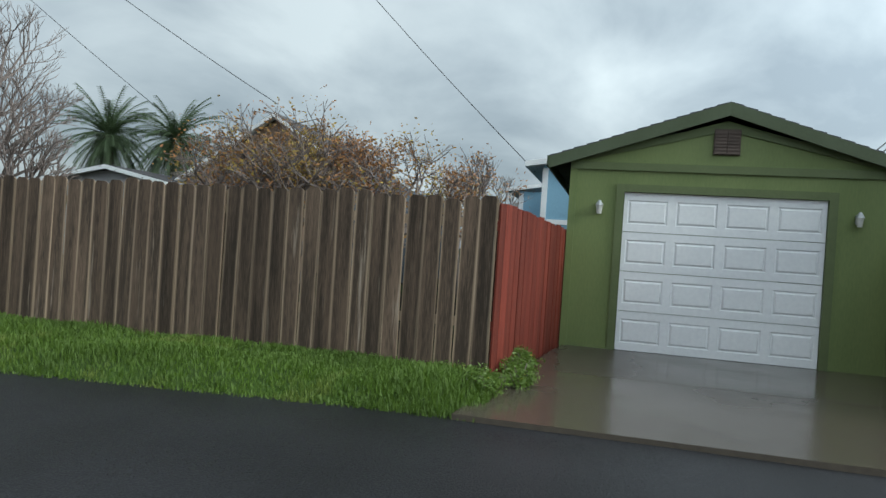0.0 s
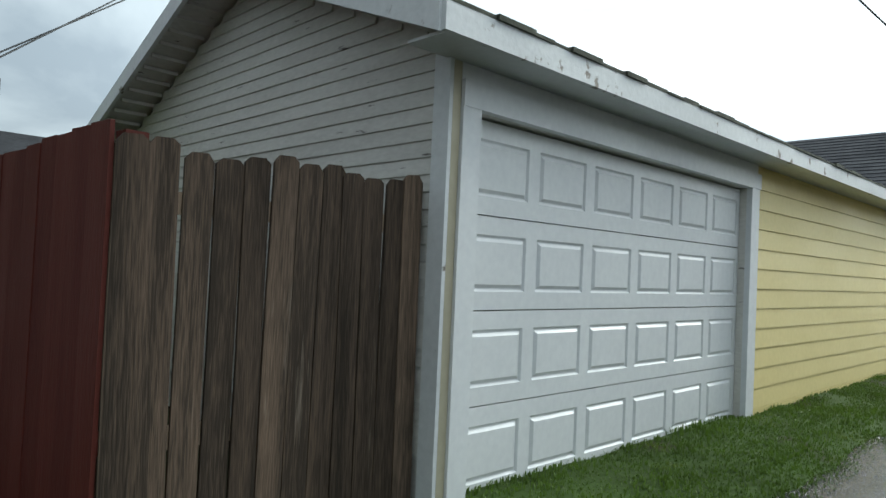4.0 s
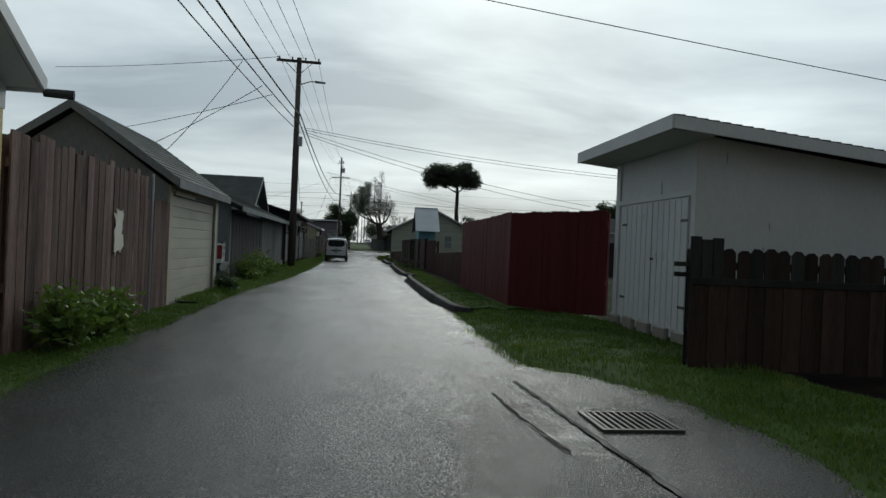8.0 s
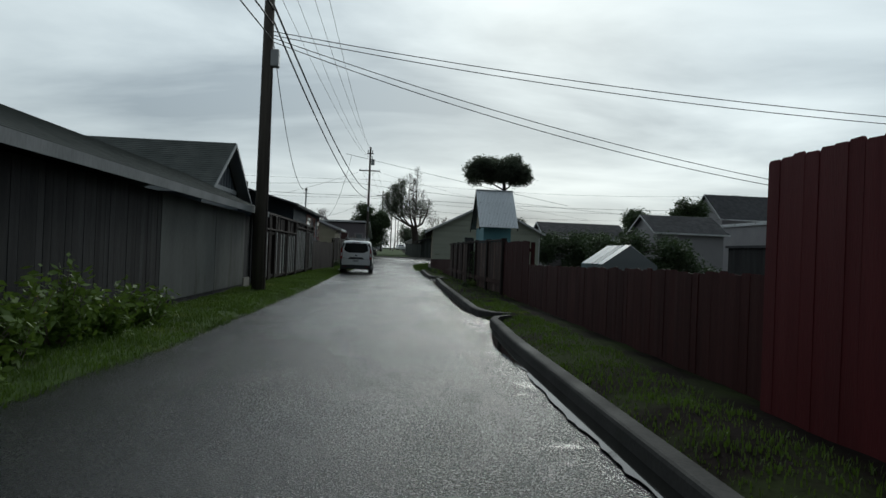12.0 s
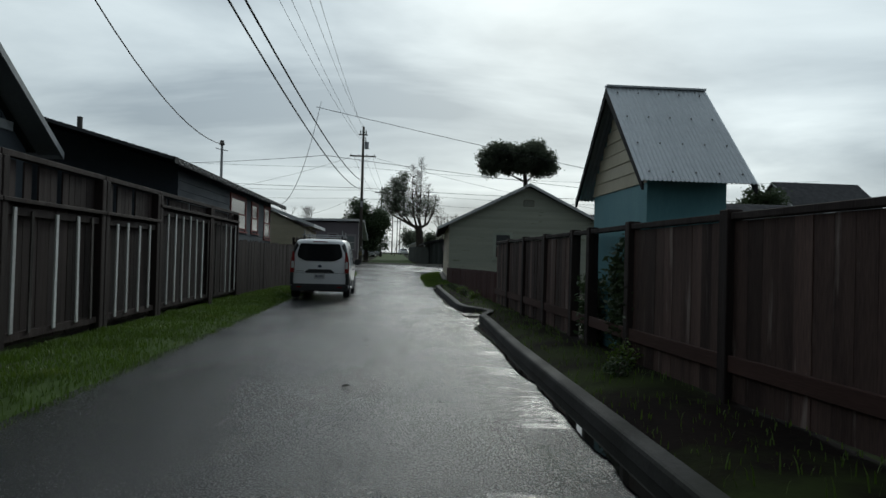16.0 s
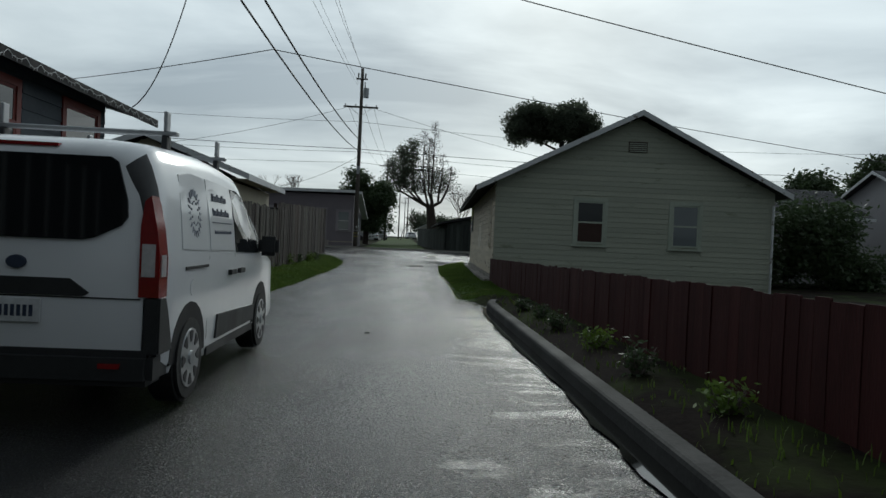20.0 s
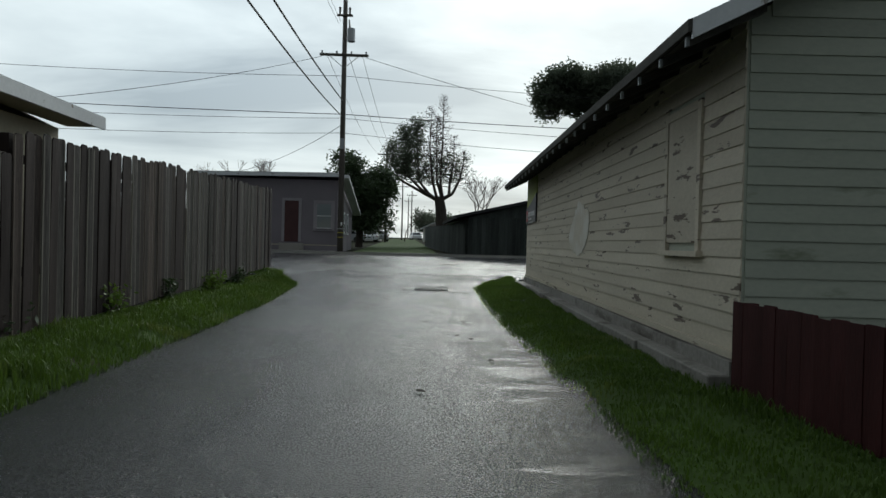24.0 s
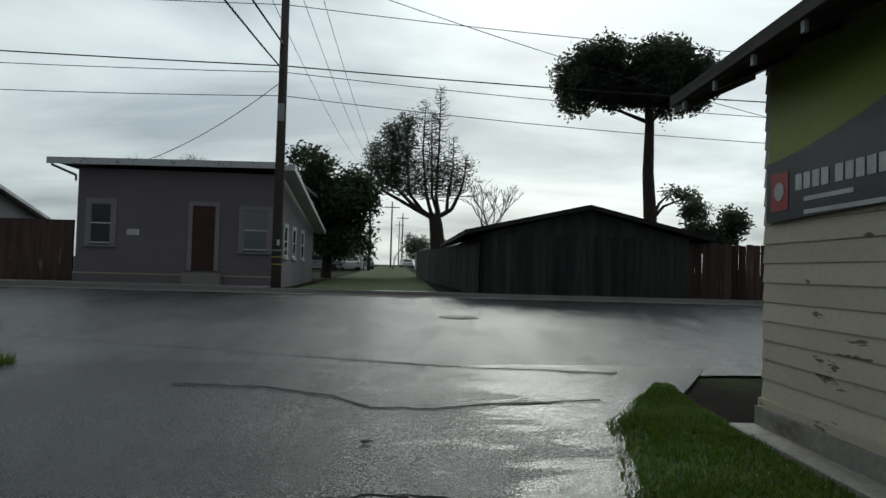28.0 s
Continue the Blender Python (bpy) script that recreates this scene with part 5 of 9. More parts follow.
board_fence("board_fence", "blackened weathered board fence with ragged tops", (-2.57, 62.25), (-2.40, 66.4), 1.89, M["dark_board"], w=0.19, gap=0.012, ear=0.035, t=0.03, seed=62, rail_side=1, z0=(0.06, 0.06), hvar=0.06, lean=1.0, depth_jitter=0.025,
            mats=[M["dark_board"], M["dark_board"], M["grey_board"], M["dark_board"]])
board_fence("board_fence", "weathered grey board fence with worn pale edges", (-2.39, 66.42), (-2.30, 70.85), 1.89, M["grey_board"], w=0.15, gap=0.01, ear=0.03, seed=65, rail_side=1, z0=(0.07, 0.05), hvar=0.05, lean=0.9, depth_jitter=0.014,
            mats=[M["grey_board"], M["dark_board"], M["grey_board"]])
board_fence("board_fence", "tall weathered brown-grey board fence ending at the street", (-2.30, 70.88), (-2.22, 83.0), 2.02, M["grey_board"], slope=0.10, w=0.15, gap=0.01, ear=0.035, seed=63, rail_side=1, z0=(0.14, 0.40), hvar=0.035, depth_jitter=0.012,
            mats=[M["dark_board"], M["brown_dark_board"], M["grey_board"]])


def build_cream_house_west():
    top = thing("house", "small cream plank house with a mossy shingle roof", "house")
    X, y0, y1, xr, zr = -3.05, 68.3, 73.2, -5.29, 3.70
    x0, half = 2 * xr - X, -2.6 - xr
    walls(top, x0, X, y0, y1, 0, 2.5, M["cream_plank"], ("y", xr, zr - 0.16))
    gable_roof_along_y(top, xr, zr, half, 2.70, y0 - 0.3, y1 + 0.25, M["white_worn"], M["shingle"], M["white_worn"])
    siding_s(top, "plank", x0, X, y0, 0.6, 3.9, 0.17, M["cream_plank"], t=0.024, top=lambda x: 2.5 + (zr - 2.66) * (1 - abs(x - xr) / (X - xr)))
    part("soffit", bbox(X + 0.002, xr + half - 0.01, y0 - 0.2, y1 + 0.2, 2.56, 2.575), M["cream_plank"], top)
    rebase(top, (X, y0, 0))


build_cream_house_west()

# ---- east side ----
def ragged_patch(x0, x1, ya, yb, za, zb, seed, amp=0.14):
    """A flat patch with an uneven outline on a wall across x."""
    rng = random.Random(seed)
    pts = []
    for (a, b), (c, d) in (((ya, za), (yb, za)), ((yb, za), (yb, zb)), ((yb, zb), (ya, zb)), ((ya, zb), (ya, za))):
        for k in range(9):
            f = k / 9
            pts.append((a + (c - a) * f + rng.uniform(-amp, amp) * 0.6, b + (d - b) * f + rng.uniform(-amp, amp) * 0.6))
    bm = bm_new()
    prism(bm, pts, "x", x0, x1)
    return bm


def build_cream_shed():
    X, y0, y1 = 3.58, -3.2, 6.06
    top = thing("shed", "old cream plank shed with badly peeling paint", "shed")
    walls(top, X, 8.0, y0, y1, 0.12, 2.85, M["cream_siding"])
    siding(top, "plank", y0, y1 - 0.07, 0.30, 2.88, 0.205, M["cream_stained"], x=X, out=-1)
    part("corner_board", bbox(X - 0.035, X + 0.06, y1 - 0.07, y1 + 0.012, 0.1, 2.9), M["white_worn"], top)
    part("footing", bbox(X - 0.03, 8.0, y0, y1, -0.05, 0.13), M["concrete"], top)
    # bare strip, flaked spots and the dark rotten gap at the foot
    part("bare_strip", ragged_patch(X - 0.0225, X - 0.0185, 1.2, 4.03, 1.435, 1.505, 33, 0.02), M["bare_eave"], top, "strip of bare grey wood")
    for k, (ya, za, w, h) in enumerate(((4.08, 0.90, 0.36, 0.10), (4.6, 0.93, 0.26, 0.08), (4.75, 1.14, 0.12, 0.05), (3.6, 0.86, 0.16, 0.05), (5.0, 1.45, 0.10, 0.05), (3.75, 1.24, 0.10, 0.06), (2.6, 0.92, 0.4, 0.09), (1.7, 1.1, 0.3, 0.06), (3.1, 1.17, 0.2, 0.04))):
        part("flaked_spot", ragged_patch(X - 0.0215, X - 0.0165, ya, ya + w, za, za + h, 60 + k, 0.035), M["flaked"], top)
    part("rot_hole", ragged_patch(X - 0.028, X - 0.018, 4.42, 5.06, 0.36, 0.46, 5, 0.03), M["dark"], top, "dark rotten gap at the foot")
    shingle_slab(top, "roof", (3.28, y0 - 0.3, 2.93), (3.28, y1 + 0.45, 2.93), (5.9, y1 + 0.45, 4.15), (5.9, y0 - 0.3, 4.15), 0.05, M["shingle"])
    shingle_slab(top, "roof", (8.4, y0 - 0.3, 2.93), (8.4, y1 + 0.45, 2.93), (5.9, y1 + 0.45, 4.15), (5.9, y0 - 0.3, 4.15), 0.05, M["shingle"])
    bm = bm_new(); prism(bm, [(3.3, 2.80), (3.3, 2.92), (5.9, 4.13), (5.9, 4.0)], "y", y1 + 0.42, y1 + 0.45); part("rake_board", bm, M["shingle"], top)
    bm = bm_new(); prism(bm, [(X, 2.84), (5.9, 4.12), (8.0, 2.84)], "y", y1 - 0.1, y1); part("gable", bm, M["cream_siding"], top)
    bm = bm_new(); prism(bm, [(X, 2.84), (5.9, 4.12), (8.0, 2.84)], "y", y0, y0 + 0.1); part("gable", bm, M["cream_siding"], top)
    k = y0
    while k < y1 + 0.3:
        part("rafter_tail", bbox(3.27, X, k, k + 0.035, 2.755, 2.835), M["bare_eave"], top)
        part("rafter_tip", bbox(3.245, 3.254, k, k + 0.035, 2.765, 2.835), M["white_worn"], top)
        k += 0.56
    bm = bm_new(); prism(bm, [(3.31, 2.87), (3.31, 2.885), (X + 0.1, 3.02), (X + 0.1, 2.88)], "y", y0, y1 + 0.42); part("soffit", bm, M["bare_eave"], top)
    part("eave_batten", bbox(3.255, 3.28, y0 - 0.3, y1 + 0.45, 2.82, 2.925), M["bare_eave"], top)
    rebase(top, (X, y1, 0))


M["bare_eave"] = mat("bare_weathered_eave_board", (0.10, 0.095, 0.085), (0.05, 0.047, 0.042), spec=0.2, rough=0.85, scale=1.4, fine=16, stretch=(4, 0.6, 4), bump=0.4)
M["flaked"] = mat("bare_flaked_wood", (0.17, 0.14, 0.115), (0.08, 0.066, 0.055), spec=0.2, rough=0.85, scale=3, fine=25, stretch=(1, 0.6, 3), bump=0.4, wear=(0.55, 0.49, 0.39), wear_at=(0.5, 0.56), wear_scale=9, wear_stretch=(1, 0.5, 1.6))


def stained(name, stain, y_from, y_to, z_from, z_to):
    """The peeling cream siding with a soft-edged field of old paint over a stretch of the wall."""
    m = M["cream_siding"].copy()
    m.name = name
    nt = m.node_tree
    N, L = nt.nodes.new, nt.links.new
    p = nt.nodes["Principled BSDF"]
    old = p.inputs["Base Color"].links[0].from_socket
    geo, sx, n = N("ShaderNodeNewGeometry"), N("ShaderNodeSeparateXYZ"), N("ShaderNodeTexNoise")
    L(geo.outputs["Position"], sx.inputs[0]); L(geo.outputs["Position"], n.inputs["Vector"])
    n.inputs["Scale"].default_value, n.inputs["Detail"].default_value = 1.6, 5
    fac = None
    for axis, a, b in (("Y", y_from, y_to), ("Z", z_from, z_to)):
        for lo, hi in ((a, a + 0.22), (b, b - 0.22)):
            w = N("ShaderNodeMath"); w.operation = "MULTIPLY_ADD"; w.inputs[1].default_value = 0.55
            L(n.outputs["Fac"], w.inputs[0]); L(sx.outputs[axis], w.inputs[2])
            r = N("ShaderNodeMapRange"); r.interpolation_type = "SMOOTHSTEP"
            r.inputs[1].default_value, r.inputs[2].default_value = lo + 0.275, hi + 0.275
            L(w.outputs[0], r.inputs[0])
            if fac is None:
                fac = r.outputs[0]
            else:
                mu = N("ShaderNodeMath"); mu.operation = "MULTIPLY"
                L(fac, mu.inputs[0]); L(r.outputs[0], mu.inputs[1]); fac = mu.outputs[0]
    mx = N("ShaderNodeMix"); mx.data_type = "RGBA"; mx.blend_type = "MULTIPLY"; mx.inputs[7].default_value = (*stain, 1)
    L(fac, mx.inputs["Factor"]); L(old, mx.inputs[6]); L(mx.outputs[2], p.inputs["Base Color"])
    return m


M["cream_stained"] = stained("cream_siding_with_old_yellow", (0.93, 0.80, 0.50), -1.0, 4.55, 1.0, 2.08)
build_cream_shed()
M["black_brown"] = mat("dark_wet_brown_board", (0.06, 0.036, 0.03), (0.022, 0.015, 0.014), spec=0.2, rough=0.7, scale=1.2, fine=15, stretch=(5, 5, 0.5), bump=0.4, rnd=0.5)
scalloped = board_fence("board_fence", "black weathered fence with scalloped tops over brown boards", (4.72, 10.35), (9.5, 10.3), 1.31, M["charcoal"], w=0.15, ear=0.05, seed=71, hvar=0.02, rail_side=1, z0=(0.05, 0.05), mats=[M["charcoal"], M["dark_board"]])
_rng = random.Random(73)
for _k, (_a, _t) in enumerate(((-0.37, 1.47), (-0.245, 1.44), (-0.12, 1.46))):
    part("end_board", bbox(_a, _a + 0.12, -0.015 - 0.004 * _k, 0.012, -0.05, _t - 0.05, 0.004), M["charcoal"], scalloped)
part("ledge", bbox(-0.37, 4.75, -0.06, -0.022, 0.90, 0.98, 0.005), M["charcoal"], scalloped)
for _z in (0.98, 1.09):
    part("rail_stub", bbox(-0.52, -0.37, 0.02, 0.07, _z, _z + 0.05, 0.004), M["charcoal"], scalloped)
_u = -0.37
while _u < 4.6:
    _w = _rng.uniform(0.16, 0.3)
    part("lower_board", bbox(_u, _u + _w - 0.008, -0.045, -0.026 + _rng.uniform(-0.004, 0), -0.06 + _rng.uniform(0, 0.05), 0.90), M["black_brown"], scalloped)
    _u += _w
board_fence("board_fence", "black weathered return of the fence towards the white shed", (4.35, 10.42), (5.40, 12.3), 1.30, M["dark_board"], w=0.15, ear=0.05, seed=72, hvar=0.02, rail_side=-1, z0=(0.05, 0.05))


def build_white_shed():
    """Mono-pitch white shed with a pair of plank doors facing the alley."""
    X, y0, y1 = 5.45, 12.35, 15.35
    top = thing("shed", "white painted shed with a sloping roof and plank doors", "shed")
    for bm_pts, a, b in (([(X, 0.05), (11.0, 0.05), (11.0, 2.35), (X, 2.95)], y0, y0 + 0.1), ([(X, 0.05), (11.0, 0.05), (11.0, 2.35), (X, 2.95)], y1 - 0.1, y1)):
        bm = bm_new(); prism(bm, bm_pts, "y", a, b); part("wall", bm, M["shed_white"], top)
    part("wall", bbox(X, X + 0.1, y0 + 0.1, y1 - 0.1, 0.05, 2.95), M["shed_white"], top)
    part("wall", bbox(10.9, 11.0, y0 + 0.1, y1 - 0.1, 0.05, 2.35), M["shed_white"], top)
    shingle_slab(top, "roof", (11.4, y0 - 0.45, 2.46), (11.4, y1 + 0.35, 2.46), (4.84, y1 + 0.35, 3.12), (4.84, y0 - 0.45, 3.12), 0.05, M["shingle"])
    part("fascia", bbox(4.81, 4.84, y0 - 0.47, y1 + 0.37, 2.92, 3.11), M["shed_white"], top)
    for ya in (y0 - 0.48, y1 + 0.35):
        bm = bm_new(); prism(bm, [(4.84, 2.93), (4.84, 3.10), (11.4, 2.44), (11.4, 2.29)], "y", ya, ya + 0.03); part("fascia", bm, M["shed_white"], top)
    bm = bm_new(); prism(bm, [(4.85, 2.93), (4.85, 2.955), (X, 2.89), (X, 2.865)], "y", y0 - 0.4, y1 + 0.3); part("soffit", bm, M["shed_white"], top)
    for a, b in ((12.55, 13.70), (13.72, 14.92)):
        d = part("door", bbox(X - 0.03, X, a, b, 0.18, 2.10), M["shed_white"], top)
        for z in (0.5, 1.75):
            part("hinge", bbox(X - 0.04, X - 0.03, (a if a < 13 else b - 0.2), (a if a < 13 else b - 0.2) + 0.2, z, z + 0.04), M["iron"], d)
        n = 6
        for k in range(n):
            y = a + (b - a) * k / n
            part("batten", bbox(X - 0.038, X - 0.03, y + 0.002, y + 0.02, 0.2, 2.08), M["shed_white"], d)
    bm = bm_new(); tube(bm, (X - 0.03, 13.66, 1.2), (X - 0.07, 13.66, 1.2), 0.02, 0.02, 8); part("knob", bm, M["iron"], top)
    for a in (12.35, 15.1):
        part("corner_board", bbox(X - 0.03, X, a, a + 0.12, 0.1, 2.85), M["shed_white"], top)
    part("lintel", bbox(X - 0.032, X, 12.47, 15.1, 2.12, 2.2), M["shed_white"], top)
    rng = random.Random(5)
    for k in range(5):
        y = y0 + 0.1 + k * 0.62
        part("footing_stone", bbox(X - 0.06, X + 0.05, y, y + 0.45, -0.02, 0.16 + rng.uniform(-0.03, 0.05), 0.03), M["concrete"], top)
    rebase(top, (X, y0, 0))


build_white_shed()
board_fence("board_fence", "tall maroon board fence turning away from the white shed", (5.45, 15.75), (3.95, 17.25), 2.0, M["maroon_board"], w=0.15, ear=0.025, seed=81, hvar=0.01, rail_side=-1, gap=0.0005, lean=0.15, z0=(0.1, 0.05))
board_fence("board_fence", "tall maroon board fence along the kerb", (3.95, 17.24), (3.96, 19.2), 2.02, M["maroon_board"], w=0.15, ear=0.025, gap=0.0005, lean=0.15, seed=82, hvar=0.01, rail_side=-1, z0=(0.05, 0.04))
board_fence("board_fence", "tall maroon board fence along the kerb", (3.97, 19.2), (3.98, 23.95), 2.02, M["maroon_board"], w=0.15, ear=0.025, gap=0.0005, lean=0.15, seed=83, hvar=0.01, rail_side=-1, z0=(0.04, 0.04))
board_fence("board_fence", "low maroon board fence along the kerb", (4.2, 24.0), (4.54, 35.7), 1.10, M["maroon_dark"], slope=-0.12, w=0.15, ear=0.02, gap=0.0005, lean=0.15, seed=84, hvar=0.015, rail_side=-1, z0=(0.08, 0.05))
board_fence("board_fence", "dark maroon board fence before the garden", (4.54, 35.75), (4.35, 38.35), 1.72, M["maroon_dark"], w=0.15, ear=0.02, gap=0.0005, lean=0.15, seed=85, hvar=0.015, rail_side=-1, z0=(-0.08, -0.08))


def panel_fence(y0, y1, x0, x1, h, seed, open_frame=False):
    """A brown timber fence panel with heavy posts, cap and foot rail."""
    rng = random.Random(seed)
    L = math.hypot(x1 - x0, y1 - y0)
    yaw = -math.degrees(math.atan2(x1 - x0, y1 - y0))
    top = thing("panel_fence", "open timber fence frame before the teal hut" if open_frame else "dark brown timber fence panel with cap rail", "fence", (x0, y0, 0.12), yaw, group="timber fence panels")
    part("post", bbox(-0.07, 0.07, 0, 0.14, -0.1, h + 0.03, 0.008), M["dark_board"], top)
    part("cap", bbox(-0.05, 0.05, 0.14, L, h - 0.06, h, 0.006), M["dark_board"], top)
    part("foot_rail", bbox(-0.05, -0.013, 0.14, L, 0.24, 0.38, 0.006), M["red_brown_rail"], top)
    if not open_frame:
        me = bpy.data.meshes.new("board")
        bm = bbox(-0.012, 0.012, 0, 0.194, 0.0, h - 0.07)
        bm.to_mesh(me); bm.free(); me.materials.append(M["brown_dark"])
        n = int((L - 0.14) / 0.195)
        for k in range(n):
            ob = new("board", me)
            ob.parent = top
            ob.matrix_basis = pose(rng.uniform(-0.006, 0.006), 0.145 + k * (L - 0.15) / n, 0, rng.uniform(-0.3, 0.3), 0, 0)
    return top


M["brown_dark"] = mat("dark_brown_fence_board", a=(0.105, 0.066, 0.056), b=(0.04, 0.026, 0.024), spec=0.2, rough=0.7, scale=1.2, fine=15, stretch=(5, 5, 0.5), bump=0.4, rnd=0.5, wear=(0.22, 0.18, 0.16), wear_at=(0.6, 0.74), wear_scale=1.1, wear_stretch=(6, 6, 0.7))
M["red_brown_rail"] = mat("red_brown_rail", (0.075, 0.038, 0.032), (0.045, 0.024, 0.02), spec=0.2, rough=0.7, scale=1.5, fine=15, stretch=(5, 0.5, 5), bump=0.3)
ys = [38.4, 40.5, 42.6, 44.2, 45.1, 46.95, 48.8, 50.6, 52.4]
for k, (a, b) in enumerate(zip(ys, ys[1:])):
    f = profile([(38.4, 4.34), (42.0, 4.08), (46.0, 4.08), (53.3, 3.98)])
    panel_fence(a, b, f(a), f(b), 1.58, 90 + k, open_frame=(k in (2, 3)))
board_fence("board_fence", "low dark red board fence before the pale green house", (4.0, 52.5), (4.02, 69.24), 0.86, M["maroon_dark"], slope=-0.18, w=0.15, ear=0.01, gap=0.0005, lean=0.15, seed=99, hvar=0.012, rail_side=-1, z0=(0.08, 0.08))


def build_teal_hut():
    """Narrow teal hut with a very steep metal roof."""
    top = thing("hut", "narrow teal garden hut with a steep silver metal roof", "hut")
    x0, x1, ya, yb, yr = 4.32, 5.3, 42.88, 45.02, 43.95
    bm = bm_new(); prism(bm, [(ya, 0), (yb, 0), (yb, 2.44), (yr, 3.5), (ya, 2.44)], "x", x0, x0 + 0.08); part("gable_wall", bm, M["teal_paint"], top)
    bm = bm_new(); prism(bm, [(ya, 0), (yb, 0), (yb, 2.44), (yr, 3.5), (ya, 2.44)], "x", x1 - 0.08, x1); part("gable_wall", bm, M["teal_paint"], top)
    part("wall", bbox(x0 + 0.08, x1 - 0.08, ya, ya + 0.08, 0, 2.44), M["teal_paint"], top)
    part("wall", bbox(x0 + 0.08, x1 - 0.08, yb - 0.08, yb, 0, 2.44), M["teal_paint"], top)
    siding(top, "plank", ya, yb, 2.22, 3.50, 0.17, M["cream_plank"], x=x0, out=-1, top=lambda y: 2.44 + 1.06 * (1 - abs(y - yr) / 1.07))
    for sgn in (1, -1):
        bm = bm_new()
        n, L = 26, x1 - x0 + 0.4
        e, r = (yr + sgn * 1.42, 2.19), (yr, 3.62)
        rows = []
        for k in range(n * 2 + 1):
            x = x0 - 0.2 + L * k / (2 * n)
            o = 0.012 if k % 2 else 0.0
            rows.append([bm.verts.new((x, e[0] + sgn * o, e[1] + o)), bm.verts.new((x, r[0] + sgn * o * 0.3, r[1] + o))])
        for p, q in zip(rows, rows[1:]):
            bm.faces.new((p[0], q[0], q[1], p[1]))
        sheet = part("roof_sheet", bm, M["metal_roof"], top)
        mod = sheet.modifiers.new("thick", "SOLIDIFY"); mod.thickness = 0.008
        bm = bm_new()
        for i in range(5):
            for j in range(4):
                f = 0.08 + 0.28 * j
                x = x0 - 0.08 + 0.28 * i
                p = Vector((x, e[0] + (r[0] - e[0]) * f, e[1] + (r[1] - e[1]) * f)) + Vector((0, sgn * 0.02, 0.012))
                tube(bm, p, p + Vector((0, sgn * 0.012, 0.008)), 0.012, 0.008, 6)
        part("screw_heads", bm, M["iron"], top)
        for x in (x0 - 0.2, x1 + 0.17):
            bm = bm_new(); prism(bm, [(e[0], e[1] - 0.1), (e[0], e[1]), (r[0], r[1] - 0.01), (r[0], r[1] - 0.14)], "x", x, x + 0.03); part("barge_board", bm, M["charcoal"], top)
    part("ridge_cap", bbox(x0 - 0.2, x1 + 0.2, yr - 0.05, yr + 0.05, 3.62, 3.645), M["metal_roof"], top)
    rebase(top, (x0, yr, 0))


build_teal_hut()


def build_greenhouse():
    top = thing("greenhouse", "small greenhouse with a pitched roof of white panels", "greenhouse")
    x0, x1, ya, yb = 6.7, 8.2, 36.6, 38.6
    for k in range(4):
        y = ya + k * (yb - ya) / 4
        for (xa, za, xb, zb) in ((x0, 1.10, (x0 + x1) / 2, 1.64), (x1, 1.10, (x0 + x1) / 2, 1.64)):
            bm = bm_new()
            prism(bm, [(xa, za), (xb, zb), (xb, zb - 0.02), (xa, za - 0.02)], "y", y + 0.02, y + (yb - ya) / 4 - 0.02)
            part("roof_panel", bm, M["white_paint"] if k != 1 else M["glass_light"], top)
    for y in (ya, yb):
        bm = bm_new(); prism(bm, [(x0, 0), (x1, 0), (x1, 1.1), ((x0 + x1) / 2, 1.62), (x0, 1.1)], "y", y, y + 0.04); part("end_wall", bm, M["glass_light"], top)
    for x in (x0, x1 - 0.04):
        part("side_wall", bbox(x, x + 0.04, ya + 0.04, yb, 0, 1.1), M["glass_light"], top)
    rebase(top, (x0, ya, 0))


build_greenhouse()


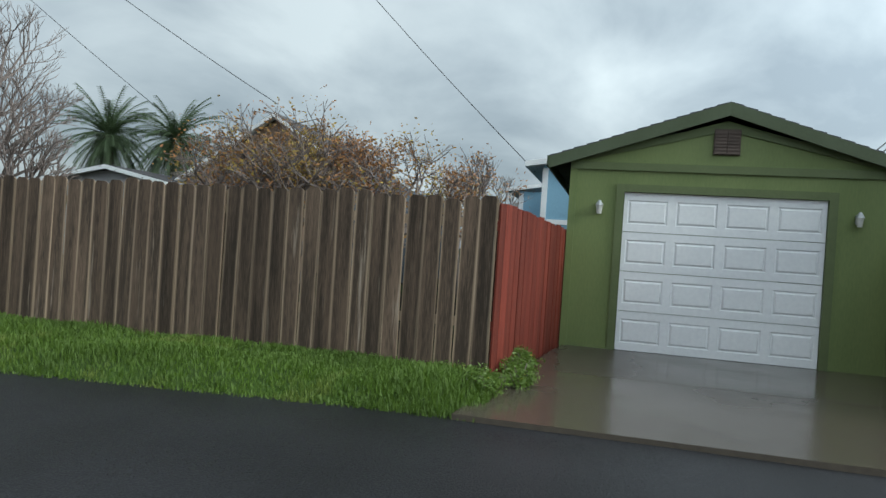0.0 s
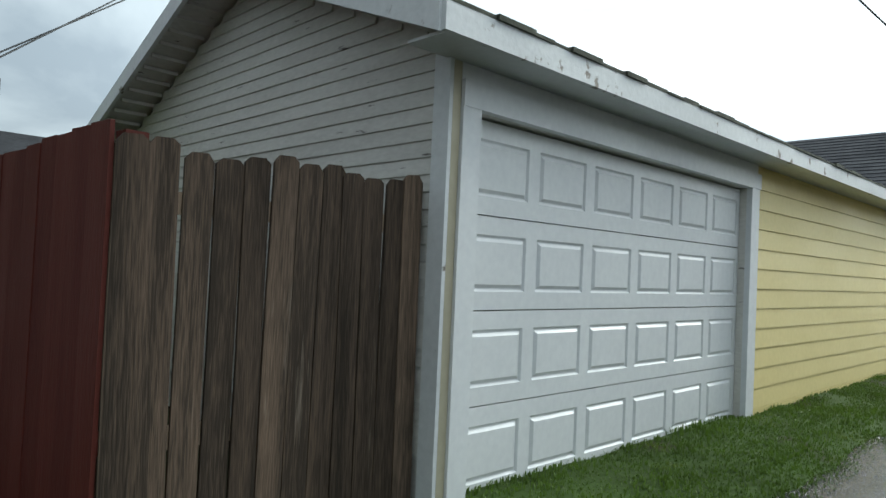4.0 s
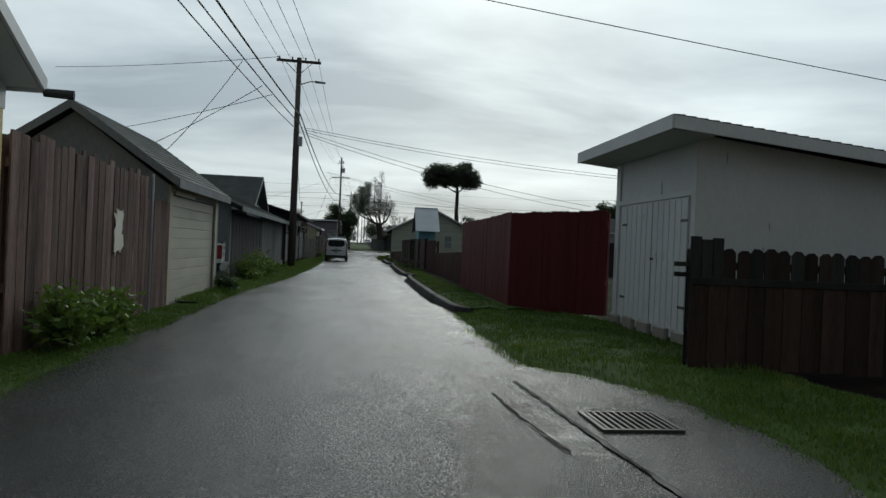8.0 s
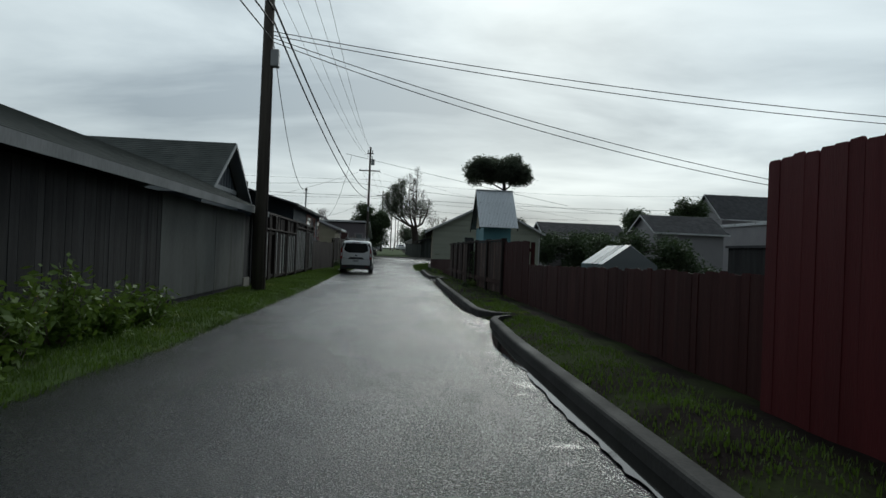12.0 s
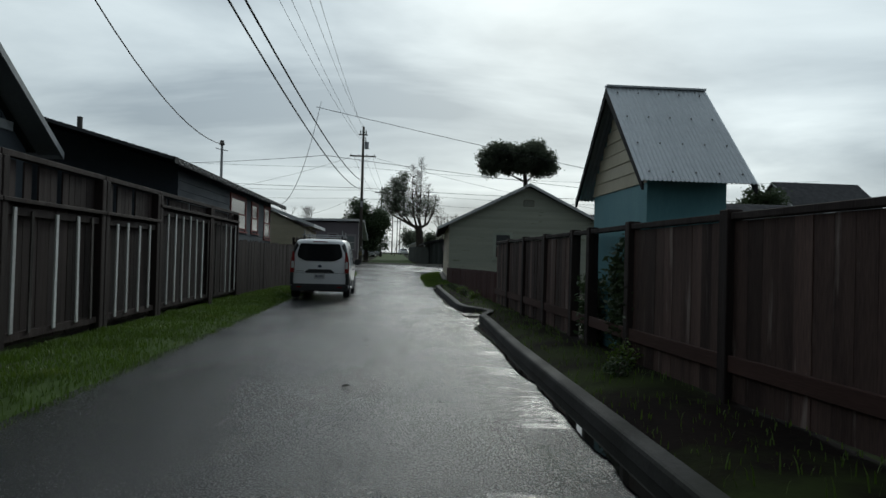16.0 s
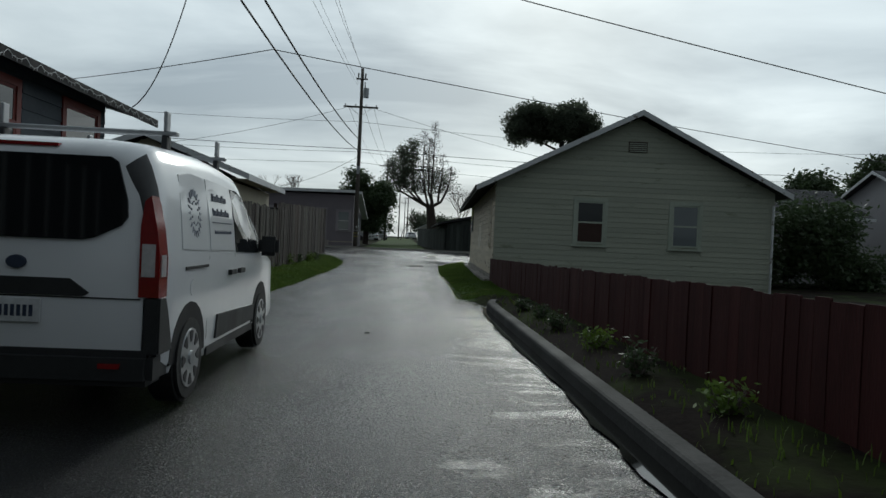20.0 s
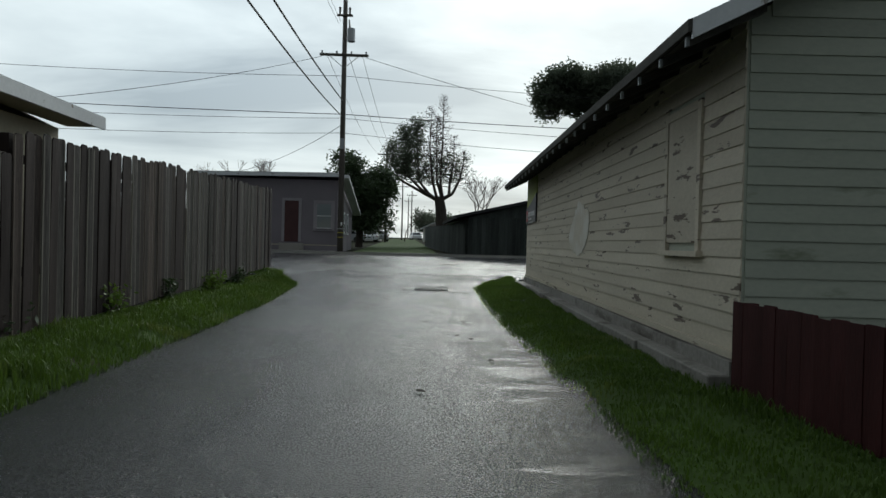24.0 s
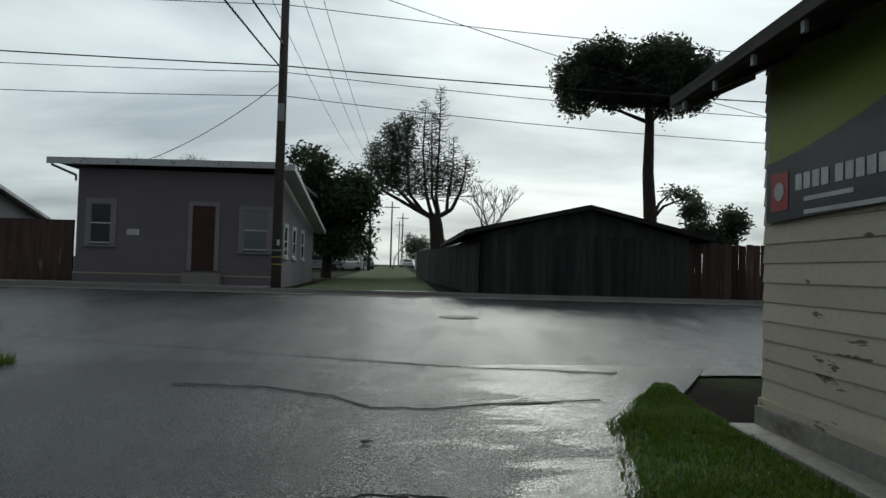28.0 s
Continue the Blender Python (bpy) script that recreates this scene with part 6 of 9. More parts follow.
def build_green_house():
    """Pale green gable house with the peeling cream side along the alley; local x runs away from the alley, y along its side wall."""
    top = thing("house", "old pale green plank house with a peeling cream alley side", "house")
    W, D, ze, zr = 8.0, 13.3, 2.97, 5.05
    xr = W / 2
    walls(top, 0, W, 0, D, 0.1, ze, M["mint_siding"], ("y", xr, zr - 0.12))
    wins = ((2.34, 3.12, 1.3, 2.5), (5.08, 5.84, 1.3, 2.5))
    siding_s(top, "plank", 0.02, W, 0.0, 0.2, 4.85, 0.145, M["mint_siding"], lambda x: ze + (zr - 0.12 - ze) * (1 - abs(x - xr) / xr), holes=[(a - 0.1, b + 0.1, c - 0.1, d + 0.1) for a, b, c, d in wins])
    for k, (a, b, c, d) in enumerate(wins):
        window_unit(top, a, b, c, d, -0.001, -1, M["mint_trim"], ([M["curtain"], M["glass"]] if k == 0 else [M["glass_light"], M["glass_light"]]), trim=0.1, axis="y")
    # gable vent
    v = part("vent", bbox(xr - 0.27, xr + 0.27, -0.035, -0.017, 3.95, 4.26), M["brown_vent"], top)
    for k in range(5):
        part("slat", bbox(xr - 0.25, xr + 0.25, -0.05, -0.036, 3.975 + k * 0.055, 4.0 + k * 0.055), M["mint_trim"], v)
    # alley side: peeling planks, boarded window, white paint patch, foundation
    bw = (0.82, 1.78, 1.12, 2.5)
    siding(top, "plank", 0.0, D, 0.34, ze - 0.02, 0.148, M["cream_siding"], x=0.0, out=-1, holes=(bw,))
    part("window_board", bbox(-0.03, -0.004, bw[0] + 0.08, bw[1] - 0.08, bw[2] + 0.08, bw[3] - 0.08), M["cream_siding"], top, "boarded-up window painted cream")
    for b in ((bw[0], bw[0] + 0.08, bw[2], bw[3]), (bw[1] - 0.08, bw[1], bw[2], bw[3]), (bw[0] + 0.08, bw[1] - 0.08, bw[3] - 0.08, bw[3])):
        part("casing", bbox(-0.04, -0.001, *b), M["cream_siding"], top)
    part("sill", bbox(-0.08, -0.001, bw[0] - 0.06, bw[1] + 0.06, bw[2] - 0.05, bw[2]), M["cream_siding"], top)
    bm = bm_new()
    rng = random.Random(9)
    pts = []
    for k in range(64):
        an = k * math.tau / 64
        r = 1 + 0.22 * noise.noise((math.cos(an) * 1.3, math.sin(an) * 1.3, 4)) + 0.16 * noise.noise((math.cos(an) * 5, math.sin(an) * 5, 9)) + rng.uniform(-0.03, 0.03)
        pts.append((6.2 + math.cos(an) * 0.74 * r - 0.22 * math.sin(an), 1.40 + math.sin(an) * 0.44 * r))
    prism(bm, pts, "x", -0.024, -0.0195)
    part("paint_patch", bm, M["patch"], top, "patch of fresh white paint")
    k = 0.0
    while k < D - 0.01:
        w = min(rng.uniform(0.9, 1.6), D - k)
        part("foundation_block", bbox(-0.065 - rng.uniform(0, 0.02), 0.1, k, k + w - 0.002, -0.15, 0.28 - rng.uniform(0, 0.02)), M["footing"], top)
        k += w
    k = 0.0
    while k < D - 0.01:
        w = min(rng.uniform(1.4, 2.2), D - k)
        part("footing_ledge", bbox(-0.24 - rng.uniform(0, 0.04), -0.07, k, k + w - 0.003, -0.1, 0.15 + rng.uniform(-0.015, 0.015), 0.012), M["footing"], top)
        k += w
    part("skirt_board", bbox(-0.045, -0.001, 0, D, 0.28, 0.34), M["cream_siding"], top)
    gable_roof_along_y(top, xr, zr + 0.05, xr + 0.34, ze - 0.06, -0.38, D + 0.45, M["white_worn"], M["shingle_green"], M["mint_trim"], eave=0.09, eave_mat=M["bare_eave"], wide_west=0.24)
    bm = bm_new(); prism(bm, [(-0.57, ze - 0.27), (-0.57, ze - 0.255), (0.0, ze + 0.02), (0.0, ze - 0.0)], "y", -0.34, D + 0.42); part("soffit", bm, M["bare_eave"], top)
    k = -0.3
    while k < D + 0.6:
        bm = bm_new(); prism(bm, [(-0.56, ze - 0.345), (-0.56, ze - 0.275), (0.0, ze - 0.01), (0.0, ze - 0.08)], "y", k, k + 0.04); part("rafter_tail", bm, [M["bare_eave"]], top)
        part("rafter_tip", bbox(-0.585, -0.562, k, k + 0.04, ze - 0.345, ze - 0.275), M["pale_trim"], top)
        k += 0.6
    # dark sign and lime board near the street
    rise = [(D - 0.12 - 1.82 * k / 10, 2.13 + 0.30 * (k / 10) ** 1.6) for k in range(11)]
    bm = bm_new(); prism(bm, [(D - 0.12, 2.86)] + [(y, z + 0.002) for y, z in rise] + [(D - 1.94, 2.86)], "x", -0.035, -0.021); part("lime_board", bm, M["lime_panel"], top, "lime green painted board")
    bm = bm_new(); prism(bm, [(D - 0.12, 1.68)] + rise + [(D - 1.94, 1.72)], "x", -0.055, -0.021)
    sign = part("sign_board", bm, M["sign_black"], top, "black sign with white marks and a red emblem")
    part("sign_emblem", bbox(-0.06, -0.056, D - 0.44, D - 0.20, 1.76, 2.04), M["sign_red"], sign)
    bm = bm_new(); tube(bm, (-0.0605, D - 0.32, 1.90), (-0.064, D - 0.32, 1.90), 0.07, 0.07, 14); part("emblem_ring", bm, M["sign_white"], sign)
    for k in range(11):
        y1 = D - 0.54 - k * 0.106 - (0.05 if k > 3 else 0)
        part("sign_mark", bbox(-0.060, -0.056, y1 - 0.084, y1, 1.885, 1.998), M["sign_white"], sign)
    for k, (L, z) in enumerate(((0.55, 1.80), (0.85, 1.71))):
        part("small_print", bbox(-0.059, -0.056, D - 0.65 - L, D - 0.65, z, z + 0.03), M["sign_white"], sign)
    a = math.degrees(math.atan2(0.735, 13.8))
    top.matrix_basis = pose(4.09, 69.28, 0, 0, 0, -a)


M["footing"] = mat("pale_footing_concrete", (0.33, 0.31, 0.28), (0.17, 0.155, 0.135), rough=0.7, scale=0.9, fine=20, bump=0.3, wear=(0.07, 0.055, 0.04), wear_at=(0.56, 0.68), wear_scale=1.2, wear_stretch=(1, 0.6, 2))
M["mint_trim"] = mat("pale_green_trim", (0.46, 0.50, 0.42), (0.36, 0.40, 0.33), rough=0.6, scale=1, fine=16, bump=0.15)
build_green_house()


def grate(at, w, l, yaw=0):
    top = thing("drain_grate", "cast iron drain grate set in wet asphalt", "drain grate", at, yaw, group="drain grates")
    bm = bm_new()
    for b in ((-w / 2, w / 2, -l / 2, -l / 2 + 0.03), (-w / 2, w / 2, l / 2 - 0.03, l / 2), (-w / 2, -w / 2 + 0.03, -l / 2 + 0.03, l / 2 - 0.03), (w / 2 - 0.03, w / 2, -l / 2 + 0.03, l / 2 - 0.03)):
        box(bm, *b, 0, 0.022)
    part("frame", bm, M["iron"], top)
    n = int((w - 0.06) / 0.05)
    for k in range(n):
        x = -w / 2 + 0.03 + (k + 0.5) * (w - 0.06) / n
        part("bar", bbox(x - 0.011, x + 0.011, -l / 2 + 0.03, l / 2 - 0.03, 0.003, 0.02), M["iron"], top)
    part("pit", bbox(-w / 2 + 0.02, w / 2 - 0.02, -l / 2 + 0.02, l / 2 - 0.02, -0.02, 0.002), M["dark"], top)
    return top


grate((2.82, 8.2, 0.003), 0.60, 0.54)
grate((3.09, 49.75, 0.0), 0.42, 0.58, 4)


def manhole(at, r, material):
    top = thing("manhole_cover", "round cast iron manhole cover in the wet asphalt", "manhole cover", at, group="manhole covers")
    bm = bm_new(); tube(bm, (0, 0, -0.02), (0, 0, 0.005), r, r * 0.985, 36); part("ring", bm, material, top)
    bm = bm_new(); tube(bm, (0, 0, 0.0), (0, 0, 0.008), r * 0.90, r * 0.89, 36); part("lid", bm, material, top)
    bm = bm_new()
    turn = pose(0, 0, 0, 0, 0, 35)
    for i in range(-8, 9):
        x = i * r * 0.098
        h = math.sqrt(max(0, (r * 0.83) ** 2 - x * x))
        if h > 0.04:
            box(bm, x - r * 0.022, x + r * 0.022, -h, h, 0.0075, 0.013, turn)
    part("tread", bm, material, top)["kind"] = "stuff"


def crack(points, width, seed):
    """A ragged open crack or broken edge in the asphalt along a plan path."""
    rng = random.Random(seed)
    bm = bm_new()
    rows = []
    for (xa, ya), (xb, yb) in zip(points, points[1:]):
        n = max(2, int(math.hypot(xb - xa, yb - ya) / 0.06))
        for k in range(n):
            f = k / n
            x, y = xa + (xb - xa) * f + rng.uniform(-0.012, 0.012), ya + (yb - ya) * f + rng.uniform(-0.02, 0.02)
            w = width * max(0.15, 0.6 + 0.9 * noise.noise((x * 2.1, y * 2.1, seed)) + rng.uniform(-0.2, 0.2))
            dx, dy = yb - ya, xa - xb
            L = math.hypot(dx, dy)
            rows.append([bm.verts.new((x + s * dx / L * w, y + s * dy / L * w, gz(y) + z)) for s, z in ((-1, -0.002), (0, 0.008), (1, -0.002))])
    for a, b in zip(rows, rows[1:]):
        for k in range(2):
            bm.faces.new((a[k], a[k + 1], b[k + 1], b[k]))
    tagged(link("road_crack", bm, M["crack"]), "dark broken crack line in the wet asphalt", "crack", kind="structure")


M["crack"] = mat("crack_grit", (0.016, 0.015, 0.014), (0.03, 0.028, 0.026), rough=0.6, scale=6, fine=40, bump=0.6)
crack([(2.33, 9.7), (2.39, 8.6), (2.46, 7.5), (2.54, 6.6), (2.59, 6.0), (2.62, 5.2), (2.62, 4.4)], 0.028, 1)
crack([(2.0, 9.2), (2.05, 8.3), (2.16, 7.4)], 0.016, 2)
crack([(-3.4, 87.6), (-1.83, 87.0), (-0.49, 86.55), (0.77, 86.05), (2.7, 85.42), (4.57, 85.18)], 0.035, 3)
crack([(-0.17, 84.1), (0.7, 84.0), (1.36, 83.64), (1.75, 83.2), (2.28, 83.18), (2.76, 83.38), (3.9, 83.65)], 0.03, 4)
crack([(1.42, 81.0), (1.9, 81.1), (2.4, 81.02), (2.71, 80.8)], 0.022, 5)
crack([(1.40, 80.95), (1.36, 80.4), (1.46, 79.85), (1.9, 79.75)], 0.022, 6)
crack([(2.45, 79.68), (2.73, 79.43), (2.98, 79.13)], 0.02, 7)
M["lid_iron"] = mat("wet_worn_iron", (0.075, 0.073, 0.07), (0.045, 0.043, 0.041), rough=0.28, rough2=0.45, scale=4, fine=40, bump=0.15)
manhole((2.1, 80.3, gz(80.3) + 0.002), 0.41, M["lid_iron"])
manhole((3.25, 91.9, gz(91.9) + 0.006), 0.46, M["concrete"])

# ---- poles, wires, far side of the street ----
def utility_pole(at, h, arms, label, r=0.15, lamp=False, transformer=False):
    top = thing("utility_pole", label, "utility pole", at)
    bm = bm_new(); tube(bm, (0, 0, -0.1), (0, 0, h), r, r * 0.68, 12); part("pole", bm, M["pole_wood"], top, smooth=True)
    for z, w, off, yaw in arms:
        m = pose(off, -0.14, z, 0, 0, yaw)
        bm = bm_new(); box(bm, -w / 2, w / 2, -0.05, 0.05, -0.06, 0.06, m); arm = part("crossarm", bm, M["pole_wood"], top)
        for k in range(4):
            x = -w / 2 + 0.12 + k * (w - 0.24) / 3
            bm = bm_new(); p = m @ Vector((x, 0, 0.06)); tube(bm, p, p + Vector((0, 0, 0.13)), 0.035, 0.05, 8); part("insulator", bm, M["galv"], arm)
        for s in (-1, 1):
            bm = bm_new(); tube(bm, m @ Vector((s * w * 0.3, 0.0, -0.05)), (0, -0.1, z - 0.65), 0.018, 0.018, 5); part("brace", bm, M["galv"], arm)
    if lamp:
        bm = bm_new(); z = h - 1.35
        tube(bm, (0, -0.1, z), (0.55, -0.1, z + 0.22), 0.025, 0.025, 6); tube(bm, (0.55, -0.1, z + 0.22), (0.85, -0.1, z + 0.24), 0.025, 0.025, 6)
        a = part("lamp_arm", bm, M["galv"], top)
        bm = bm_new(); tube(bm, (0.8, -0.1, z + 0.23), (1.3, -0.1, z + 0.20), 0.07, 0.05, 8); part("lamp_head", bm, M["galv"], a, "grey street lamp head")
    if lamp:
        bm = bbox(r * 0.5, r * 0.5 + 0.22, -0.12, 0.12, 5.9, 6.35, 0.02); part("junction_box", bm, M["galv"], top, "grey cable box")
        bm = bm_new(); tube(bm, (r, -0.05, 0.1), (r * 0.8, -0.05, 5.9), 0.03, 0.03, 6); part("conduit", bm, M["dull_steel"], top)
    if transformer:
        bm = bbox(-0.1, 0.1, -r - 0.02, -r + 0.01, 5.2, 5.75, 0.004); part("pole_plate", bm, M["galv"], top, "pale metal marker plate")
        part("pole_tag", bbox(0.02, 0.1, -r - 0.02, -r + 0.012, 1.32, 1.5, 0.004), M["sign_white"], top, "small pale tag")
        for z in (0.72, 0.95):
            bm = bm_new(); tube(bm, (0, 0, z), (0, 0, z + 0.035), r + 0.004, r + 0.004, 12); part("pole_band", bm, M["lime_band"], top, "thin yellow band")
        bm = bm_new(); tube(bm, (0, 0, 1.15), (0, 0, 1.19), r + 0.004, r + 0.004, 12); part("pole_band", bm, M["galv"], top)
        for k in range(3):
            bm = bm_new(); tube(bm, (-0.25 + 0.25 * k, -0.14, h - 0.75), (-0.25 + 0.25 * k, -0.14, h - 0.4), 0.04, 0.06, 8); part("cutout", bm, M["iron"], top)
        bm = bbox(-0.4, 0.4, -0.18, -0.10, h - 0.85, h - 0.75); part("short_arm", bm, M["pole_wood"], top)
        bm = bm_new(); tube(bm, (0.33, -0.1, h - 2.1), (0.33, -0.1, h - 1.45), 0.2, 0.2, 14); t = part("transformer", bm, M["galv"], top, "grey transformer can")
        bm = bm_new(); tube(bm, (0.25, -0.1, h - 1.45), (0.22, -0.1, h - 1.0), 0.05, 0.03, 8); part("bushing", bm, M["iron"], t)
        bm = bm_new(); box(bm, 0.0, 0.1, -0.15, -0.05, h - 2.0, h - 1.9); part("bracket", bm, M["iron"], t)
    return top


M["lime_band"] = mat("yellow_band", (0.42, 0.36, 0.06), (0.3, 0.26, 0.05), rough=0.6, scale=3, fine=20, bump=0.05)
P1 = (-2.35, 36.9)
P2 = (-1.85, 98.9)
utility_pole((*P1, 0), 10.15, [(9.95, 2.1, 0, 2)], "tall wooden utility pole with crossarm and street lamp", 0.17, lamp=True)
utility_pole((*P2, gz(98.9) + 0.1), 12.75, [(9.95, 2.45, 0, 0)], "wooden utility pole with a grey transformer at the street", 0.16, transformer=True)


def wire(a, b, sag, r=0.012, label="thin black overhead cable"):
    cu = bpy.data.curves.new("cable", "CURVE")
    cu.dimensions, cu.bevel_depth, cu.bevel_resolution = "3D", r, 1
    sp = cu.splines.new("POLY")
    n = 18
    sp.points.add(n)
    a, b = Vector(a), Vector(b)
    for k in range(n + 1):
        f = k / n
        p = a.lerp(b, f)
        p.z -= sag * 4 * f * (1 - f)
        sp.points[k].co = (*p, 1)
    cu.materials.append(M["cable"])
    return tagged(new("cable", cu), label, "cable", group="overhead cables")


def build_wires():
    x1, y1 = P1
    # primary and secondary lines along the alley, coming from a pole behind the start
    for dx in (-1.0, -0.35, 0.35, 1.0):
        wire((x1 + dx * 0.9 - 0.1, y1 - 0.14, 10.1), (-4.2 + dx * 0.8, -32, 10.3), 0.9)
    for dx, ex, ez in ((-1.0, -0.3, 12.1), (-0.35, -0.2, 12.2), (0.35, 0.0, 13.25), (1.0, 0.25, 12.5)):
        wire((x1 + dx * 0.9, y1 - 0.14, 10.1), (P2[0] + ex, 98.75, ez), 0.9, 0.009)
    for z, zz, sag, r in ((7.4, 7.4, 0.9, 0.03), (7.0, 7.1, 1.1, 0.02), (6.6, 6.8, 1.2, 0.016)):
        wire((x1 + 0.12, y1, z), (-3.9, -32, zz), sag, r)
    for z, zz, sag, r in ((7.5, 7.8, 1.1, 0.03), (7.1, 7.0, 1.3, 0.026)):
        wire((x1 + 0.12, y1, z), (P2[0], 98.9, zz + 0.4), sag, r)
    # service drops
    for b, z0, sag in (((-3.3, 53.3, 4.1), 7.4, 1.3), ((15.5, 34.9, 5.0), 6.85, 0.25), ((15.8, 35.4, 4.95), 6.75, 0.3), ((13.5, 39.6, 3.9), 6.7, 0.3), ((12.6, 38.4, 3.6), 6.6, 0.35)):
        wire((x1, y1, z0), b, sag, 0.011)
    for a, b, sag in (((-2.1, 23.5, 5.7), (-6.8, 24.4, 3.2), 0.12), ((-2.7, 23.6, 6.4), (-4.9, 23.4, 3.4), 0.15), ((-2.3, 28.5, 7.9), (-13.4, 36.9, 8.9), 0.1), ((-2.2, 26.5, 6.1), (-10.5, 29.5, 4.6), 0.15)):
        wire(a, b, sag, 0.010)
    # lines of the street
    for dz, sag in ((7.55, 0.35), (7.35, 0.6), (9.5, 0.6), (6.6, 0.7)):
        wire((-42, 97.2, dz + 0.9), (P2[0], 98.9, dz), sag, 0.02 if dz == 7.55 else 0.012)
        wire((P2[0], 98.9, dz), (44, 100.5, dz + 0.4), sag * 1.4, 0.02 if dz == 7.55 else 0.012)
    wire((P2[0] + 1.1, 98.7, 10.4), (26, 104, 6.2), 0.5, 0.012)
    wire((P2[0] - 1.1, 98.7, 10.4), (-16, 88, 5.2), 0.4, 0.012)
    wire((P2[0], 98.7, 7.0), (-8.2, 104, 5.0), 0.3, 0.012)
    wire((-2.2, 64.5, 7.6), (13.0, 64.7, 4.8), 0.05, 0.012)
    wire((-2.2, 68.5, 6.1), (20.9, 76.5, 5.2), 0.1, 0.012)
    wire((-2.2, 68.5, 6.1), (-10.5, 74.8, 6.3), 0.05, 0.012)
    wire((-3.07, 61.55, 3.14), (-1.59, 60.92, 7.03), 0.79, 0.009)
    wire((-3.4, 11.4, 4.86), (9.8, 12.5, 3.80), 0.03, 0.006)
    for dx in (-0.9, 0.9, 0.2):
        wire((P2[0] + dx, 98.9, 10.6), (-1.0 + dx, 143.8, 11.3), 0.7, 0.012)
    # drops behind the start
    wire((-8.4, -6.2, 2.5), (-14.2, 0.05, 8.0), 0.05, 0.011)
    wire((-8.3, -6.0, 2.5), (-14.3, -0.25, 8.0), 0.02, 0.011)
    wire((-14.5, -30.9, 10.2), (-15.8, -24.0, 5.0), 0.06, 0.011)
    wire((-15.5, -28.0, 10.2), (-14.2, -19.0, 5.0), 0.08, 0.011)
    wire((-17.0, -17.3, 9.0), (-13.9, -11.65, 3.5), 0.05, 0.011)


build_wires()
# far poles down the next alley
for (x, y, h) in ((-0.9, 143.8, 11.2), (0.8, 180, 10), (2.6, 205, 10), (2.0, 230, 10), (4.2, 262, 9)):
    utility_pole((x, y, gz(y)), h, [(h - 0.9, 2.2, 0, 0)], "distant wooden utility pole down the next alley", 0.14)
utility_pole((53.8, 101.6, 0.3), 13.8, [(13.2, 2.6, 0, 10), (10.9, 3.4, 0, 10), (8.6, 3.6, 0, 10)], "wooden utility pole beyond the gardens", 0.16)


M["mauve_trim"] = mat("pale_mauve_trim", (0.30, 0.275, 0.29), (0.24, 0.22, 0.23), rough=0.7, scale=1.5, fine=30, bump=0.1)


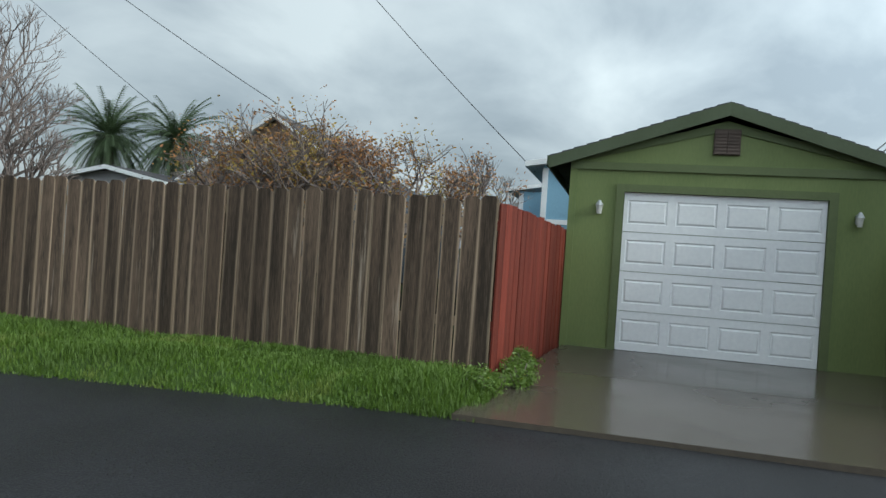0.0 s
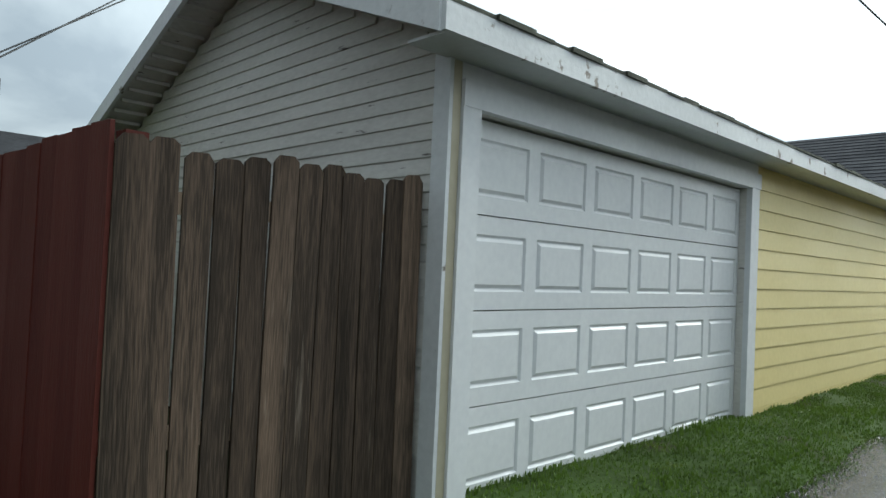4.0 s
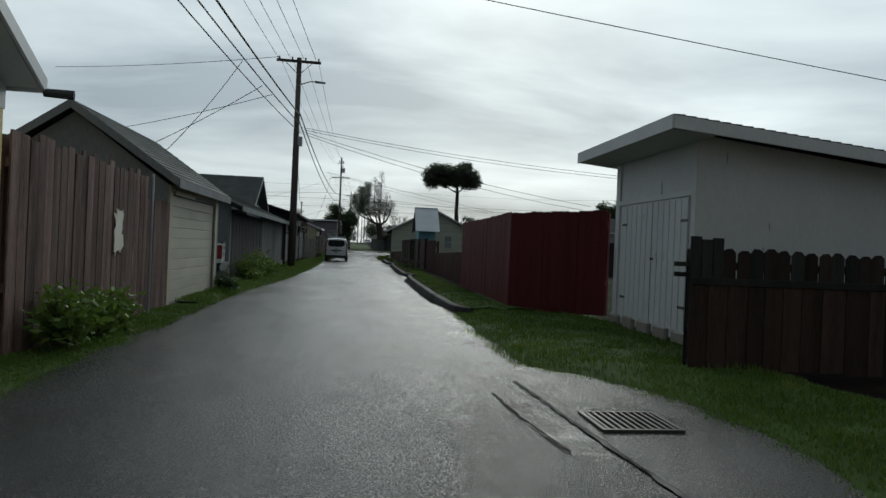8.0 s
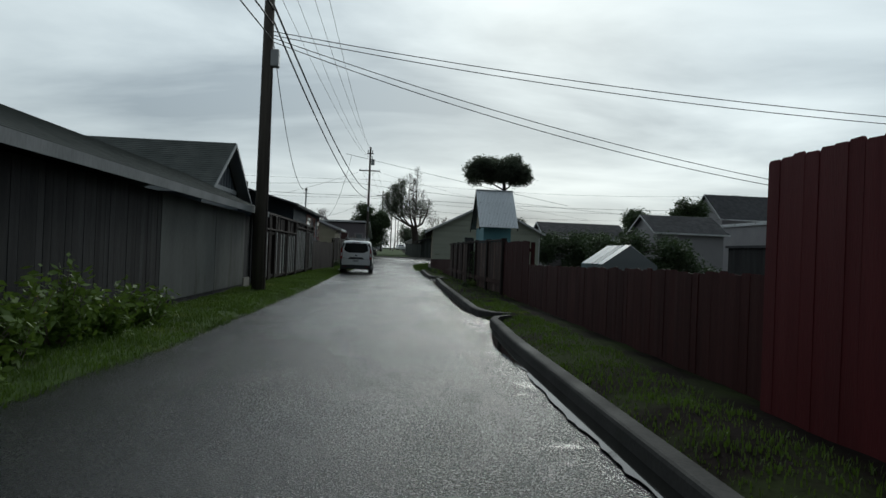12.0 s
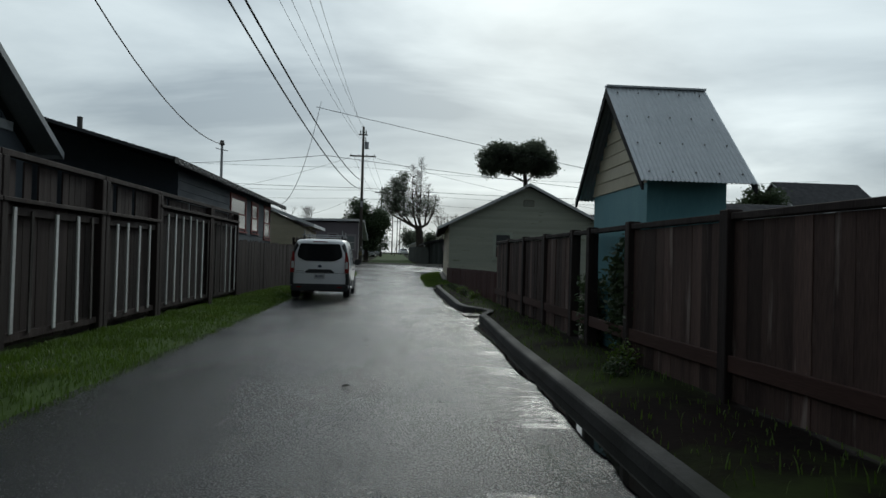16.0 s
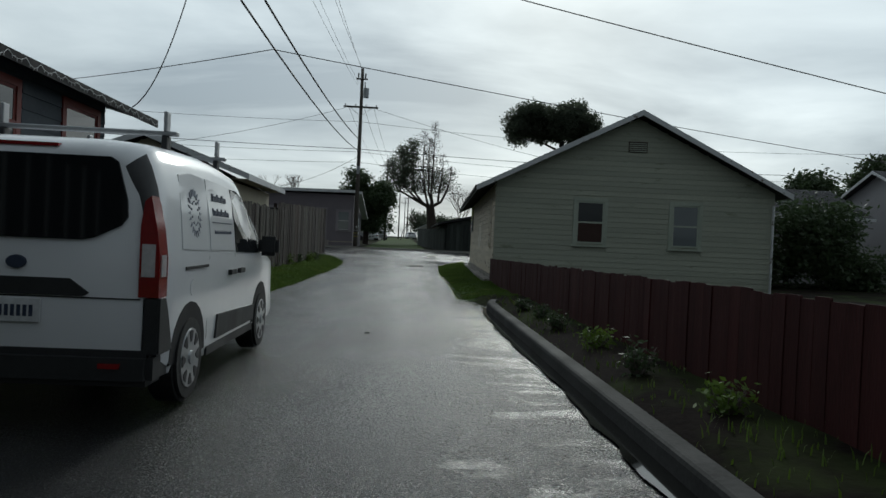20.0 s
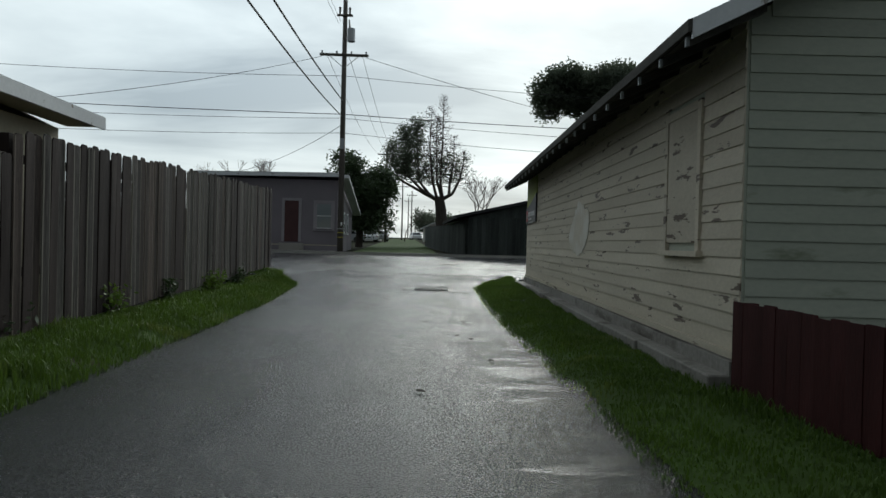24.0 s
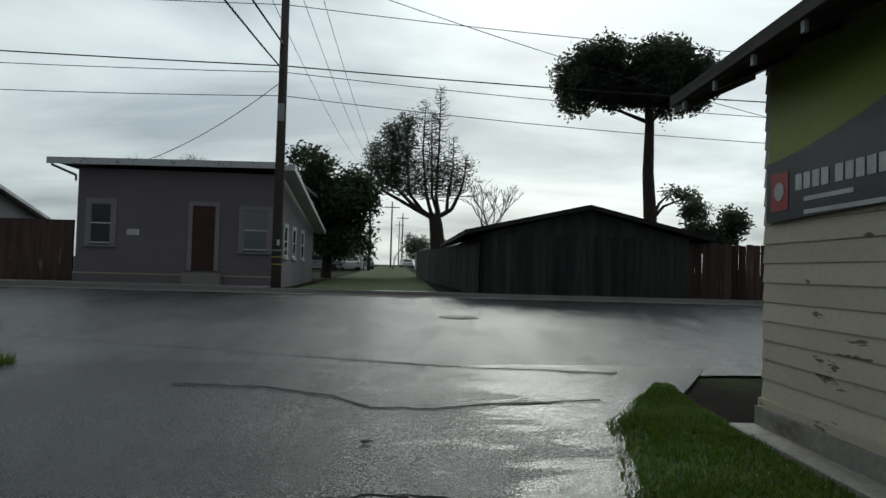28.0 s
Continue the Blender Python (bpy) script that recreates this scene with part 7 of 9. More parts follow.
def build_mauve_house():
    top = thing("house", "flat-roofed mauve-grey stucco house at the street", "house")
    x0, x1, y0, y1 = -8.78, -2.2, 100.75, 110.5
    zb = gz(100.75)
    walls(top, x0, x1, y0, y1, zb, 4.35, M["purple_paint"])
    bm = bm_new(); prism(bm, [(x0 - 0.85, 4.52), (x1 + 0.1, 4.62), (x1 + 0.1, 4.72), (x0 - 0.85, 4.62)], "y", y0 - 0.4, y1 + 0.3); part("roof", bm, M["shingle"], top)
    bm = bm_new(); prism(bm, [(x0 - 0.85, 4.40), (x1 + 0.1, 4.50), (x1 + 0.1, 4.70), (x0 - 0.85, 4.60)], "y", y0 - 0.43, y0 - 0.4); part("fascia", bm, M["white_worn"], top)
    bm = bm_new(); prism(bm, [(y0 - 0.4, 4.62), (y1, 3.0), (y1, 2.85), (y0 - 0.4, 4.45)], "x", x1 + 0.1, x1 + 0.6); part("side_eave", bm, M["white_worn"], top)
    for a, b, c, d in ((-8.35, -7.65, 1.85, 3.2), (-3.32, -2.5, 1.75, 3.1)):
        window_unit(top, a, b, c, d, y0 - 0.001, -1, M["mauve_trim"], [M["glass"], M["glass"]] if a < -5 else [M["glass_light"], M["glass_light"]], trim=0.15, axis="y")
        part("meeting_rail", bbox(a + 0.03, b - 0.03, y0 - 0.04, y0 - 0.012, (c + d) / 2 - 0.02, (c + d) / 2 + 0.02), M["sign_white"], top, "white sash rail")
        part("sash_foot", bbox(a + 0.03, b - 0.03, y0 - 0.04, y0 - 0.012, c + 0.005, c + 0.04), M["sign_white"], top, "white sash rail")
    part("entry_door", bbox(-5.0, -4.25, y0 - 0.02, y0 - 0.001, 1.02, 3.2), M["door_red"], top, "dark red front door")
    for b in ((-5.14, -5.0, 1.02, 3.34), (-4.25, -4.11, 1.02, 3.34), (-5.0, -4.25, 3.2, 3.34)):
        part("door_frame", bbox(b[0], b[1], y0 - 0.05, y0 - 0.001, b[2], b[3]), M["mauve_trim"], top)
    bm = bm_new(); tube(bm, (x0 - 0.8, y0 - 0.2, 4.4), (x0 - 0.04, y0 - 0.1, 4.08), 0.04, 0.04, 8); tube(bm, (x0 - 0.04, y0 - 0.1, 4.08), (x0 - 0.04, y0 - 0.1, 3.9), 0.04, 0.04, 8)
    part("downpipe", bm, M["mauve_trim"], top)
    part("sill_band", bbox(x0 - 0.06, x1 + 0.03, y0 - 0.075, y0 - 0.06, 0.84, 0.88), M["cream_plank"], top)
    part("plinth", bbox(x0 - 0.05, x1 + 0.02, y0 - 0.06, y0, zb, 0.85), M["purple_paint"], top)
    part("doorstep", bbox(-5.2, -3.95, y0 - 0.4, y0 - 0.06, zb, 0.95), M["concrete"], top)
    part("notice", bbox(-7.15, -6.75, y0 - 0.012, y0 - 0.001, 2.15, 2.35), M["sign_white"], top, "small white notice")
    for a in (102.2, 104.2, 106.5):
        window_unit(top, a, a + 0.7, 1.6, 2.7, x1 + 0.001, 1, M["white_worn"], [M["glass"], M["glass"]], trim=0.1)
    rebase(top, (x0, y0, zb))
    w = thing("garden_wall", "dark plank boundary wall beside the mauve house", "fence")
    part("wall", bbox(-40, -8.95, 100.9, 101.0, zb - 0.05, 2.6), M["brown_dark"], w)
    rebase(w, (-20, 101, zb))


build_mauve_house()


M["barn_board"] = mat("greenish_black_board", (0.062, 0.07, 0.064), (0.028, 0.032, 0.03), spec=0.2, rough=0.75, scale=1, fine=16, stretch=(4, 4, 0.5), bump=0.3, rnd=0.3)


def build_dark_barn():
    top = thing("shed", "long dark weathered board shed with a low gable beyond the street", "shed")
    x0, x1, y0, y1, xr = 4.75, 11.6, 99.6, 112, 8.2
    zb = gz(99.6)
    walls(top, x0, x1, y0, y1, zb, 2.52, M["barn_board"], ("y", xr, 3.4))
    gable_roof_along_y(top, xr, 3.54, 4.1, 2.6, y0 - 0.3, y1, M["charcoal"], M["shingle"], M["charcoal"])
    rng = random.Random(7)
    x = x0
    while x < x1:
        w = rng.uniform(0.2, 0.3)
        part("board", bbox(x, x + w - 0.01, y0 - 0.025, y0, zb, 2.52), M["barn_board"], top)
        x += w
    rebase(top, (x0, y0, zb))
    board_fence("board_fence", "dark board fence beside the dark shed", (11.7, 99.8), (34, 99.8), 1.95, M["brown_dark"], w=0.25, seed=120, z0=(zb, zb), rail_side=1)
    board_fence("board_fence", "dark board fence along the next alley", (4.6, 99.7), (3.2, 124), 1.75, M["barn_board"], w=0.3, seed=121, z0=(zb, gz(124)), rail_side=-1)
    bm = bm_new()
    strip(bm, lambda y: [-1.4, 0.2, 1.6, 3.3], frange(98.5, 200, 40), lambda x, y: gz(y) + 0.03 + 0.04 * noise.noise((x, y * 0.4, 9)))
    tagged(link("lane_grass", bm, M["turf"], smooth=True), "grassy track of the next alley", "grass track", kind="structure")


build_dark_barn()

# ---- vehicles ----
def loft(bm, stations, ring):
    """Skin between closed rings of equal length; ring(s) gives the points of a station."""
    rows = [[bm.verts.new(p) for p in ring(s)] for s in stations]
    n = len(rows[0])
    for a, b in zip(rows, rows[1:]):
        for k in range(n):
            bm.faces.new((a[k], a[(k + 1) % n], b[(k + 1) % n], b[k]))
    bm.faces.new(rows[0]); bm.faces.new(rows[-1][::-1])


def lerp_table(rows, y):
    for a, b in zip(rows, rows[1:]):
        if y <= b[0]:
            f = (y - a[0]) / (b[0] - a[0])
            return [u + (v - u) * f for u, v in zip(a, b)]
    return list(rows[-1])


def wheel(parent, x, y, r, side):
    bm = bm_new(); tube(bm, (x - side * 0.19, y, r), (x, y, r), r, r * 0.985, 24)
    bmesh.ops.bevel(bm, geom=[e for e in bm.edges if len(e.link_faces) == 2 and abs(e.verts[0].co.x - e.verts[1].co.x) < 1e-4], offset=0.025, segments=2, affect="EDGES")
    tyre = part("wheel", bm, M["rubber"], parent, smooth=False)
    bm = bm_new(); tube(bm, (x - side * 0.02, y, r), (x + side * 0.004, y, r), r * 0.70, r * 0.66, 20); part("rim", bm, M["rim"], tyre)
    bm = bm_new()
    for k in range(8):
        a = k * math.tau / 8
        q = [(0.36, a - 0.10), (0.60, a - 0.22), (0.62, a), (0.60, a + 0.22), (0.36, a + 0.10)]
        prism(bm, [(y + math.cos(d) * r * f, r + math.sin(d) * r * f) for f, d in q], "x", *sorted((x + side * 0.003, x + side * 0.008)))
    part("rim_hole", bm, M["black_plastic"], tyre)
    bm = bm_new(); tube(bm, (x, y, r), (x + side * 0.015, y, r), r * 0.17, r * 0.15, 10); part("hub_cap", bm, M["galv"], tyre)


M["van_glass"] = glass("tinted_van_glass", (0.012, 0.014, 0.016))
M["van_glass"].node_tree.nodes["Principled BSDF"].inputs["Specular IOR Level"].default_value = 0.22


def build_van():
    top = thing("van", "white delivery van with roof rack parked at the alley edge", "van", (-0.73, 54.05, 0.0))
    # y, floor, belt, roof, half width low, half width belt, half width roof
    T = [(0.00, 0.36, 0.95, 1.56, 0.72, 0.755, 0.62), (0.025, 0.30, 0.95, 1.60, 0.76, 0.785, 0.66), (0.11, 0.25, 0.95, 1.65, 0.79, 0.803, 0.695), (0.25, 0.22, 0.96, 1.68, 0.80, 0.81, 0.71), (0.7, 0.20, 0.96, 1.70, 0.80, 0.81, 0.72), (1.2, 0.20, 0.96, 1.71, 0.80, 0.81, 0.72),
         (1.7, 0.20, 0.95, 1.70, 0.80, 0.81, 0.71), (2.1, 0.20, 0.94, 1.675, 0.80, 0.81, 0.70), (2.4, 0.20, 0.935, 1.62, 0.80, 0.81, 0.68), (2.65, 0.20, 0.93, 1.52, 0.80, 0.81, 0.66), (2.9, 0.20, 0.925, 1.36, 0.80, 0.81, 0.66), (3.1, 0.20, 0.91, 1.20, 0.80, 0.80, 0.66),
         (3.3, 0.21, 0.89, 1.04, 0.79, 0.79, 0.66), (3.55, 0.22, 0.85, 0.96, 0.78, 0.77, 0.65), (3.72, 0.24, 0.80, 0.88, 0.74, 0.73, 0.60), (3.85, 0.28, 0.68, 0.74, 0.66, 0.64, 0.50)]
    def ring(s):
        y, f, b, r, wl, wb, wr = s
        h = r - b
        pts = [(wl * 0.90, f), (wl * 0.97, f + 0.03), (wl, f + 0.10), (wl + (wb - wl) * 0.6, (f + b) / 2), (wb, b - 0.05), (wb - 0.004, b), (wb - (wb - wr) * 0.30, b + h * 0.33), (wb - (wb - wr) * 0.62, b + h * 0.62), (wr, r - 0.14 * min(1, h / 0.5)),
               (wr - 0.035, r - 0.065 * min(1, h / 0.5)), (wr - 0.10, r - 0.025 * min(1, h / 0.5)), (wr * 0.55, r - 0.004)]
        return [(x, y, z) for x, z in pts] + [(-x, y, z) for x, z in pts[::-1]]
    bm = bm_new(); loft(bm, T, ring)
    bmesh.ops.recalc_face_normals(bm, faces=bm.faces)
    for e in bm.edges:
        e.smooth = not (len(e.link_faces) == 2 and e.calc_face_angle(0) > radians(38))
    for f in bm.faces:
        c = f.calc_center_median()
        if 0.005 < c.y < 0.1 and 1.2 < c.z < 1.56 and abs(c.x) > 0.6:
            f.material_index = 1
    body = part("body", bm, [M["car_white"], M["black_plastic"]], top, smooth=True)
    def side_x(y, z):
        _, f, b, r, wl, wb, wr = lerp_table(T, y)
        h = r - b
        rows = [(f + 0.10, wl), ((f + b) / 2, wl + (wb - wl) * 0.6), (b - 0.05, wb), (b, wb - 0.004), (b + h * 0.33, wb - (wb - wr) * 0.30), (b + h * 0.62, wb - (wb - wr) * 0.62), (r - 0.14 * min(1, h / 0.5), wr), (r - 0.065 * min(1, h / 0.5), wr - 0.035)]
        return wl if z <= rows[0][0] else lerp_table(rows, z)[1]
    def side_patch(name, outline, material, off, parent, side):
        """A panel that follows the van's side through an outline of (y, z)."""
        bm = bm_new()
        out = [bm.verts.new((side * (side_x(y, z) + off), y, z)) for y, z in outline]
        inn = [bm.verts.new((side * (side_x(y, z) - 0.01), y, z)) for y, z in outline]
        bm.faces.new(out)
        n = len(out)
        for k in range(n):
            bm.faces.new((out[k], out[(k + 1) % n], inn[(k + 1) % n], inn[k]))
        return part(name, bm, material, parent)
    for side in (1, -1):
        side_patch("quarter_panel", [(0.40, 1.02), (0.7, 1.01), (0.98, 1.01), (0.98, 1.25), (0.98, 1.52), (0.7, 1.53), (0.46, 1.50), (0.42, 1.25)], M["car_white"], 0.006, top, side)
        side_patch("side_panel", [(1.04, 1.00), (1.4, 1.0), (1.74, 0.99), (1.74, 1.25), (1.74, 1.50), (1.4, 1.52), (1.04, 1.52), (1.04, 1.25)], M["car_white"], 0.006, top, side)
        side_patch("door_window", [(1.80, 0.98), (2.3, 0.965), (2.72, 0.955), (2.66, 1.14), (2.50, 1.32), (2.30, 1.46), (2.05, 1.50), (1.80, 1.50), (1.80, 1.25)], M["van_glass"], 0.007, top, side)
        side_patch("quarter_glass", [(2.78, 0.955), (3.02, 0.945), (2.90, 1.06), (2.74, 1.18)], M["van_glass"], 0.006, top, side)
        side_patch("lower_cladding", [(1.22, 0.33), (1.9, 0.33), (2.52, 0.33), (2.52, 0.47), (1.9, 0.49), (1.26, 0.51)], M["black_plastic"], 0.014, top, side)
        side_patch("sill_trim", [(1.02, 0.235), (2.5, 0.235), (2.5, 0.30), (1.02, 0.30)], M["black_plastic"], 0.006, top, side)
        side_patch("slide_rail", [(0.45, 0.885), (0.96, 0.885), (0.96, 0.905), (0.45, 0.905)], M["black_plastic"], 0.008, top, side)
        side_patch("fuel_flap", [(0.62 + 0.055 * math.cos(k * math.tau / 10), 0.76 + 0.055 * math.sin(k * math.tau / 10)) for k in range(10)], M["car_white"], 0.004, top, side)
        for a in (1.55, 1.86):
            side_patch("door_handle", [(a, 0.80), (a + 0.16, 0.80), (a + 0.16, 0.84), (a, 0.84)], M["black_plastic"], 0.03, top, side)
        for a in (1.00, 1.76, 2.86):
            side_patch("door_seam", [(a, 0.36), (a + 0.008, 0.36), (a + 0.008, 0.96), (a, 0.96)], M["black_plastic"], 0.002, top, side)
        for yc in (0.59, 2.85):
            # wheel-well shade painted as a flat dark sheet on the uncut side
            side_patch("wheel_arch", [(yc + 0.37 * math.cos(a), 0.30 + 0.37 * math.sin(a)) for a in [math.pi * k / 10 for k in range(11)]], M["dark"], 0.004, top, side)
            wheel(top, side * 0.818, yc, 0.295, side)
        bm = bm_new(); box(bm, *(sorted((side * 0.80, side * 1.0))), 2.66, 2.78, 0.93, 1.12); bmesh.ops.bevel(bm, geom=bm.edges[:], offset=0.035, segments=2, affect="EDGES"); part("mirror", bm, M["black_plastic"], top)
        # tall tail lights on the rear corners
        bm = bm_new(); prism(bm, [(side * x, z) for x, z in ((0.69, 0.74), (0.806, 0.74), (0.806, 0.98), (0.785, 1.14), (0.745, 1.33), (0.71, 1.30), (0.69, 1.15))], "y", -0.014, 0.125); tl = part("tail_light", bm, M["tail_red"], top, "red tail light with clear centre")
        xs = sorted((side * 0.705, side * 0.78)); part("clear_lens", bbox(*xs, -0.020, -0.010, 0.86, 1.05), M["tail_clear"], tl)
        xs = sorted((side * 0.79, side * 0.811)); part("clear_lens", bbox(*xs, 0.01, 0.09, 0.86, 0.99), M["tail_clear"], tl)
    # roof rack: two bars on feet with upright end stops
    for yy in (0.78, 2.05):
        zr = lerp_table(T, yy)[3]
        bar = part("rack_bar", bbox(-0.62, 0.62, yy - 0.03, yy + 0.03, zr + 0.085, zr + 0.115, 0.006), M["galv"], top)
        for side in (1, -1):
            xs = sorted((side * 0.52, side * 0.56)); part("rack_foot", bbox(*xs, yy - 0.04, yy + 0.04, zr - 0.06, zr + 0.085, 0.006), M["black_plastic"], bar)
            xs = sorted((side * 0.53, side * 0.555)); part("end_stop", bbox(*xs, yy - 0.035, yy + 0.035, zr + 0.115, zr + 0.25, 0.005), M["galv"], bar)
    # rear face
    bm = bm_new(); prism(bm, [(-0.55, 1.52), (-0.51, 1.545), (0.51, 1.545), (0.55, 1.52), (0.61, 1.30), (0.615, 1.20), (0.58, 1.15), (0.43, 1.075), (0.36, 1.06), (-0.36, 1.06), (-0.43, 1.075), (-0.58, 1.15), (-0.615, 1.20), (-0.61, 1.30)], "y", -0.018, 0.03); part("rear_window", bm, M["van_glass"], top)
    bm = bm_new(); prism(bm, [(-0.30, 0.835), (0.30, 0.835), (0.41, 0.755), (0.38, 0.735), (-0.38, 0.735), (-0.41, 0.755)], "y", -0.016, 0.02); part("tailgate_recess", bm, M["black_plastic"], top)
    bm = bm_new(); tube(bm, (0, -0.004, 0.92), (0, -0.02, 0.92), 0.04, 0.037, 14)
    for v in bm.verts:
        v.co.x *= 1.45
    part("emblem", bm, M["ink"], top)
    pl = part("number_plate", bbox(-0.15, 0.15, -0.022, -0.006, 0.575, 0.715, 0.004), M["plate"], top, "pale number plate with dark bars")
    for k in range(7):
        part("plate_bar", bbox(-0.115 + k * 0.034, -0.095 + k * 0.034, -0.0265, -0.022, 0.61, 0.675), M["ink"], pl)
    bm = bm_new(); box(bm, -0.79, 0.79, -0.055, 0.26, 0.22, 0.43); bmesh.ops.bevel(bm, geom=bm.edges[:], offset=0.04, segments=2, affect="EDGES"); part("bumper", bm, M["black_plastic"], top)
    for s in (1, -1):
        bm = bm_new(); prism(bm, [(-0.012, 0.40), (0.24, 0.40), (0.20, 0.52), (0.12, 0.66), (0.10, 0.745), (-0.012, 0.745)], "x", *sorted((s * 0.715, s * 0.815))); bmesh.ops.bevel(bm, geom=bm.edges[:], offset=0.012, segments=2, affect="EDGES"); part("bumper_corner", bm, M["black_plastic"], top)
        xs = sorted((s * 0.5, s * 0.62)); part("reflector", bbox(*xs, -0.068, -0.058, 0.33, 0.36), M["tail_red"], top)
    part("tailgate_seam", bbox(-0.70, 0.70, -0.006, 0.0, 0.722, 0.73), M["black_plastic"], top)
    part("model_mark", bbox(-0.66, -0.44, -0.006, 0.0, 0.775, 0.788), M["chrome"], top)
    part("brake_light", bbox(-0.20, 0.20, 0.01, 0.06, 1.592, 1.612), M["tail_red"], top)
    # faded lettering on the side panels as plain bars
    side = 1
    for (a, b, z, h, n) in ((1.16, 1.58, 1.37, 0.055, 9), (1.14, 1.64, 1.26, 0.055, 12), (1.16, 1.66, 1.125, 0.026, 22)):
        for k in range(n):
            u = a + (b - a) * k / n
            side_patch("lettering_bar", [(u, z), (u + (b - a) / n * 0.6, z), (u + (b - a) / n * 0.6, z + h * (0.7 + 0.3 * (k % 3 == 0))), (u, z + h * (0.7 + 0.3 * (k % 3 == 0)))], M["ink"], 0.009, top, side)
    side_patch("lettering_rule", [(1.12, 1.205), (1.4, 1.205), (1.68, 1.205), (1.68, 1.213), (1.4, 1.213), (1.12, 1.213)], M["ink"], 0.009, top, side)
    for k in range(20):
        an = k * math.tau / 20
        ca, sa = math.cos(an), math.sin(an)
        yc, zc = 0.70, 1.26
        q = [(yc + 0.10 * ca - 0.010 * sa, zc + 0.12 * sa + 0.010 * ca), (yc + 0.145 * ca, zc + 0.165 * sa), (yc + 0.10 * ca + 0.010 * sa, zc + 0.12 * sa - 0.010 * ca)]
        side_patch("emblem_ray", q, M["faded"], 0.009, top, side)
        if k % 2:
            side_patch("emblem_ring", [(yc + r * math.cos(an + d), zc + r * 1.15 * math.sin(an + d)) for r, d in ((0.065, -0.1), (0.075, -0.1), (0.075, 0.1), (0.065, 0.1))], M["faded"], 0.009, top, side)
    bm = bm_new(); prism(bm, [(2.66, 1.53), (3.26, 1.09), (3.23, 1.05), (2.63, 1.49)], "x", -0.58, 0.58); part("windscreen", bm, M["van_glass"], top)


build_van()


def build_pickup():
    top = thing("pickup_truck", "white pickup truck parked nose-in, tailgate to the alley", "pickup truck", (-2.8, 22.4, 0.0), 8)
    # x runs into the plot (negative), y across the truck
    bm = bm_new(); prism(bm, [(0, 0.62), (-0.02, 1.12), (-2.1, 1.14), (-2.1, 0.55)], "y", -0.86, -0.80); part("bed_side", bm, M["car_white"], top)
    bm = bm_new(); prism(bm, [(0, 0.62), (-0.02, 1.12), (-2.1, 1.14), (-2.1, 0.55)], "y", 0.80, 0.86); part("bed_side", bm, M["car_white"], top)
    part("bed_floor", bbox(-2.1, -0.05, -0.80, 0.80, 0.55, 0.62), M["black_plastic"], top)
    tg = part("tailgate", bbox(-0.03, 0.02, -0.79, 0.79, 0.62, 1.12, 0.015), M["car_white"], top)
    part("tailgate_cap", bbox(-0.03, 0.03, -0.79, 0.79, 1.12, 1.15), M["black_plastic"], tg)
    part("tailgate_handle", bbox(0.02, 0.035, -0.10, 0.10, 0.96, 1.05, 0.006), M["black_plastic"], tg)
    bm = bm_new(); tube(bm, (0.02, 0, 0.84), (0.035, 0, 0.84), 0.05, 0.05, 12); part("emblem", bm, M["ink"], tg)
    for s in (1, -1):
        ys = sorted((s * 0.79, s * 0.875)); part("tail_light", bbox(-0.16, 0.02, *ys, 0.72, 1.08, 0.012), M["tail_red"], top, "tall red tail light")
        for xc in (-0.85, -3.9):
            bm = bm_new(); tube(bm, (xc, s * 0.62, 0.36), (xc, s * 0.85, 0.36), 0.36, 0.355, 20); w = part("wheel", bm, M["rubber"], top)
            bm = bm_new(); tube(bm, (xc, s * 0.84, 0.36), (xc, s * 0.856, 0.36), 0.22, 0.2, 14); part("rim", bm, M["rim"], w)
    bm = bm_new(); box(bm, -0.02, 0.16, -0.88, 0.88, 0.42, 0.60); bmesh.ops.bevel(bm, geom=bm.edges[:], offset=0.03, segments=2, affect="EDGES"); bp = part("rear_bumper", bm, M["chrome"], top)
    part("step_pad", bbox(0.0, 0.14, -0.6, 0.6, 0.60, 0.612), M["black_plastic"], bp)
    bm = bm_new(); prism(bm, [(-2.14, 0.5), (-2.14, 1.15), (-2.3, 1.72), (-3.3, 1.72), (-3.75, 1.18), (-4.8, 1.08), (-4.9, 0.5)], "y", -0.84, 0.84); bmesh.ops.bevel(bm, geom=bm.edges[:], offset=0.04, segments=2, affect="EDGES"); part("cab", bm, M["car_white"], top)
    bm = bm_new(); prism(bm, [(-2.20, 1.22), (-2.31, 1.64), (-2.33, 1.64), (-2.23, 1.22)], "y", -0.66, 0.66)
    for v in bm.verts:
        v.co.x += 0.04
    part("rear_window", bm, M["glass"], top)
    part("chassis", bbox(-4.6, -0.1, -0.55, 0.55, 0.35, 0.55), M["black_plastic"], top)


build_pickup()


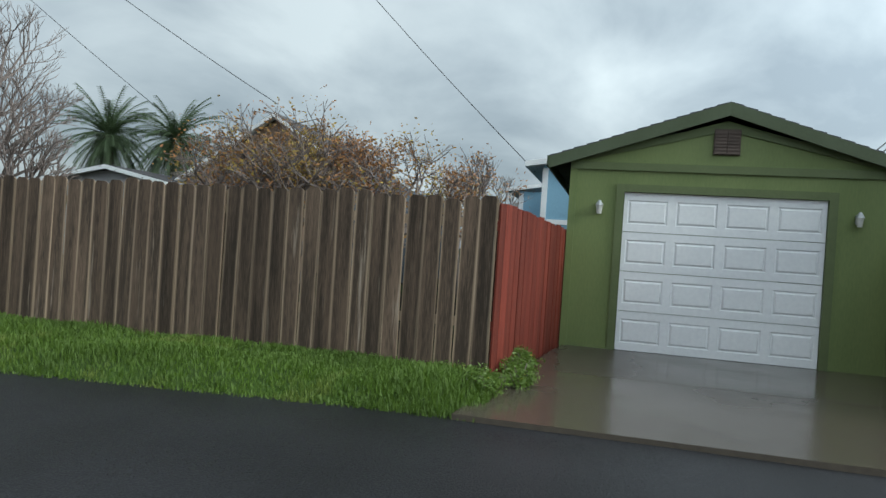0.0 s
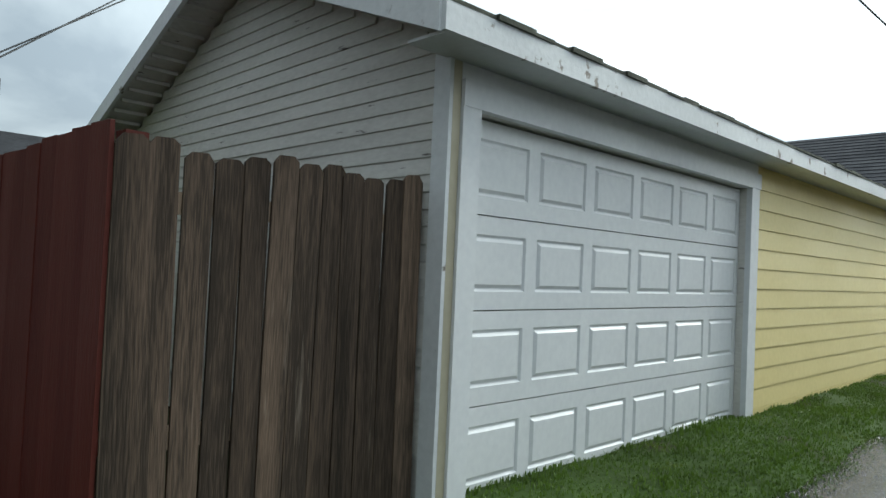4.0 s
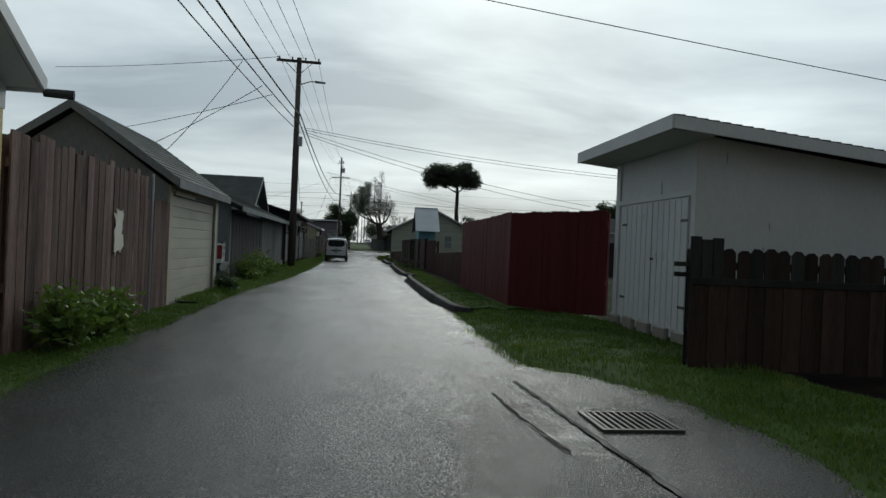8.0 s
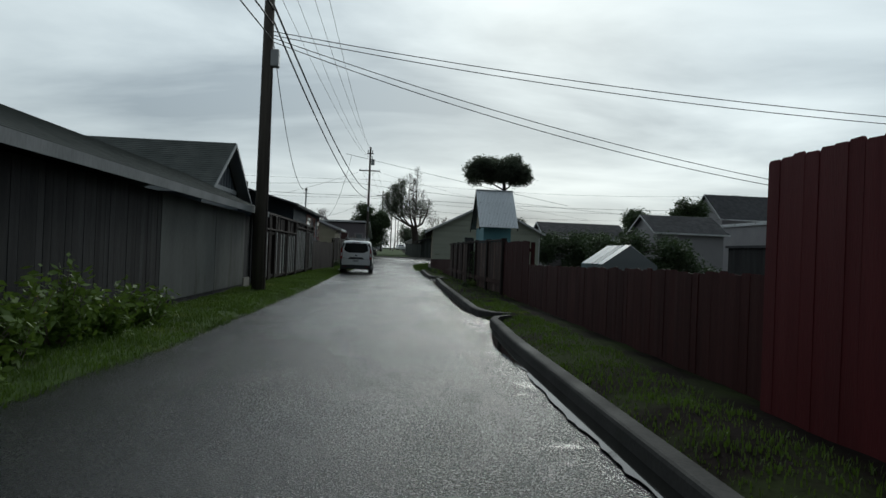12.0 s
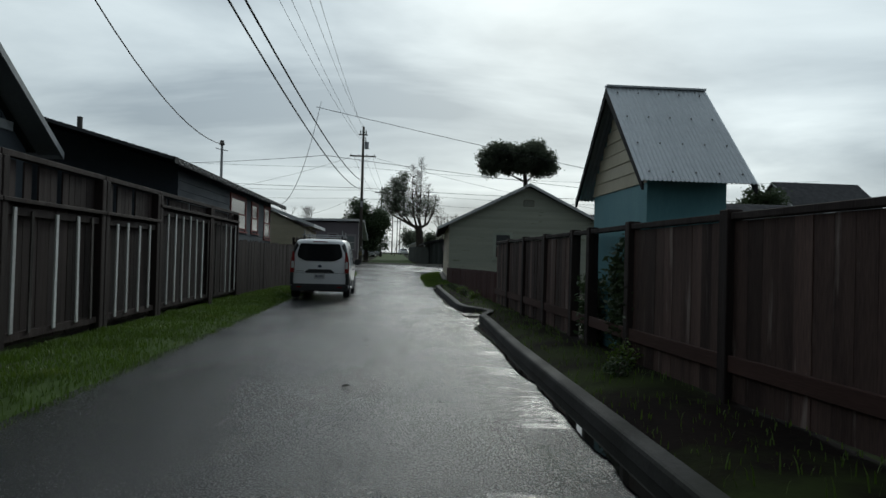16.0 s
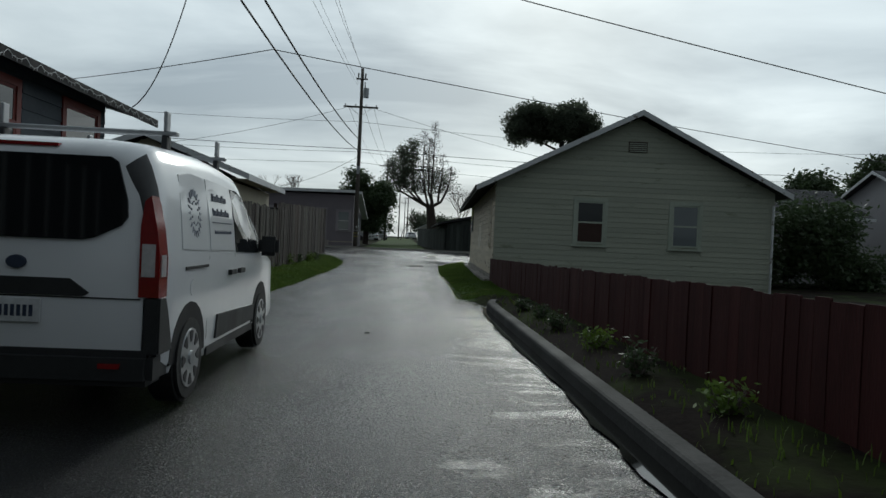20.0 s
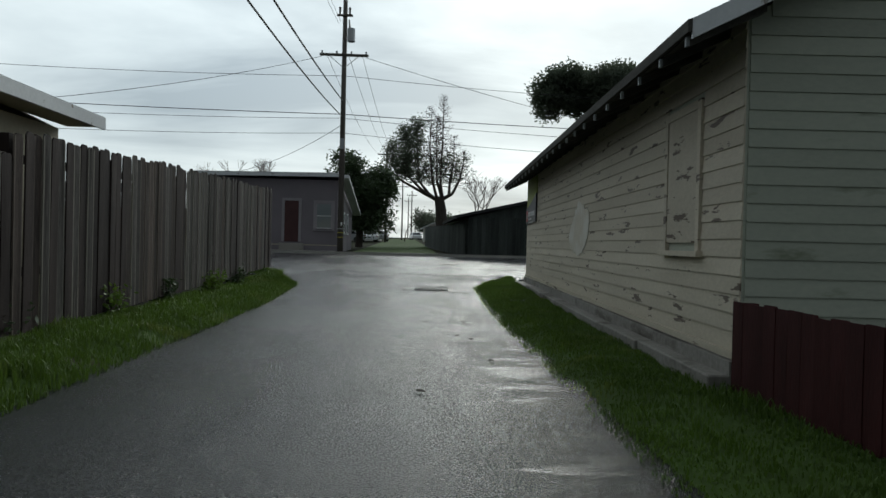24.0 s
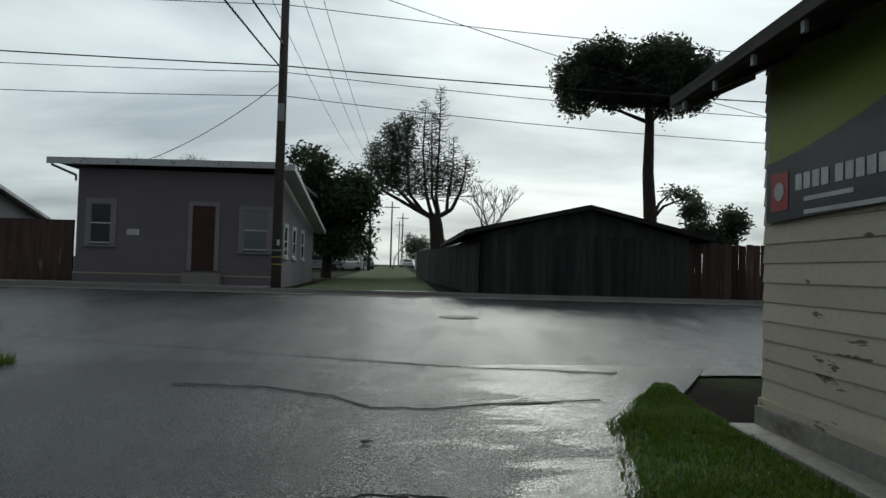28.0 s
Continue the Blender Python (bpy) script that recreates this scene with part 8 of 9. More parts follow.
def far_car(at, yaw, material, label):
    top = thing("car", label, "car", at, yaw)
    bm = bm_new(); prism(bm, [(-2.2, 0.3), (-2.2, 0.8), (-1.5, 0.92), (-0.9, 1.4), (0.9, 1.4), (1.6, 0.92), (2.2, 0.78), (2.2, 0.3)], "x", -0.85, 0.85)
    bmesh.ops.bevel(bm, geom=bm.edges[:], offset=0.06, segments=2, affect="EDGES"); part("body", bm, material, top)
    for s in (1, -1):
        bm = bm_new(); prism(bm, [(-1.4, 0.95), (-0.85, 1.33), (0.85, 1.33), (1.45, 0.95)], "x", min(s * 0.84, s * 0.862), max(s * 0.84, s * 0.862)); part("side_window", bm, M["glass"], top)
        for y in (-1.35, 1.35):
            bm = bm_new(); tube(bm, (s * 0.66, y, 0.32), (s * 0.88, y, 0.32), 0.32, 0.32, 14); part("wheel", bm, M["rubber"], top)
    bm = bm_new(); prism(bm, [(-1.62, 0.93), (-0.98, 1.35), (-0.96, 1.33), (-1.58, 0.91)], "x", -0.7, 0.7); part("rear_window", bm, M["glass"], top)
    for s in (1, -1):
        part("tail_light", bbox(min(s * 0.6, s * 0.8), max(s * 0.6, s * 0.8), -2.22, -2.19, 0.66, 0.78), M["tail_red"], top)
    return top


for k, (x, y, m, l) in enumerate(((-5.2, 139, "car_silver", "silver car parked beside the far alley"), (-2.9, 146, "car_white", "white pickup-like car parked beside the far alley"), (-1.9, 156, "car_silver", "grey car parked in the far alley"), (3.3, 190, "car_white", "small white car far down the next alley"))):
    far_car((x, y, gz(y)), 90 if k == 0 else 8, M[m], l)


# ---- vegetation ----
def limb(bm, p, d, length, r, depth, rng, spread=0.6, up=0.15, tips=None, kids=(2, 3), shrink=0.72, seg=3, n=5):
    """A bending limb that forks; tips collects the ends."""
    q = p.copy()
    for k in range(seg):
        d = (d + Vector((rng.gauss(0, 0.13), rng.gauss(0, 0.13), rng.gauss(0, 0.08) + up * 0.3))).normalized()
        e = q + d * (length / seg)
        tube(bm, q, e, r * (1 - 0.25 * k / seg), r * (1 - 0.25 * (k + 1) / seg), n if r > 0.02 else 3, caps=False)
        q = e
        if tips is not None and depth <= 1:
            tips.append((q.copy(), d.copy()))
    if depth <= 0:
        return
    for _ in range(rng.randint(*kids)):
        nd = (d + Vector((rng.gauss(0, spread), rng.gauss(0, spread), rng.gauss(up, spread * 0.6)))).normalized()
        limb(bm, q, nd, length * shrink * rng.uniform(0.8, 1.15), r * 0.62, depth - 1, rng, spread, up, tips, kids, shrink, max(2, seg - 1), n)


def leaf_quads(points, count, size, spread, rng, flat=0.0):
    verts, faces = [], []
    for _ in range(count):
        p, d = rng.choice(points)
        c = p + Vector((rng.gauss(0, spread), rng.gauss(0, spread), rng.gauss(0, spread * (1 - flat))))
        u = Vector((rng.gauss(0, 1), rng.gauss(0, 1), rng.gauss(0, 0.6))).normalized()
        v = u.orthogonal().normalized()
        v = (Matrix.Rotation(rng.uniform(0, math.tau), 3, u) @ v)
        s = size * rng.uniform(0.6, 1.3)
        k = len(verts)
        verts += [c - u * s, c + v * s * 0.45, c + u * s, c - v * s * 0.45]
        faces.append((k, k + 1, k + 2, k + 3))
    return verts, faces


def leaves(name, parent, points, count, size, spread, rng, material, flat=0.0):
    v, f = leaf_quads(points, count, size, spread, rng, flat)
    me = bpy.data.meshes.new(name)
    me.from_pydata([tuple(x) for x in v], [], f)
    me.materials.append(material)
    ob = new(name, me)
    ob.parent = parent
    return ob


def bare_tree(at, h, r, seed, label, leaf=None, leaf_count=0, depth=4, spread=0.55, stems=1, leaf_size=0.05, up=0.25, lean=(0, 0)):
    rng = random.Random(seed)
    top = thing("tree", label, "tree", at)
    bm, tips = bm_new(), []
    for s in range(stems):
        d = Vector((lean[0] + rng.gauss(0, 0.25 if stems > 1 else 0.08), lean[1] + rng.gauss(0, 0.25 if stems > 1 else 0.08), 1)).normalized()
        limb(bm, Vector((0, 0, -0.05)), d, h * 0.36, r, depth, rng, spread, up, tips, (2, 4), 0.70)
    part("trunk", bm, M["twig"] if depth > 3 else M["bark"], top)
    if leaf_count:
        leaves("crown", top, tips, leaf_count, leaf_size, 0.16, rng, leaf)
    return top


def clump_tree(at, clumps, trunk, count, size, seed, label, material, limbs=True, trunk_r=0.35, taper=0.55):
    """A tree with a bent trunk, limbs to each clump centre, and clumps (x, y, z, rx, rz, share) of many small leaves."""
    rng = random.Random(seed)
    top = thing("tree", label, "tree", at)
    bm = bm_new()
    pts = [Vector(p) for p in trunk]
    for k, (a, b) in enumerate(zip(pts, pts[1:])):
        f0, f1 = 1 - taper * k / (len(pts) - 1), 1 - taper * (k + 1) / (len(pts) - 1)
        tube(bm, a, b, trunk_r * f0, trunk_r * f1, 10, caps=False)
    for c in clumps:
        base = pts[-1] if c[2] > pts[-1].z else min(pts[1:], key=lambda p: abs(p.z - c[2] + 0.8))
        tgt = Vector(c[:3])
        mid = base.lerp(tgt, 0.5) + Vector((rng.gauss(0, 0.3), rng.gauss(0, 0.3), 0.2))
        tube(bm, base, mid, trunk_r * 0.3, trunk_r * 0.18, 6, caps=False); tube(bm, mid, tgt, trunk_r * 0.18, trunk_r * 0.06, 5, caps=False)
        for _ in range(4):
            e = tgt + Vector((rng.uniform(-1, 1) * c[3], rng.uniform(-1, 1) * c[3], rng.uniform(-0.6, 0.8) * c[4]))
            tube(bm, mid.lerp(tgt, rng.uniform(0.3, 1)), e, trunk_r * 0.07, 0.015, 4, caps=False)
    part("trunk", bm, M["bark"], top)
    tot = sum(c[5] for c in clumps)
    points = []
    for c in clumps:
        for _ in range(max(8, int(90 * c[5] / tot * len(clumps)))):
            v = Vector((rng.gauss(0, 1), rng.gauss(0, 1), rng.gauss(0, 1))).normalized() * rng.uniform(0.45, 1.0)
            if noise.noise(v * 1.7 + Vector((seed, c[0], c[2]))) < -0.18:
                continue
            points.append((Vector((c[0] + v.x * c[3], c[1] + v.y * c[3], c[2] + v.z * c[4])), v))
    leaves("crown", top, points, count, size, size * 1.6, rng, material)
    return top


def build_trees():
    rng = random.Random(77)
    # umbrella pine beyond the street
    cl = []
    for k in range(34):
        a, rr = rng.uniform(0, math.tau), rng.uniform(0.2, 1.0) ** 0.5
        cl.append((-1.2 + math.cos(a) * 4.3 * rr, math.sin(a) * 3.6 * rr, 11.7 + 2.4 * (1 - rr) + rng.uniform(-0.9, 0.9), 1.25, 0.85, 1.0))
    cl += [(-1.2 + rng.uniform(-2.2, 2.2), rng.uniform(-1.5, 1.5), rng.uniform(10.9, 12.2), 1.2, 0.7, 1.0) for _ in range(10)]
    cl += [(2.4, 0, 5.6, 0.75, 0.35, 0.35), (1.4, 0.1, 5.9, 0.35, 0.2, 0.12)]
    clump_tree((17.6, 119.0, gz(119)), [(*c[:2], c[2] + 0.95, *c[3:]) if c[2] > 9 else c for c in cl], [(0, 0, 0), (0.05, 0, 4), (-0.15, 0, 7), (-0.1, 0, 10.2), (-0.3, 0, 12.1)], 44000, 0.15, 5, "tall umbrella pine with a broad flat dark crown", M["pine"], trunk_r=0.48)
    # old cypress: forked trunk, upright stems with upswept branches, dense foliage on one side only
    top = thing("tree", "old forked cypress, half dense green and half bare branches", "tree", (4.7, 127.0, gz(127)))
    bm, green, sparse = bm_new(), [], []
    def run(points, r0, r1, n=6):
        pts = [Vector(p) for p in points]
        for k, (a, b) in enumerate(zip(pts, pts[1:])):
            f0, f1 = k / (len(pts) - 1), (k + 1) / (len(pts) - 1)
            tube(bm, a, b, r0 + (r1 - r0) * f0, r0 + (r1 - r0) * f1, n, caps=False)
    run([(0.2, 0, -0.1), (0.1, 0, 2.0), (-0.05, 0, 3.6), (-0.2, 0, 4.4)], 0.62, 0.45, 12)
    stems = ((-4.6, 0.5, 9.3, -1.6, 4.9), (-3.4, -0.4, 10.6, -1.5, 4.9), (-2.3, 0.6, 11.6, -1.1, 4.8), (-1.2, -0.3, 12.8, -0.5, 4.7), (0.0, 0.0, 13.9, 0.1, 4.6), (-0.5, 0.8, 12.2, 0.0, 4.8), (1.1, 0.4, 10.4, 0.7, 4.8), (1.9, -0.4, 8.9, 1.0, 4.9))
    for sx, sy, zt, fx, fz in stems:
        mid = (sx * 0.85 + rng.uniform(-0.2, 0.2), sy, fz + 1.3)
        run([(-0.2, 0, 4.2), (fx, sy * 0.5, fz), mid, (sx, sy, (zt + fz) / 2 + 0.5), (sx + rng.uniform(-0.15, 0.15), sy, zt)], 0.19, 0.02, 6)
        z = fz + 1.0
        while z < zt - 0.1:
            f = (zt - z) / (zt - fz)
            for _ in range(3):
                a = rng.uniform(0, math.tau)
                L = (0.35 + 1.75 * f ** 0.8) * rng.uniform(0.6, 1.1)
                p = Vector((sx * min(1, 0.85 + 0.15 * (1 - f)), sy, z))
                q = p + Vector((math.cos(a) * L * 0.6, math.sin(a) * L * 0.6, rng.uniform(-0.12, 0.1)))
                e = q + Vector((math.cos(a) * L * 0.4, math.sin(a) * L * 0.4, L * rng.uniform(0.15, 0.4)))
                tube(bm, p, q, 0.032, 0.022, 4, caps=False); tube(bm, q, e, 0.022, 0.007, 3, caps=False)
                for _ in range(3):
                    w = p.lerp(e, rng.uniform(0.45, 1)); v = w + Vector((rng.gauss(0, 0.2), rng.gauss(0, 0.2), rng.uniform(0.05, 0.4)))
                    tube(bm, w, v, 0.011, 0.005, 3, caps=False)
                    (green if sx < -2.0 and q.x < -2.0 else sparse).append((v, Vector((0, 0, 1))))
            z += 0.2
    part("trunk", bm, M["bark"], top)
    leaves("crown", top, green, 10500, 0.10, 0.28, rng, M["pine"])
    low = [p for p in sparse if p[0].z < 8.6]
    leaves("thin_foliage", top, low, 3200, 0.09, 0.18, rng, M["pine"])
    # dense dark tree behind the mauve house
    cl = [(rng.uniform(-1.7, 1.7), rng.uniform(-1.3, 1.3), rng.uniform(1.6, 6.3), 1.15, 1.0, 1) for _ in range(22)]
    clump_tree((-2.0, 115.0, gz(115)), cl, [(0, 0, 0), (0.1, 0, 2), (0, 0, 4.5)], 22000, 0.14, 8, "dense dark evergreen tree behind the mauve house", M["leaf"], trunk_r=0.3)
    cl = [(rng.uniform(-1.2, 1.2), rng.uniform(-1, 1), rng.uniform(2.2, 4.2), 0.7, 0.6, 1) for _ in range(9)]
    clump_tree((18.7, 112.5, gz(112)), cl, [(0, 0, 0), (0.1, 0, 1.6), (0, 0, 2.8)], 7000, 0.13, 9, "small dark evergreen tree behind the dark fence", M["pine"], trunk_r=0.15)
    clump_tree((36.5, 98.5, 0.2), [(rng.uniform(-1.7, 1.7), rng.uniform(-1, 1), rng.uniform(5.0, 8.2), 1.0, 0.8, 1) for _ in range(11)], [(0, 0, 0), (0.1, 0, 3), (0, 0, 5.5)], 7000, 0.16, 10, "dark round tree among far roofs", M["leaf"], trunk_r=0.25)
    clump_tree((28.9, 93.5, 0.2), [(rng.uniform(-1.5, 1.5), rng.uniform(-1, 1), rng.uniform(3.5, 6.0), 0.9, 0.7, 1) for _ in range(11)], [(0, 0, 0), (0.1, 0, 2.5), (0, 0, 4)], 7000, 0.16, 14, "dark round tree behind the hedge", M["leaf"], trunk_r=0.22)
    clump_tree((17.0, 76.5, 0), [(rng.uniform(-3.4, 3.4), rng.uniform(-1.3, 1.3), rng.uniform(0.5, 2.8), 1.1, 0.8, 1) for _ in range(30)], [(0, 0, 0), (0, 0, 1), (0.1, 0, 1.6)], 22000, 0.11, 15, "big rounded green hedge beside the pale green house", M["leaf"], trunk_r=0.12)
    clump_tree((16.5, 62.0, 0), [(rng.uniform(-2.6, 4.6), rng.uniform(-1.2, 1.2), rng.uniform(0.5, 2.5), 1.0, 0.7, 1) for _ in range(26)], [(0, 0, 0), (0, 0, 1), (0.1, 0, 1.6)], 16000, 0.12, 16, "broad green hedge between the gardens", M["leaf"], trunk_r=0.12)
    bare_tree((7.0, 119.5, gz(119)), 5.6, 0.10, 21, "bare grey twiggy tree beside the cypress", depth=5, spread=0.5)
    bare_tree((-9.8, 96.5 + 16, gz(112)), 6.0, 0.10, 22, "bare pale twiggy tree behind the mauve house", depth=5, spread=0.55, stems=2)
    bare_tree((1.3, 158, gz(158)), 4.5, 0.08, 23, "small bare tree by the far alley", depth=4, spread=0.5)
    # garden trees behind the brown fence
    bare_tree((-9.3, -15.9, 0), 4.0, 0.09, 31, "spreading bare tree with a few russet leaves", M["leaf_autumn"], 3200, 5, 0.62, 4, 0.045, 0.12)
    bare_tree((-10.3, -14.2, 0), 3.8, 0.08, 32, "spreading bare tree with thin yellow leaves", M["leaf_autumn"], 2600, 5, 0.66, 3, 0.045, 0.10)
    bare_tree((-9.2, -17.0, 0), 3.5, 0.08, 33, "bushy bare tree with orange leaves", M["leaf_autumn"], 3000, 5, 0.62, 4, 0.045, 0.10)
    bare_tree((-12.5, -12.9, 0), 3.3, 0.07, 34, "low twiggy tree with thin yellow leaves", M["leaf_autumn"], 1800, 5, 0.6, 3, 0.045, 0.12)
    bare_tree((-7.0, -21.4, 0), 4.9, 0.10, 35, "tall bare grey tree behind the fence", None, 0, 6, 0.55, 2, up=0.2)
    bare_tree((-7.4, -22.6, 0), 3.7, 0.09, 36, "bare grey tree behind the fence", None, 0, 5, 0.55, 3, up=0.2)
    bare_tree((-24, -14.4, 0), 4.6, 0.07, 37, "distant bare tree beyond the blue house", None, 0, 5, 0.45, 2, up=0.3)


build_trees()


def palm(at, h, seed):
    rng = random.Random(seed)
    top = thing("palm_tree", "tall palm with a full drooping green crown", "palm tree", at, group="palms")
    bm = bm_new()
    tube(bm, (0, 0, 0), (0.1, 0, h), 0.30, 0.26, 12); part("trunk", bm, M["bark"], top)
    bm = bm_new()
    for k in range(130):
        a = rng.uniform(0, math.tau)
        el = rng.uniform(-0.9, 1.35)
        L = rng.uniform(1.9, 2.6)
        p = Vector((0.1, 0, h))
        d = Vector((math.cos(a) * math.cos(el), math.sin(a) * math.cos(el), math.sin(el)))
        pts = [p]
        for s in range(7):
            d = (d + Vector((0, 0, -0.17))).normalized()
            pts.append(pts[-1] + d * L / 7)
        for s in range(7):
            tube(bm, pts[s], pts[s + 1], 0.018, 0.012, 3, caps=False)
            if s:
                u = (pts[s + 1] - pts[s]).normalized()
                side = u.cross(Vector((0, 0, 1))).normalized()
                for sg in (1, -1):
                    for m in range(3):
                        q = pts[s].lerp(pts[s + 1], m / 3)
                        e = q + side * sg * 0.34 * (1 - 0.09 * s) + u * 0.2 + Vector((0, 0, -0.10))
                        w = u * 0.03
                        bm.faces.new([bm.verts.new(v) for v in (q - w, q + w, e)])
    part("frond_crown", bm, M["leaf"], top)


palm((-21.9, -31.3, 0), 5.1, 1)
palm((-22.6, -28.4, 0), 5.1, 2)


def bush(at, rx, ry, rz, count, size, seed, material, label, flowers=0):
    rng = random.Random(seed)
    top = thing("bush", label, "bush", at)
    bm = bm_new()
    pts = []
    for k in range(26):
        a = rng.uniform(0, math.tau)
        e = Vector((math.cos(a) * rx * rng.uniform(0.2, 0.9), math.sin(a) * ry * rng.uniform(0.2, 0.9), rz * rng.uniform(0.35, 1.0)))
        tube(bm, (e.x * 0.15, e.y * 0.15, -0.02), e, 0.008, 0.004, 4, caps=False)
        for f in (0.45, 0.65, 0.85, 1.0):
            pts.append((e * f, e.normalized()))
    part("stem", bm, M["twig"], top)
    leaves("foliage", top, pts, count, size, size * 1.5, rng, material)
    if flowers:
        leaves("blossom", top, pts[-40:], flowers, size * 0.5, size * 2, rng, M["blossom"])
    return top


def build_bushes():
    rng = random.Random(12)
    for k, (x, y, r, h) in enumerate(((-2.25, 10.9, 0.45, 0.6), (-2.2, 11.8, 0.4, 0.5), (-2.3, 12.6, 0.4, 0.42), (-2.25, 19.9, 0.22, 0.25), (-2.45, 24.75, 0.45, 0.6), (-2.35, 25.4, 0.5, 0.7), (-2.45, 26.4, 0.5, 0.85), (-2.3, 27.3, 0.42, 0.5), (-2.3, 28.6, 0.5, 0.5), (-2.2, 24.2, 0.3, 0.3))):
        bush((x, y, 0.03), r, r * 1.1, h, 900, 0.055, 200 + k, M["leaf_bright"] if k != 3 else M["leaf"], "leafy green weed bush at the wall foot", 10 if k in (5, 6) else 0)
    for k, (x, y, r, h) in enumerate(((3.55, 57.0, 0.28, 0.35), (3.5, 58.6, 0.22, 0.28), (3.5, 55.6, 0.3, 0.4), (3.62, 54.3, 0.25, 0.3), (3.55, 59.8, 0.24, 0.3), (3.5, 61.0, 0.2, 0.25), (3.9, 42.4, 0.3, 0.4), (3.6, 41.7, 0.2, 0.25))):
        bush((x, y, 0.10), r * 0.65, r * 0.65, h * 0.6, 300, 0.028, 300 + k, M["leaf"] if k % 3 else M["leaf_bright"], "small green weed on the dark soil", 6 if k == 6 else 0)
    bush((4.2, 43.1, 0.0), 0.08, 0.8, 1.55, 5200, 0.05, 320, M["leaf"], "tall dark climbing bush before the teal hut")
    bush((4.2, 44.6, 0.0), 0.06, 0.4, 1.0, 1500, 0.05, 321, M["leaf"], "dark bush before the teal hut")
    for k, (x, y, r, h) in enumerate(((-2.65, -10.1, 0.35, 0.2), (-3.2, -10.15, 0.3, 0.2), (-2.2, -10.3, 0.4, 0.17), (-3.7, -10.2, 0.18, 0.18), (-2.4, -10.55, 0.4, 0.16))):
        bush((x, y, 0.01), r, r * 0.6, h, 1100, 0.022, 340 + k, M["leaf_bright"], "bright green leafy weeds at the foot of the red fence", 12)
    for k in range(9):
        bush((-2.35 + rng.uniform(-0.15, 0.15), 62.5 + k * 2.1, 0.1), 0.35, 0.5, 0.35, 500, 0.045, 360 + k, M["leaf_bright"] if k % 2 else M["leaf"], "weedy green tuft under the grey fence")
    for k, (x, y) in enumerate(((-4.2, -6.25), (-3.4, -6.2), (-2.9, -6.0), (-2.4, -5.5))):
        bush((x, y, 0.0), 0.3, 0.15, 0.14, 400, 0.022, 380 + k, M["leaf_bright"], "low green weeds at the drive edge")


build_bushes()


# ---- far buildings ----
def simple_house(name, label, x0, x1, y0, y1, z0, ze, zr, ridge, wall_mat, roof_mat, wins=(), over=0.4):
    top = thing(name, label, "house")
    if ridge == "x":
        yr = (y0 + y1) / 2
        walls(top, x0, x1, y0, y1, z0, ze, wall_mat, ("x", yr, zr - 0.15))
        gable_roof_along_x(top, yr, zr, (y1 - y0) / 2 + over, ze - 0.1, x0 - over, x1 + over, M["white_worn"], roof_mat)
    else:
        xr = (x0 + x1) / 2
        walls(top, x0, x1, y0, y1, z0, ze, wall_mat, ("y", xr, zr - 0.15))
        gable_roof_along_y(top, xr, zr, (x1 - x0) / 2 + over, ze - 0.1, y0 - over, y1 + over, M["white_worn"], roof_mat, wall_mat)
    for axis, p, out, a, b, c, d in wins:
        window_unit(top, a, b, c, d, p, out, M["white_worn"], [M["glass"], M["glass_light"]], axis=axis)
    rebase(top, ((x0 + x1) / 2, (y0 + y1) / 2, z0))
    return top


M["blue_paint"] = mat("sky_blue_paint", (0.20, 0.36, 0.48), (0.17, 0.31, 0.42), rough=0.6, scale=0.8, fine=18, bump=0.08)
M["yellow_house"] = mat("yellow_house_paint", (0.62, 0.52, 0.16), (0.55, 0.46, 0.14), rough=0.6, scale=0.8, fine=18, bump=0.08)
M["brown_house"] = mat("brown_house_plank", (0.30, 0.20, 0.14), (0.22, 0.145, 0.10), rough=0.7, scale=0.8, fine=16, bump=0.2)
M["pale_house"] = mat("pale_grey_house", (0.34, 0.33, 0.34), (0.28, 0.27, 0.28), rough=0.7, scale=0.6, fine=14, bump=0.1)


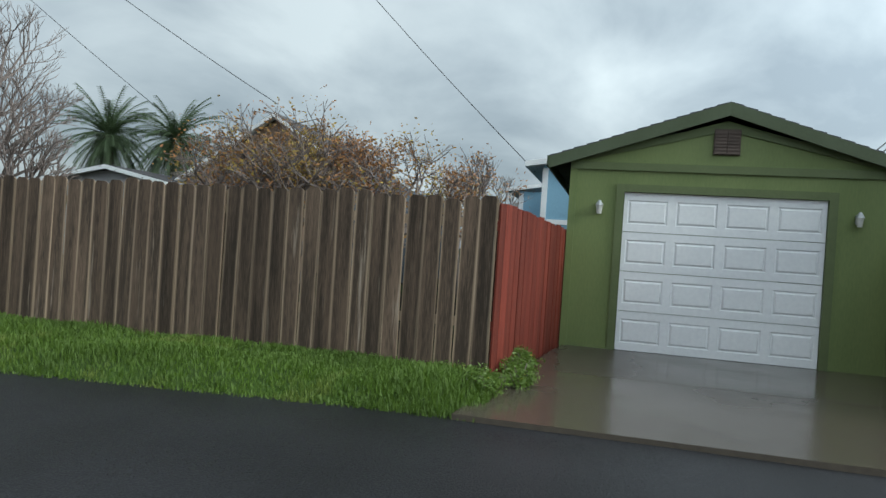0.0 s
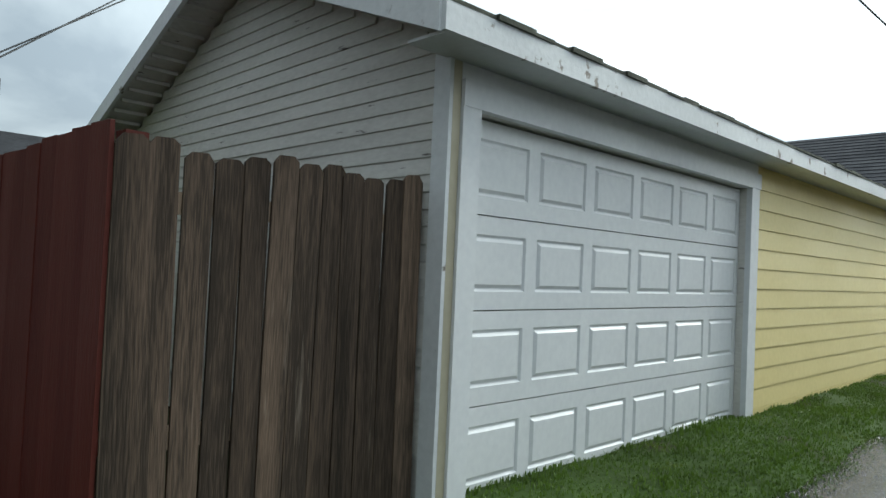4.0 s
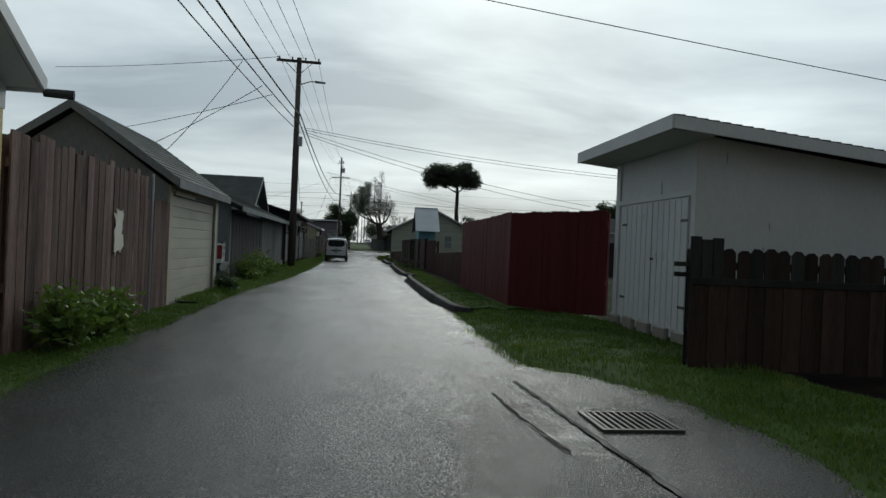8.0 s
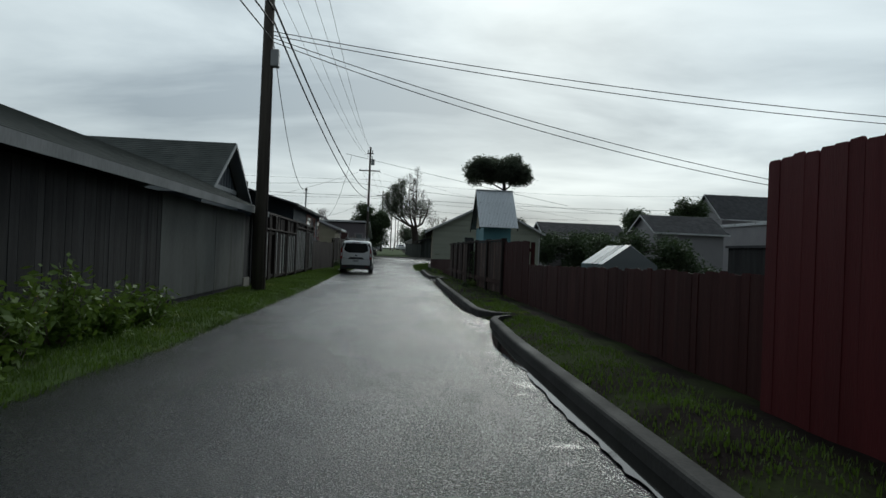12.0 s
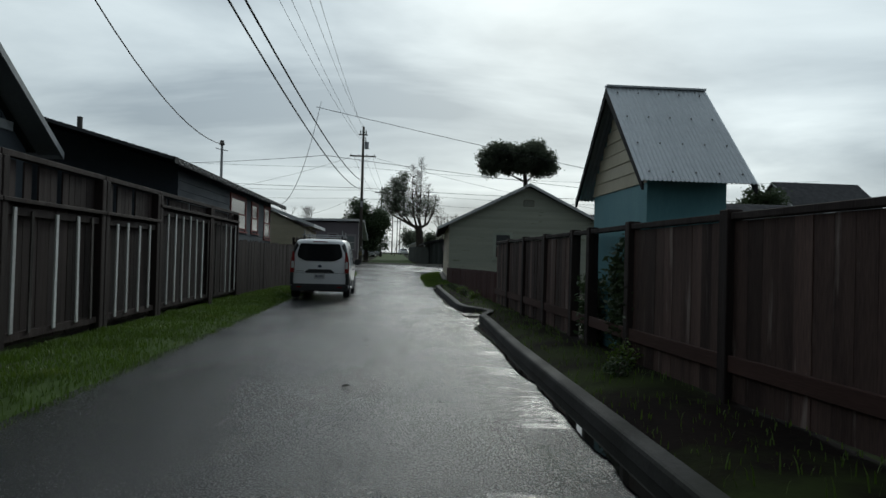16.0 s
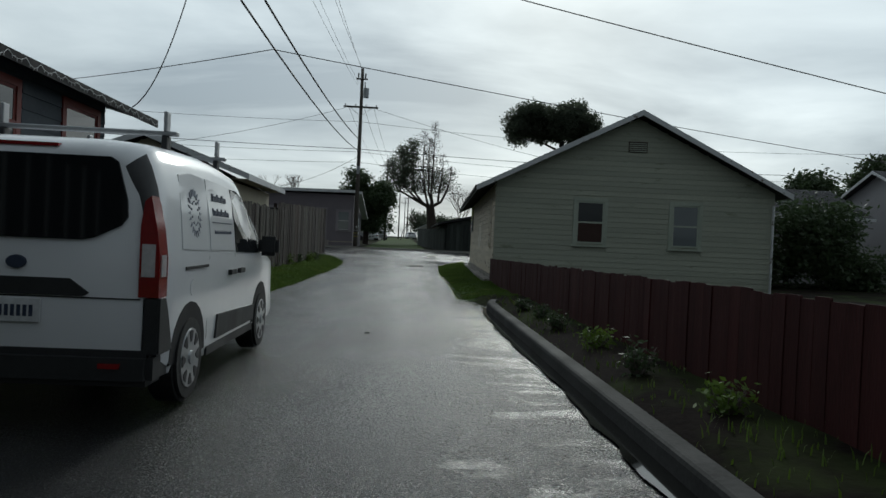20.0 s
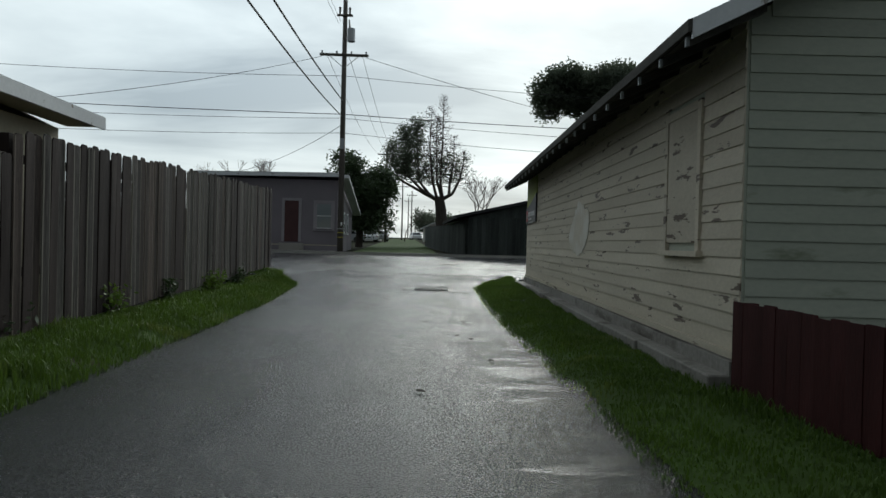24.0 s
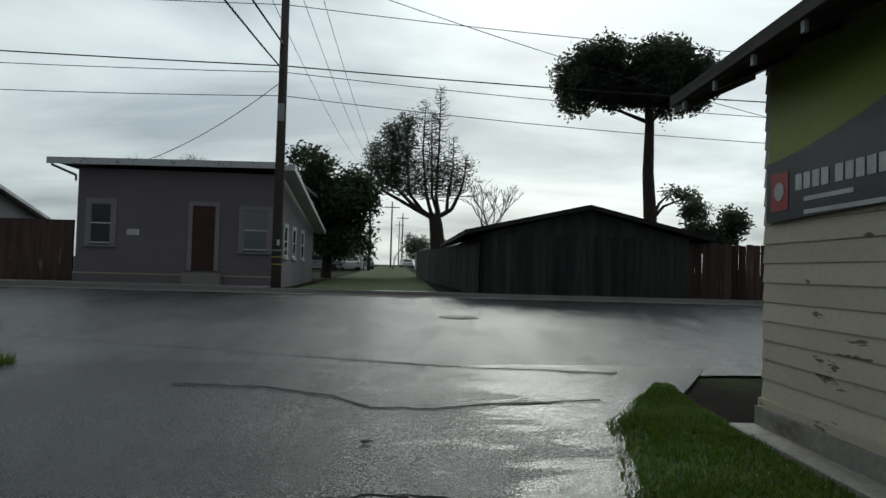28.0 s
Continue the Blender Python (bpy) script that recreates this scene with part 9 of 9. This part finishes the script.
def build_far_houses():
    # behind the green garage
    top = thing("house", "sky-blue house with white corner trim and low eaves", "house")
    walls(top, -22, -14.0, -11.25, -7.2, 0, 3.5, M["blue_paint"])
    bm = bm_new(); prism(bm, [(-11.7, 3.42), (-7.0, 4.2), (-7.0, 4.3), (-11.7, 3.56)], "x", -22.2, -13.7); part("roof", bm, M["white_worn"], top)
    part("corner_trim", bbox(-14.0, -13.97, -11.27, -11.13, 0, 3.42), M["white_paint"], top)
    part("corner_trim", bbox(-14.05, -13.98, -11.10, -7.4, 2.0, 2.12), M["white_paint"], top)
    rebase(top, (-14, -9.2, 0))
    top = thing("house", "sky-blue back wing with a white eave", "house")
    walls(top, -30, -22.3, -13.0, -8.5, 0, 3.55, M["blue_paint"])
    bm = bm_new(); prism(bm, [(-13.5, 3.5), (-8.5, 4.3), (-8.5, 4.4), (-13.5, 3.64)], "x", -30.2, -22.0); part("roof", bm, M["white_worn"], top)
    part("corner_trim", bbox(-22.3, -22.27, -13.02, -12.86, 0, 3.5), M["white_paint"], top)
    rebase(top, (-26, -11, 0))
    w = thing("garden_fence", "dark blue-grey board fence behind the red fence", "fence")
    part("panel", bbox(-25.2, -12.2, -16.0, -15.9, 0, 3.0), M["slate_paint"], w)
    rebase(w, (-18, -16, 0))
    simple_house("house", "yellow house with a dark hipped-looking roof and white windows", -21.5, -15.6, -5.2, 1.6, 0, 3.1, 3.95, "y", M["yellow_house"], M["shingle"],
                 [("x", -15.6, 1, -4.5, -3.7, 1.5, 2.5), ("x", -15.6, 1, -3.1, -2.4, 1.5, 2.5)], over=0.35)
    simple_house("house", "brown gabled house behind bare trees", -26, -19.2, -25.5, -17.8, 0, 3.0, 5.7, "x", M["brown_house"], M["shingle"])
    simple_house("house", "low grey-roofed house beside the palms", -22.0, -17.2, -29.6, -24.4, 0, 2.85, 3.35, "x", M["pale_house"], M["shingle"])
    # gardens to the east
    simple_house("house", "low house with a broad dark roof among gardens", 15.2, 22.5, 80.0, 86.0, 0, 3.2, 4.6, "x", M["pale_house"], M["shingle"])
    simple_house("house", "tall pale house with a steep dark gable roof", 42.5, 51.5, 101.5, 110.5, 0, 7.0, 10.4, "x", M["pale_house"], M["shingle"], [("y", 101.5, -1, 46.0, 47.0, 4.6, 5.8)])
    simple_house("house", "small pale gabled house among far roofs", 25.2, 31.5, 79.2, 86.0, 0, 4.0, 5.7, "x", M["pale_house"], M["shingle"])
    simple_house("house", "pale house with a slate gable peeping over the maroon fence", 23.2, 29.5, 39.0, 46.0, 0, 5.9, 8.0, "y", M["pale_house"], M["shingle"])
    top = thing("warehouse", "long low flat-roofed pale building", "building")
    walls(top, 36.0, 66, 79.0, 92.0, 0, 5.1, M["pale_house"])
    part("roof", bbox(35.8, 66.2, 78.8, 92.2, 5.1, 5.4), M["white_worn"], top)
    rebase(top, (36, 79, 0))
    top = thing("shed", "dark flat-topped garden shed", "shed")
    walls(top, 16.0, 24, 44.6, 48.0, 0, 1.95, M["charcoal"])
    part("roof", bbox(15.9, 24.1, 44.5, 48.1, 1.95, 2.05), M["shingle"], top)
    rebase(top, (16, 44.6, 0))
    # beyond the street
    simple_house("house", "white gabled house along the far alley", -8.0, -2.0, 152, 163, gz(157), 4.6, 6.8, "y", M["white_siding"], M["shingle"])
    simple_house("shed", "small pale shed along the far alley", 4.2, 7.2, 166, 171, gz(168), 3.4, 4.2, "y", M["white_siding"], M["shingle"])
    simple_house("house", "low grey house across the street", -26, -15.5, 103, 112, gz(103), 3.2, 4.4, "x", M["pale_house"], M["shingle"])
    cl = random.Random(8)
    for k in range(5):
        clump_tree((cl.uniform(5, 12) + k * 1.5, 240 + k * 6, gz(240)), [(cl.uniform(-3, 3), 0, cl.uniform(2, 6), 1.8, 1.2, 1) for _ in range(7)], [(0, 0, 0), (0, 0, 2), (0, 0, 3.5)], 1500, 0.35, 400 + k, "distant dark trees closing the far alley", M["pine"])


build_far_houses()


# ---- loose small things ----
def pole_post():
    p = thing("pipe_post", "thin grey metal post standing in the maroon fence", "post", (-3.55, -5.98, 0.0))
    bm = bm_new(); tube(bm, (0, -0.06, 0), (0, -0.06, 1.98), 0.015, 0.015, 8); part("pipe", bm, M["dull_steel"], p)
    g = thing("gutter_pipe", "white downpipe on the corner of the pale green house", "downpipe", (12.0, 68.75, 0.1))
    bm = bm_new(); tube(bm, (0, 0, 0), (0, 0, 2.5), 0.035, 0.035, 8); part("pipe", bm, M["white_worn"], g)
    b = thing("concrete_slab", "broken pale concrete slab lying in the verge", "slab", (-1.55, 56.9, 0.02), 12)
    part("slab", bbox(-0.35, 0.35, -0.4, 0.4, 0, 0.07, 0.015), M["concrete"], b)
    gap = thing("board_gap_patch", "pale paint scar on the reddish boards", "paint patch", (-2.455, 13.1, 1.0))
    part("paint", ragged_patch(-0.006, 0.002, -0.02, 0.3, 0.0, 0.55, 44, 0.09), M["patch"], gap)


pole_post()
M["clod"] = mat("dark_leaf_clod", (0.03, 0.024, 0.018), None, rough=0.8, bump=0.3)
rng_debris = random.Random(6)
for k in range(26):
    y = rng_debris.choice((rng_debris.uniform(68, 84), rng_debris.uniform(10, 60)))
    x = rng_debris.uniform(0.8, 2.4)
    d = thing("debris", "small dark clod of leaves on the wet asphalt", "debris", (x, y, gz(y) + 0.004), rng_debris.uniform(0, 180), group="debris on the asphalt")
    bm = bm_new()
    bmesh.ops.create_icosphere(bm, subdivisions=1, radius=0.035)
    for v in bm.verts:
        v.co.x *= rng_debris.uniform(0.6, 2.0); v.co.z = max(0, v.co.z) * 0.5; v.co.y *= rng_debris.uniform(0.5, 1.4)
    part("clod", bm, M["clod"], d)
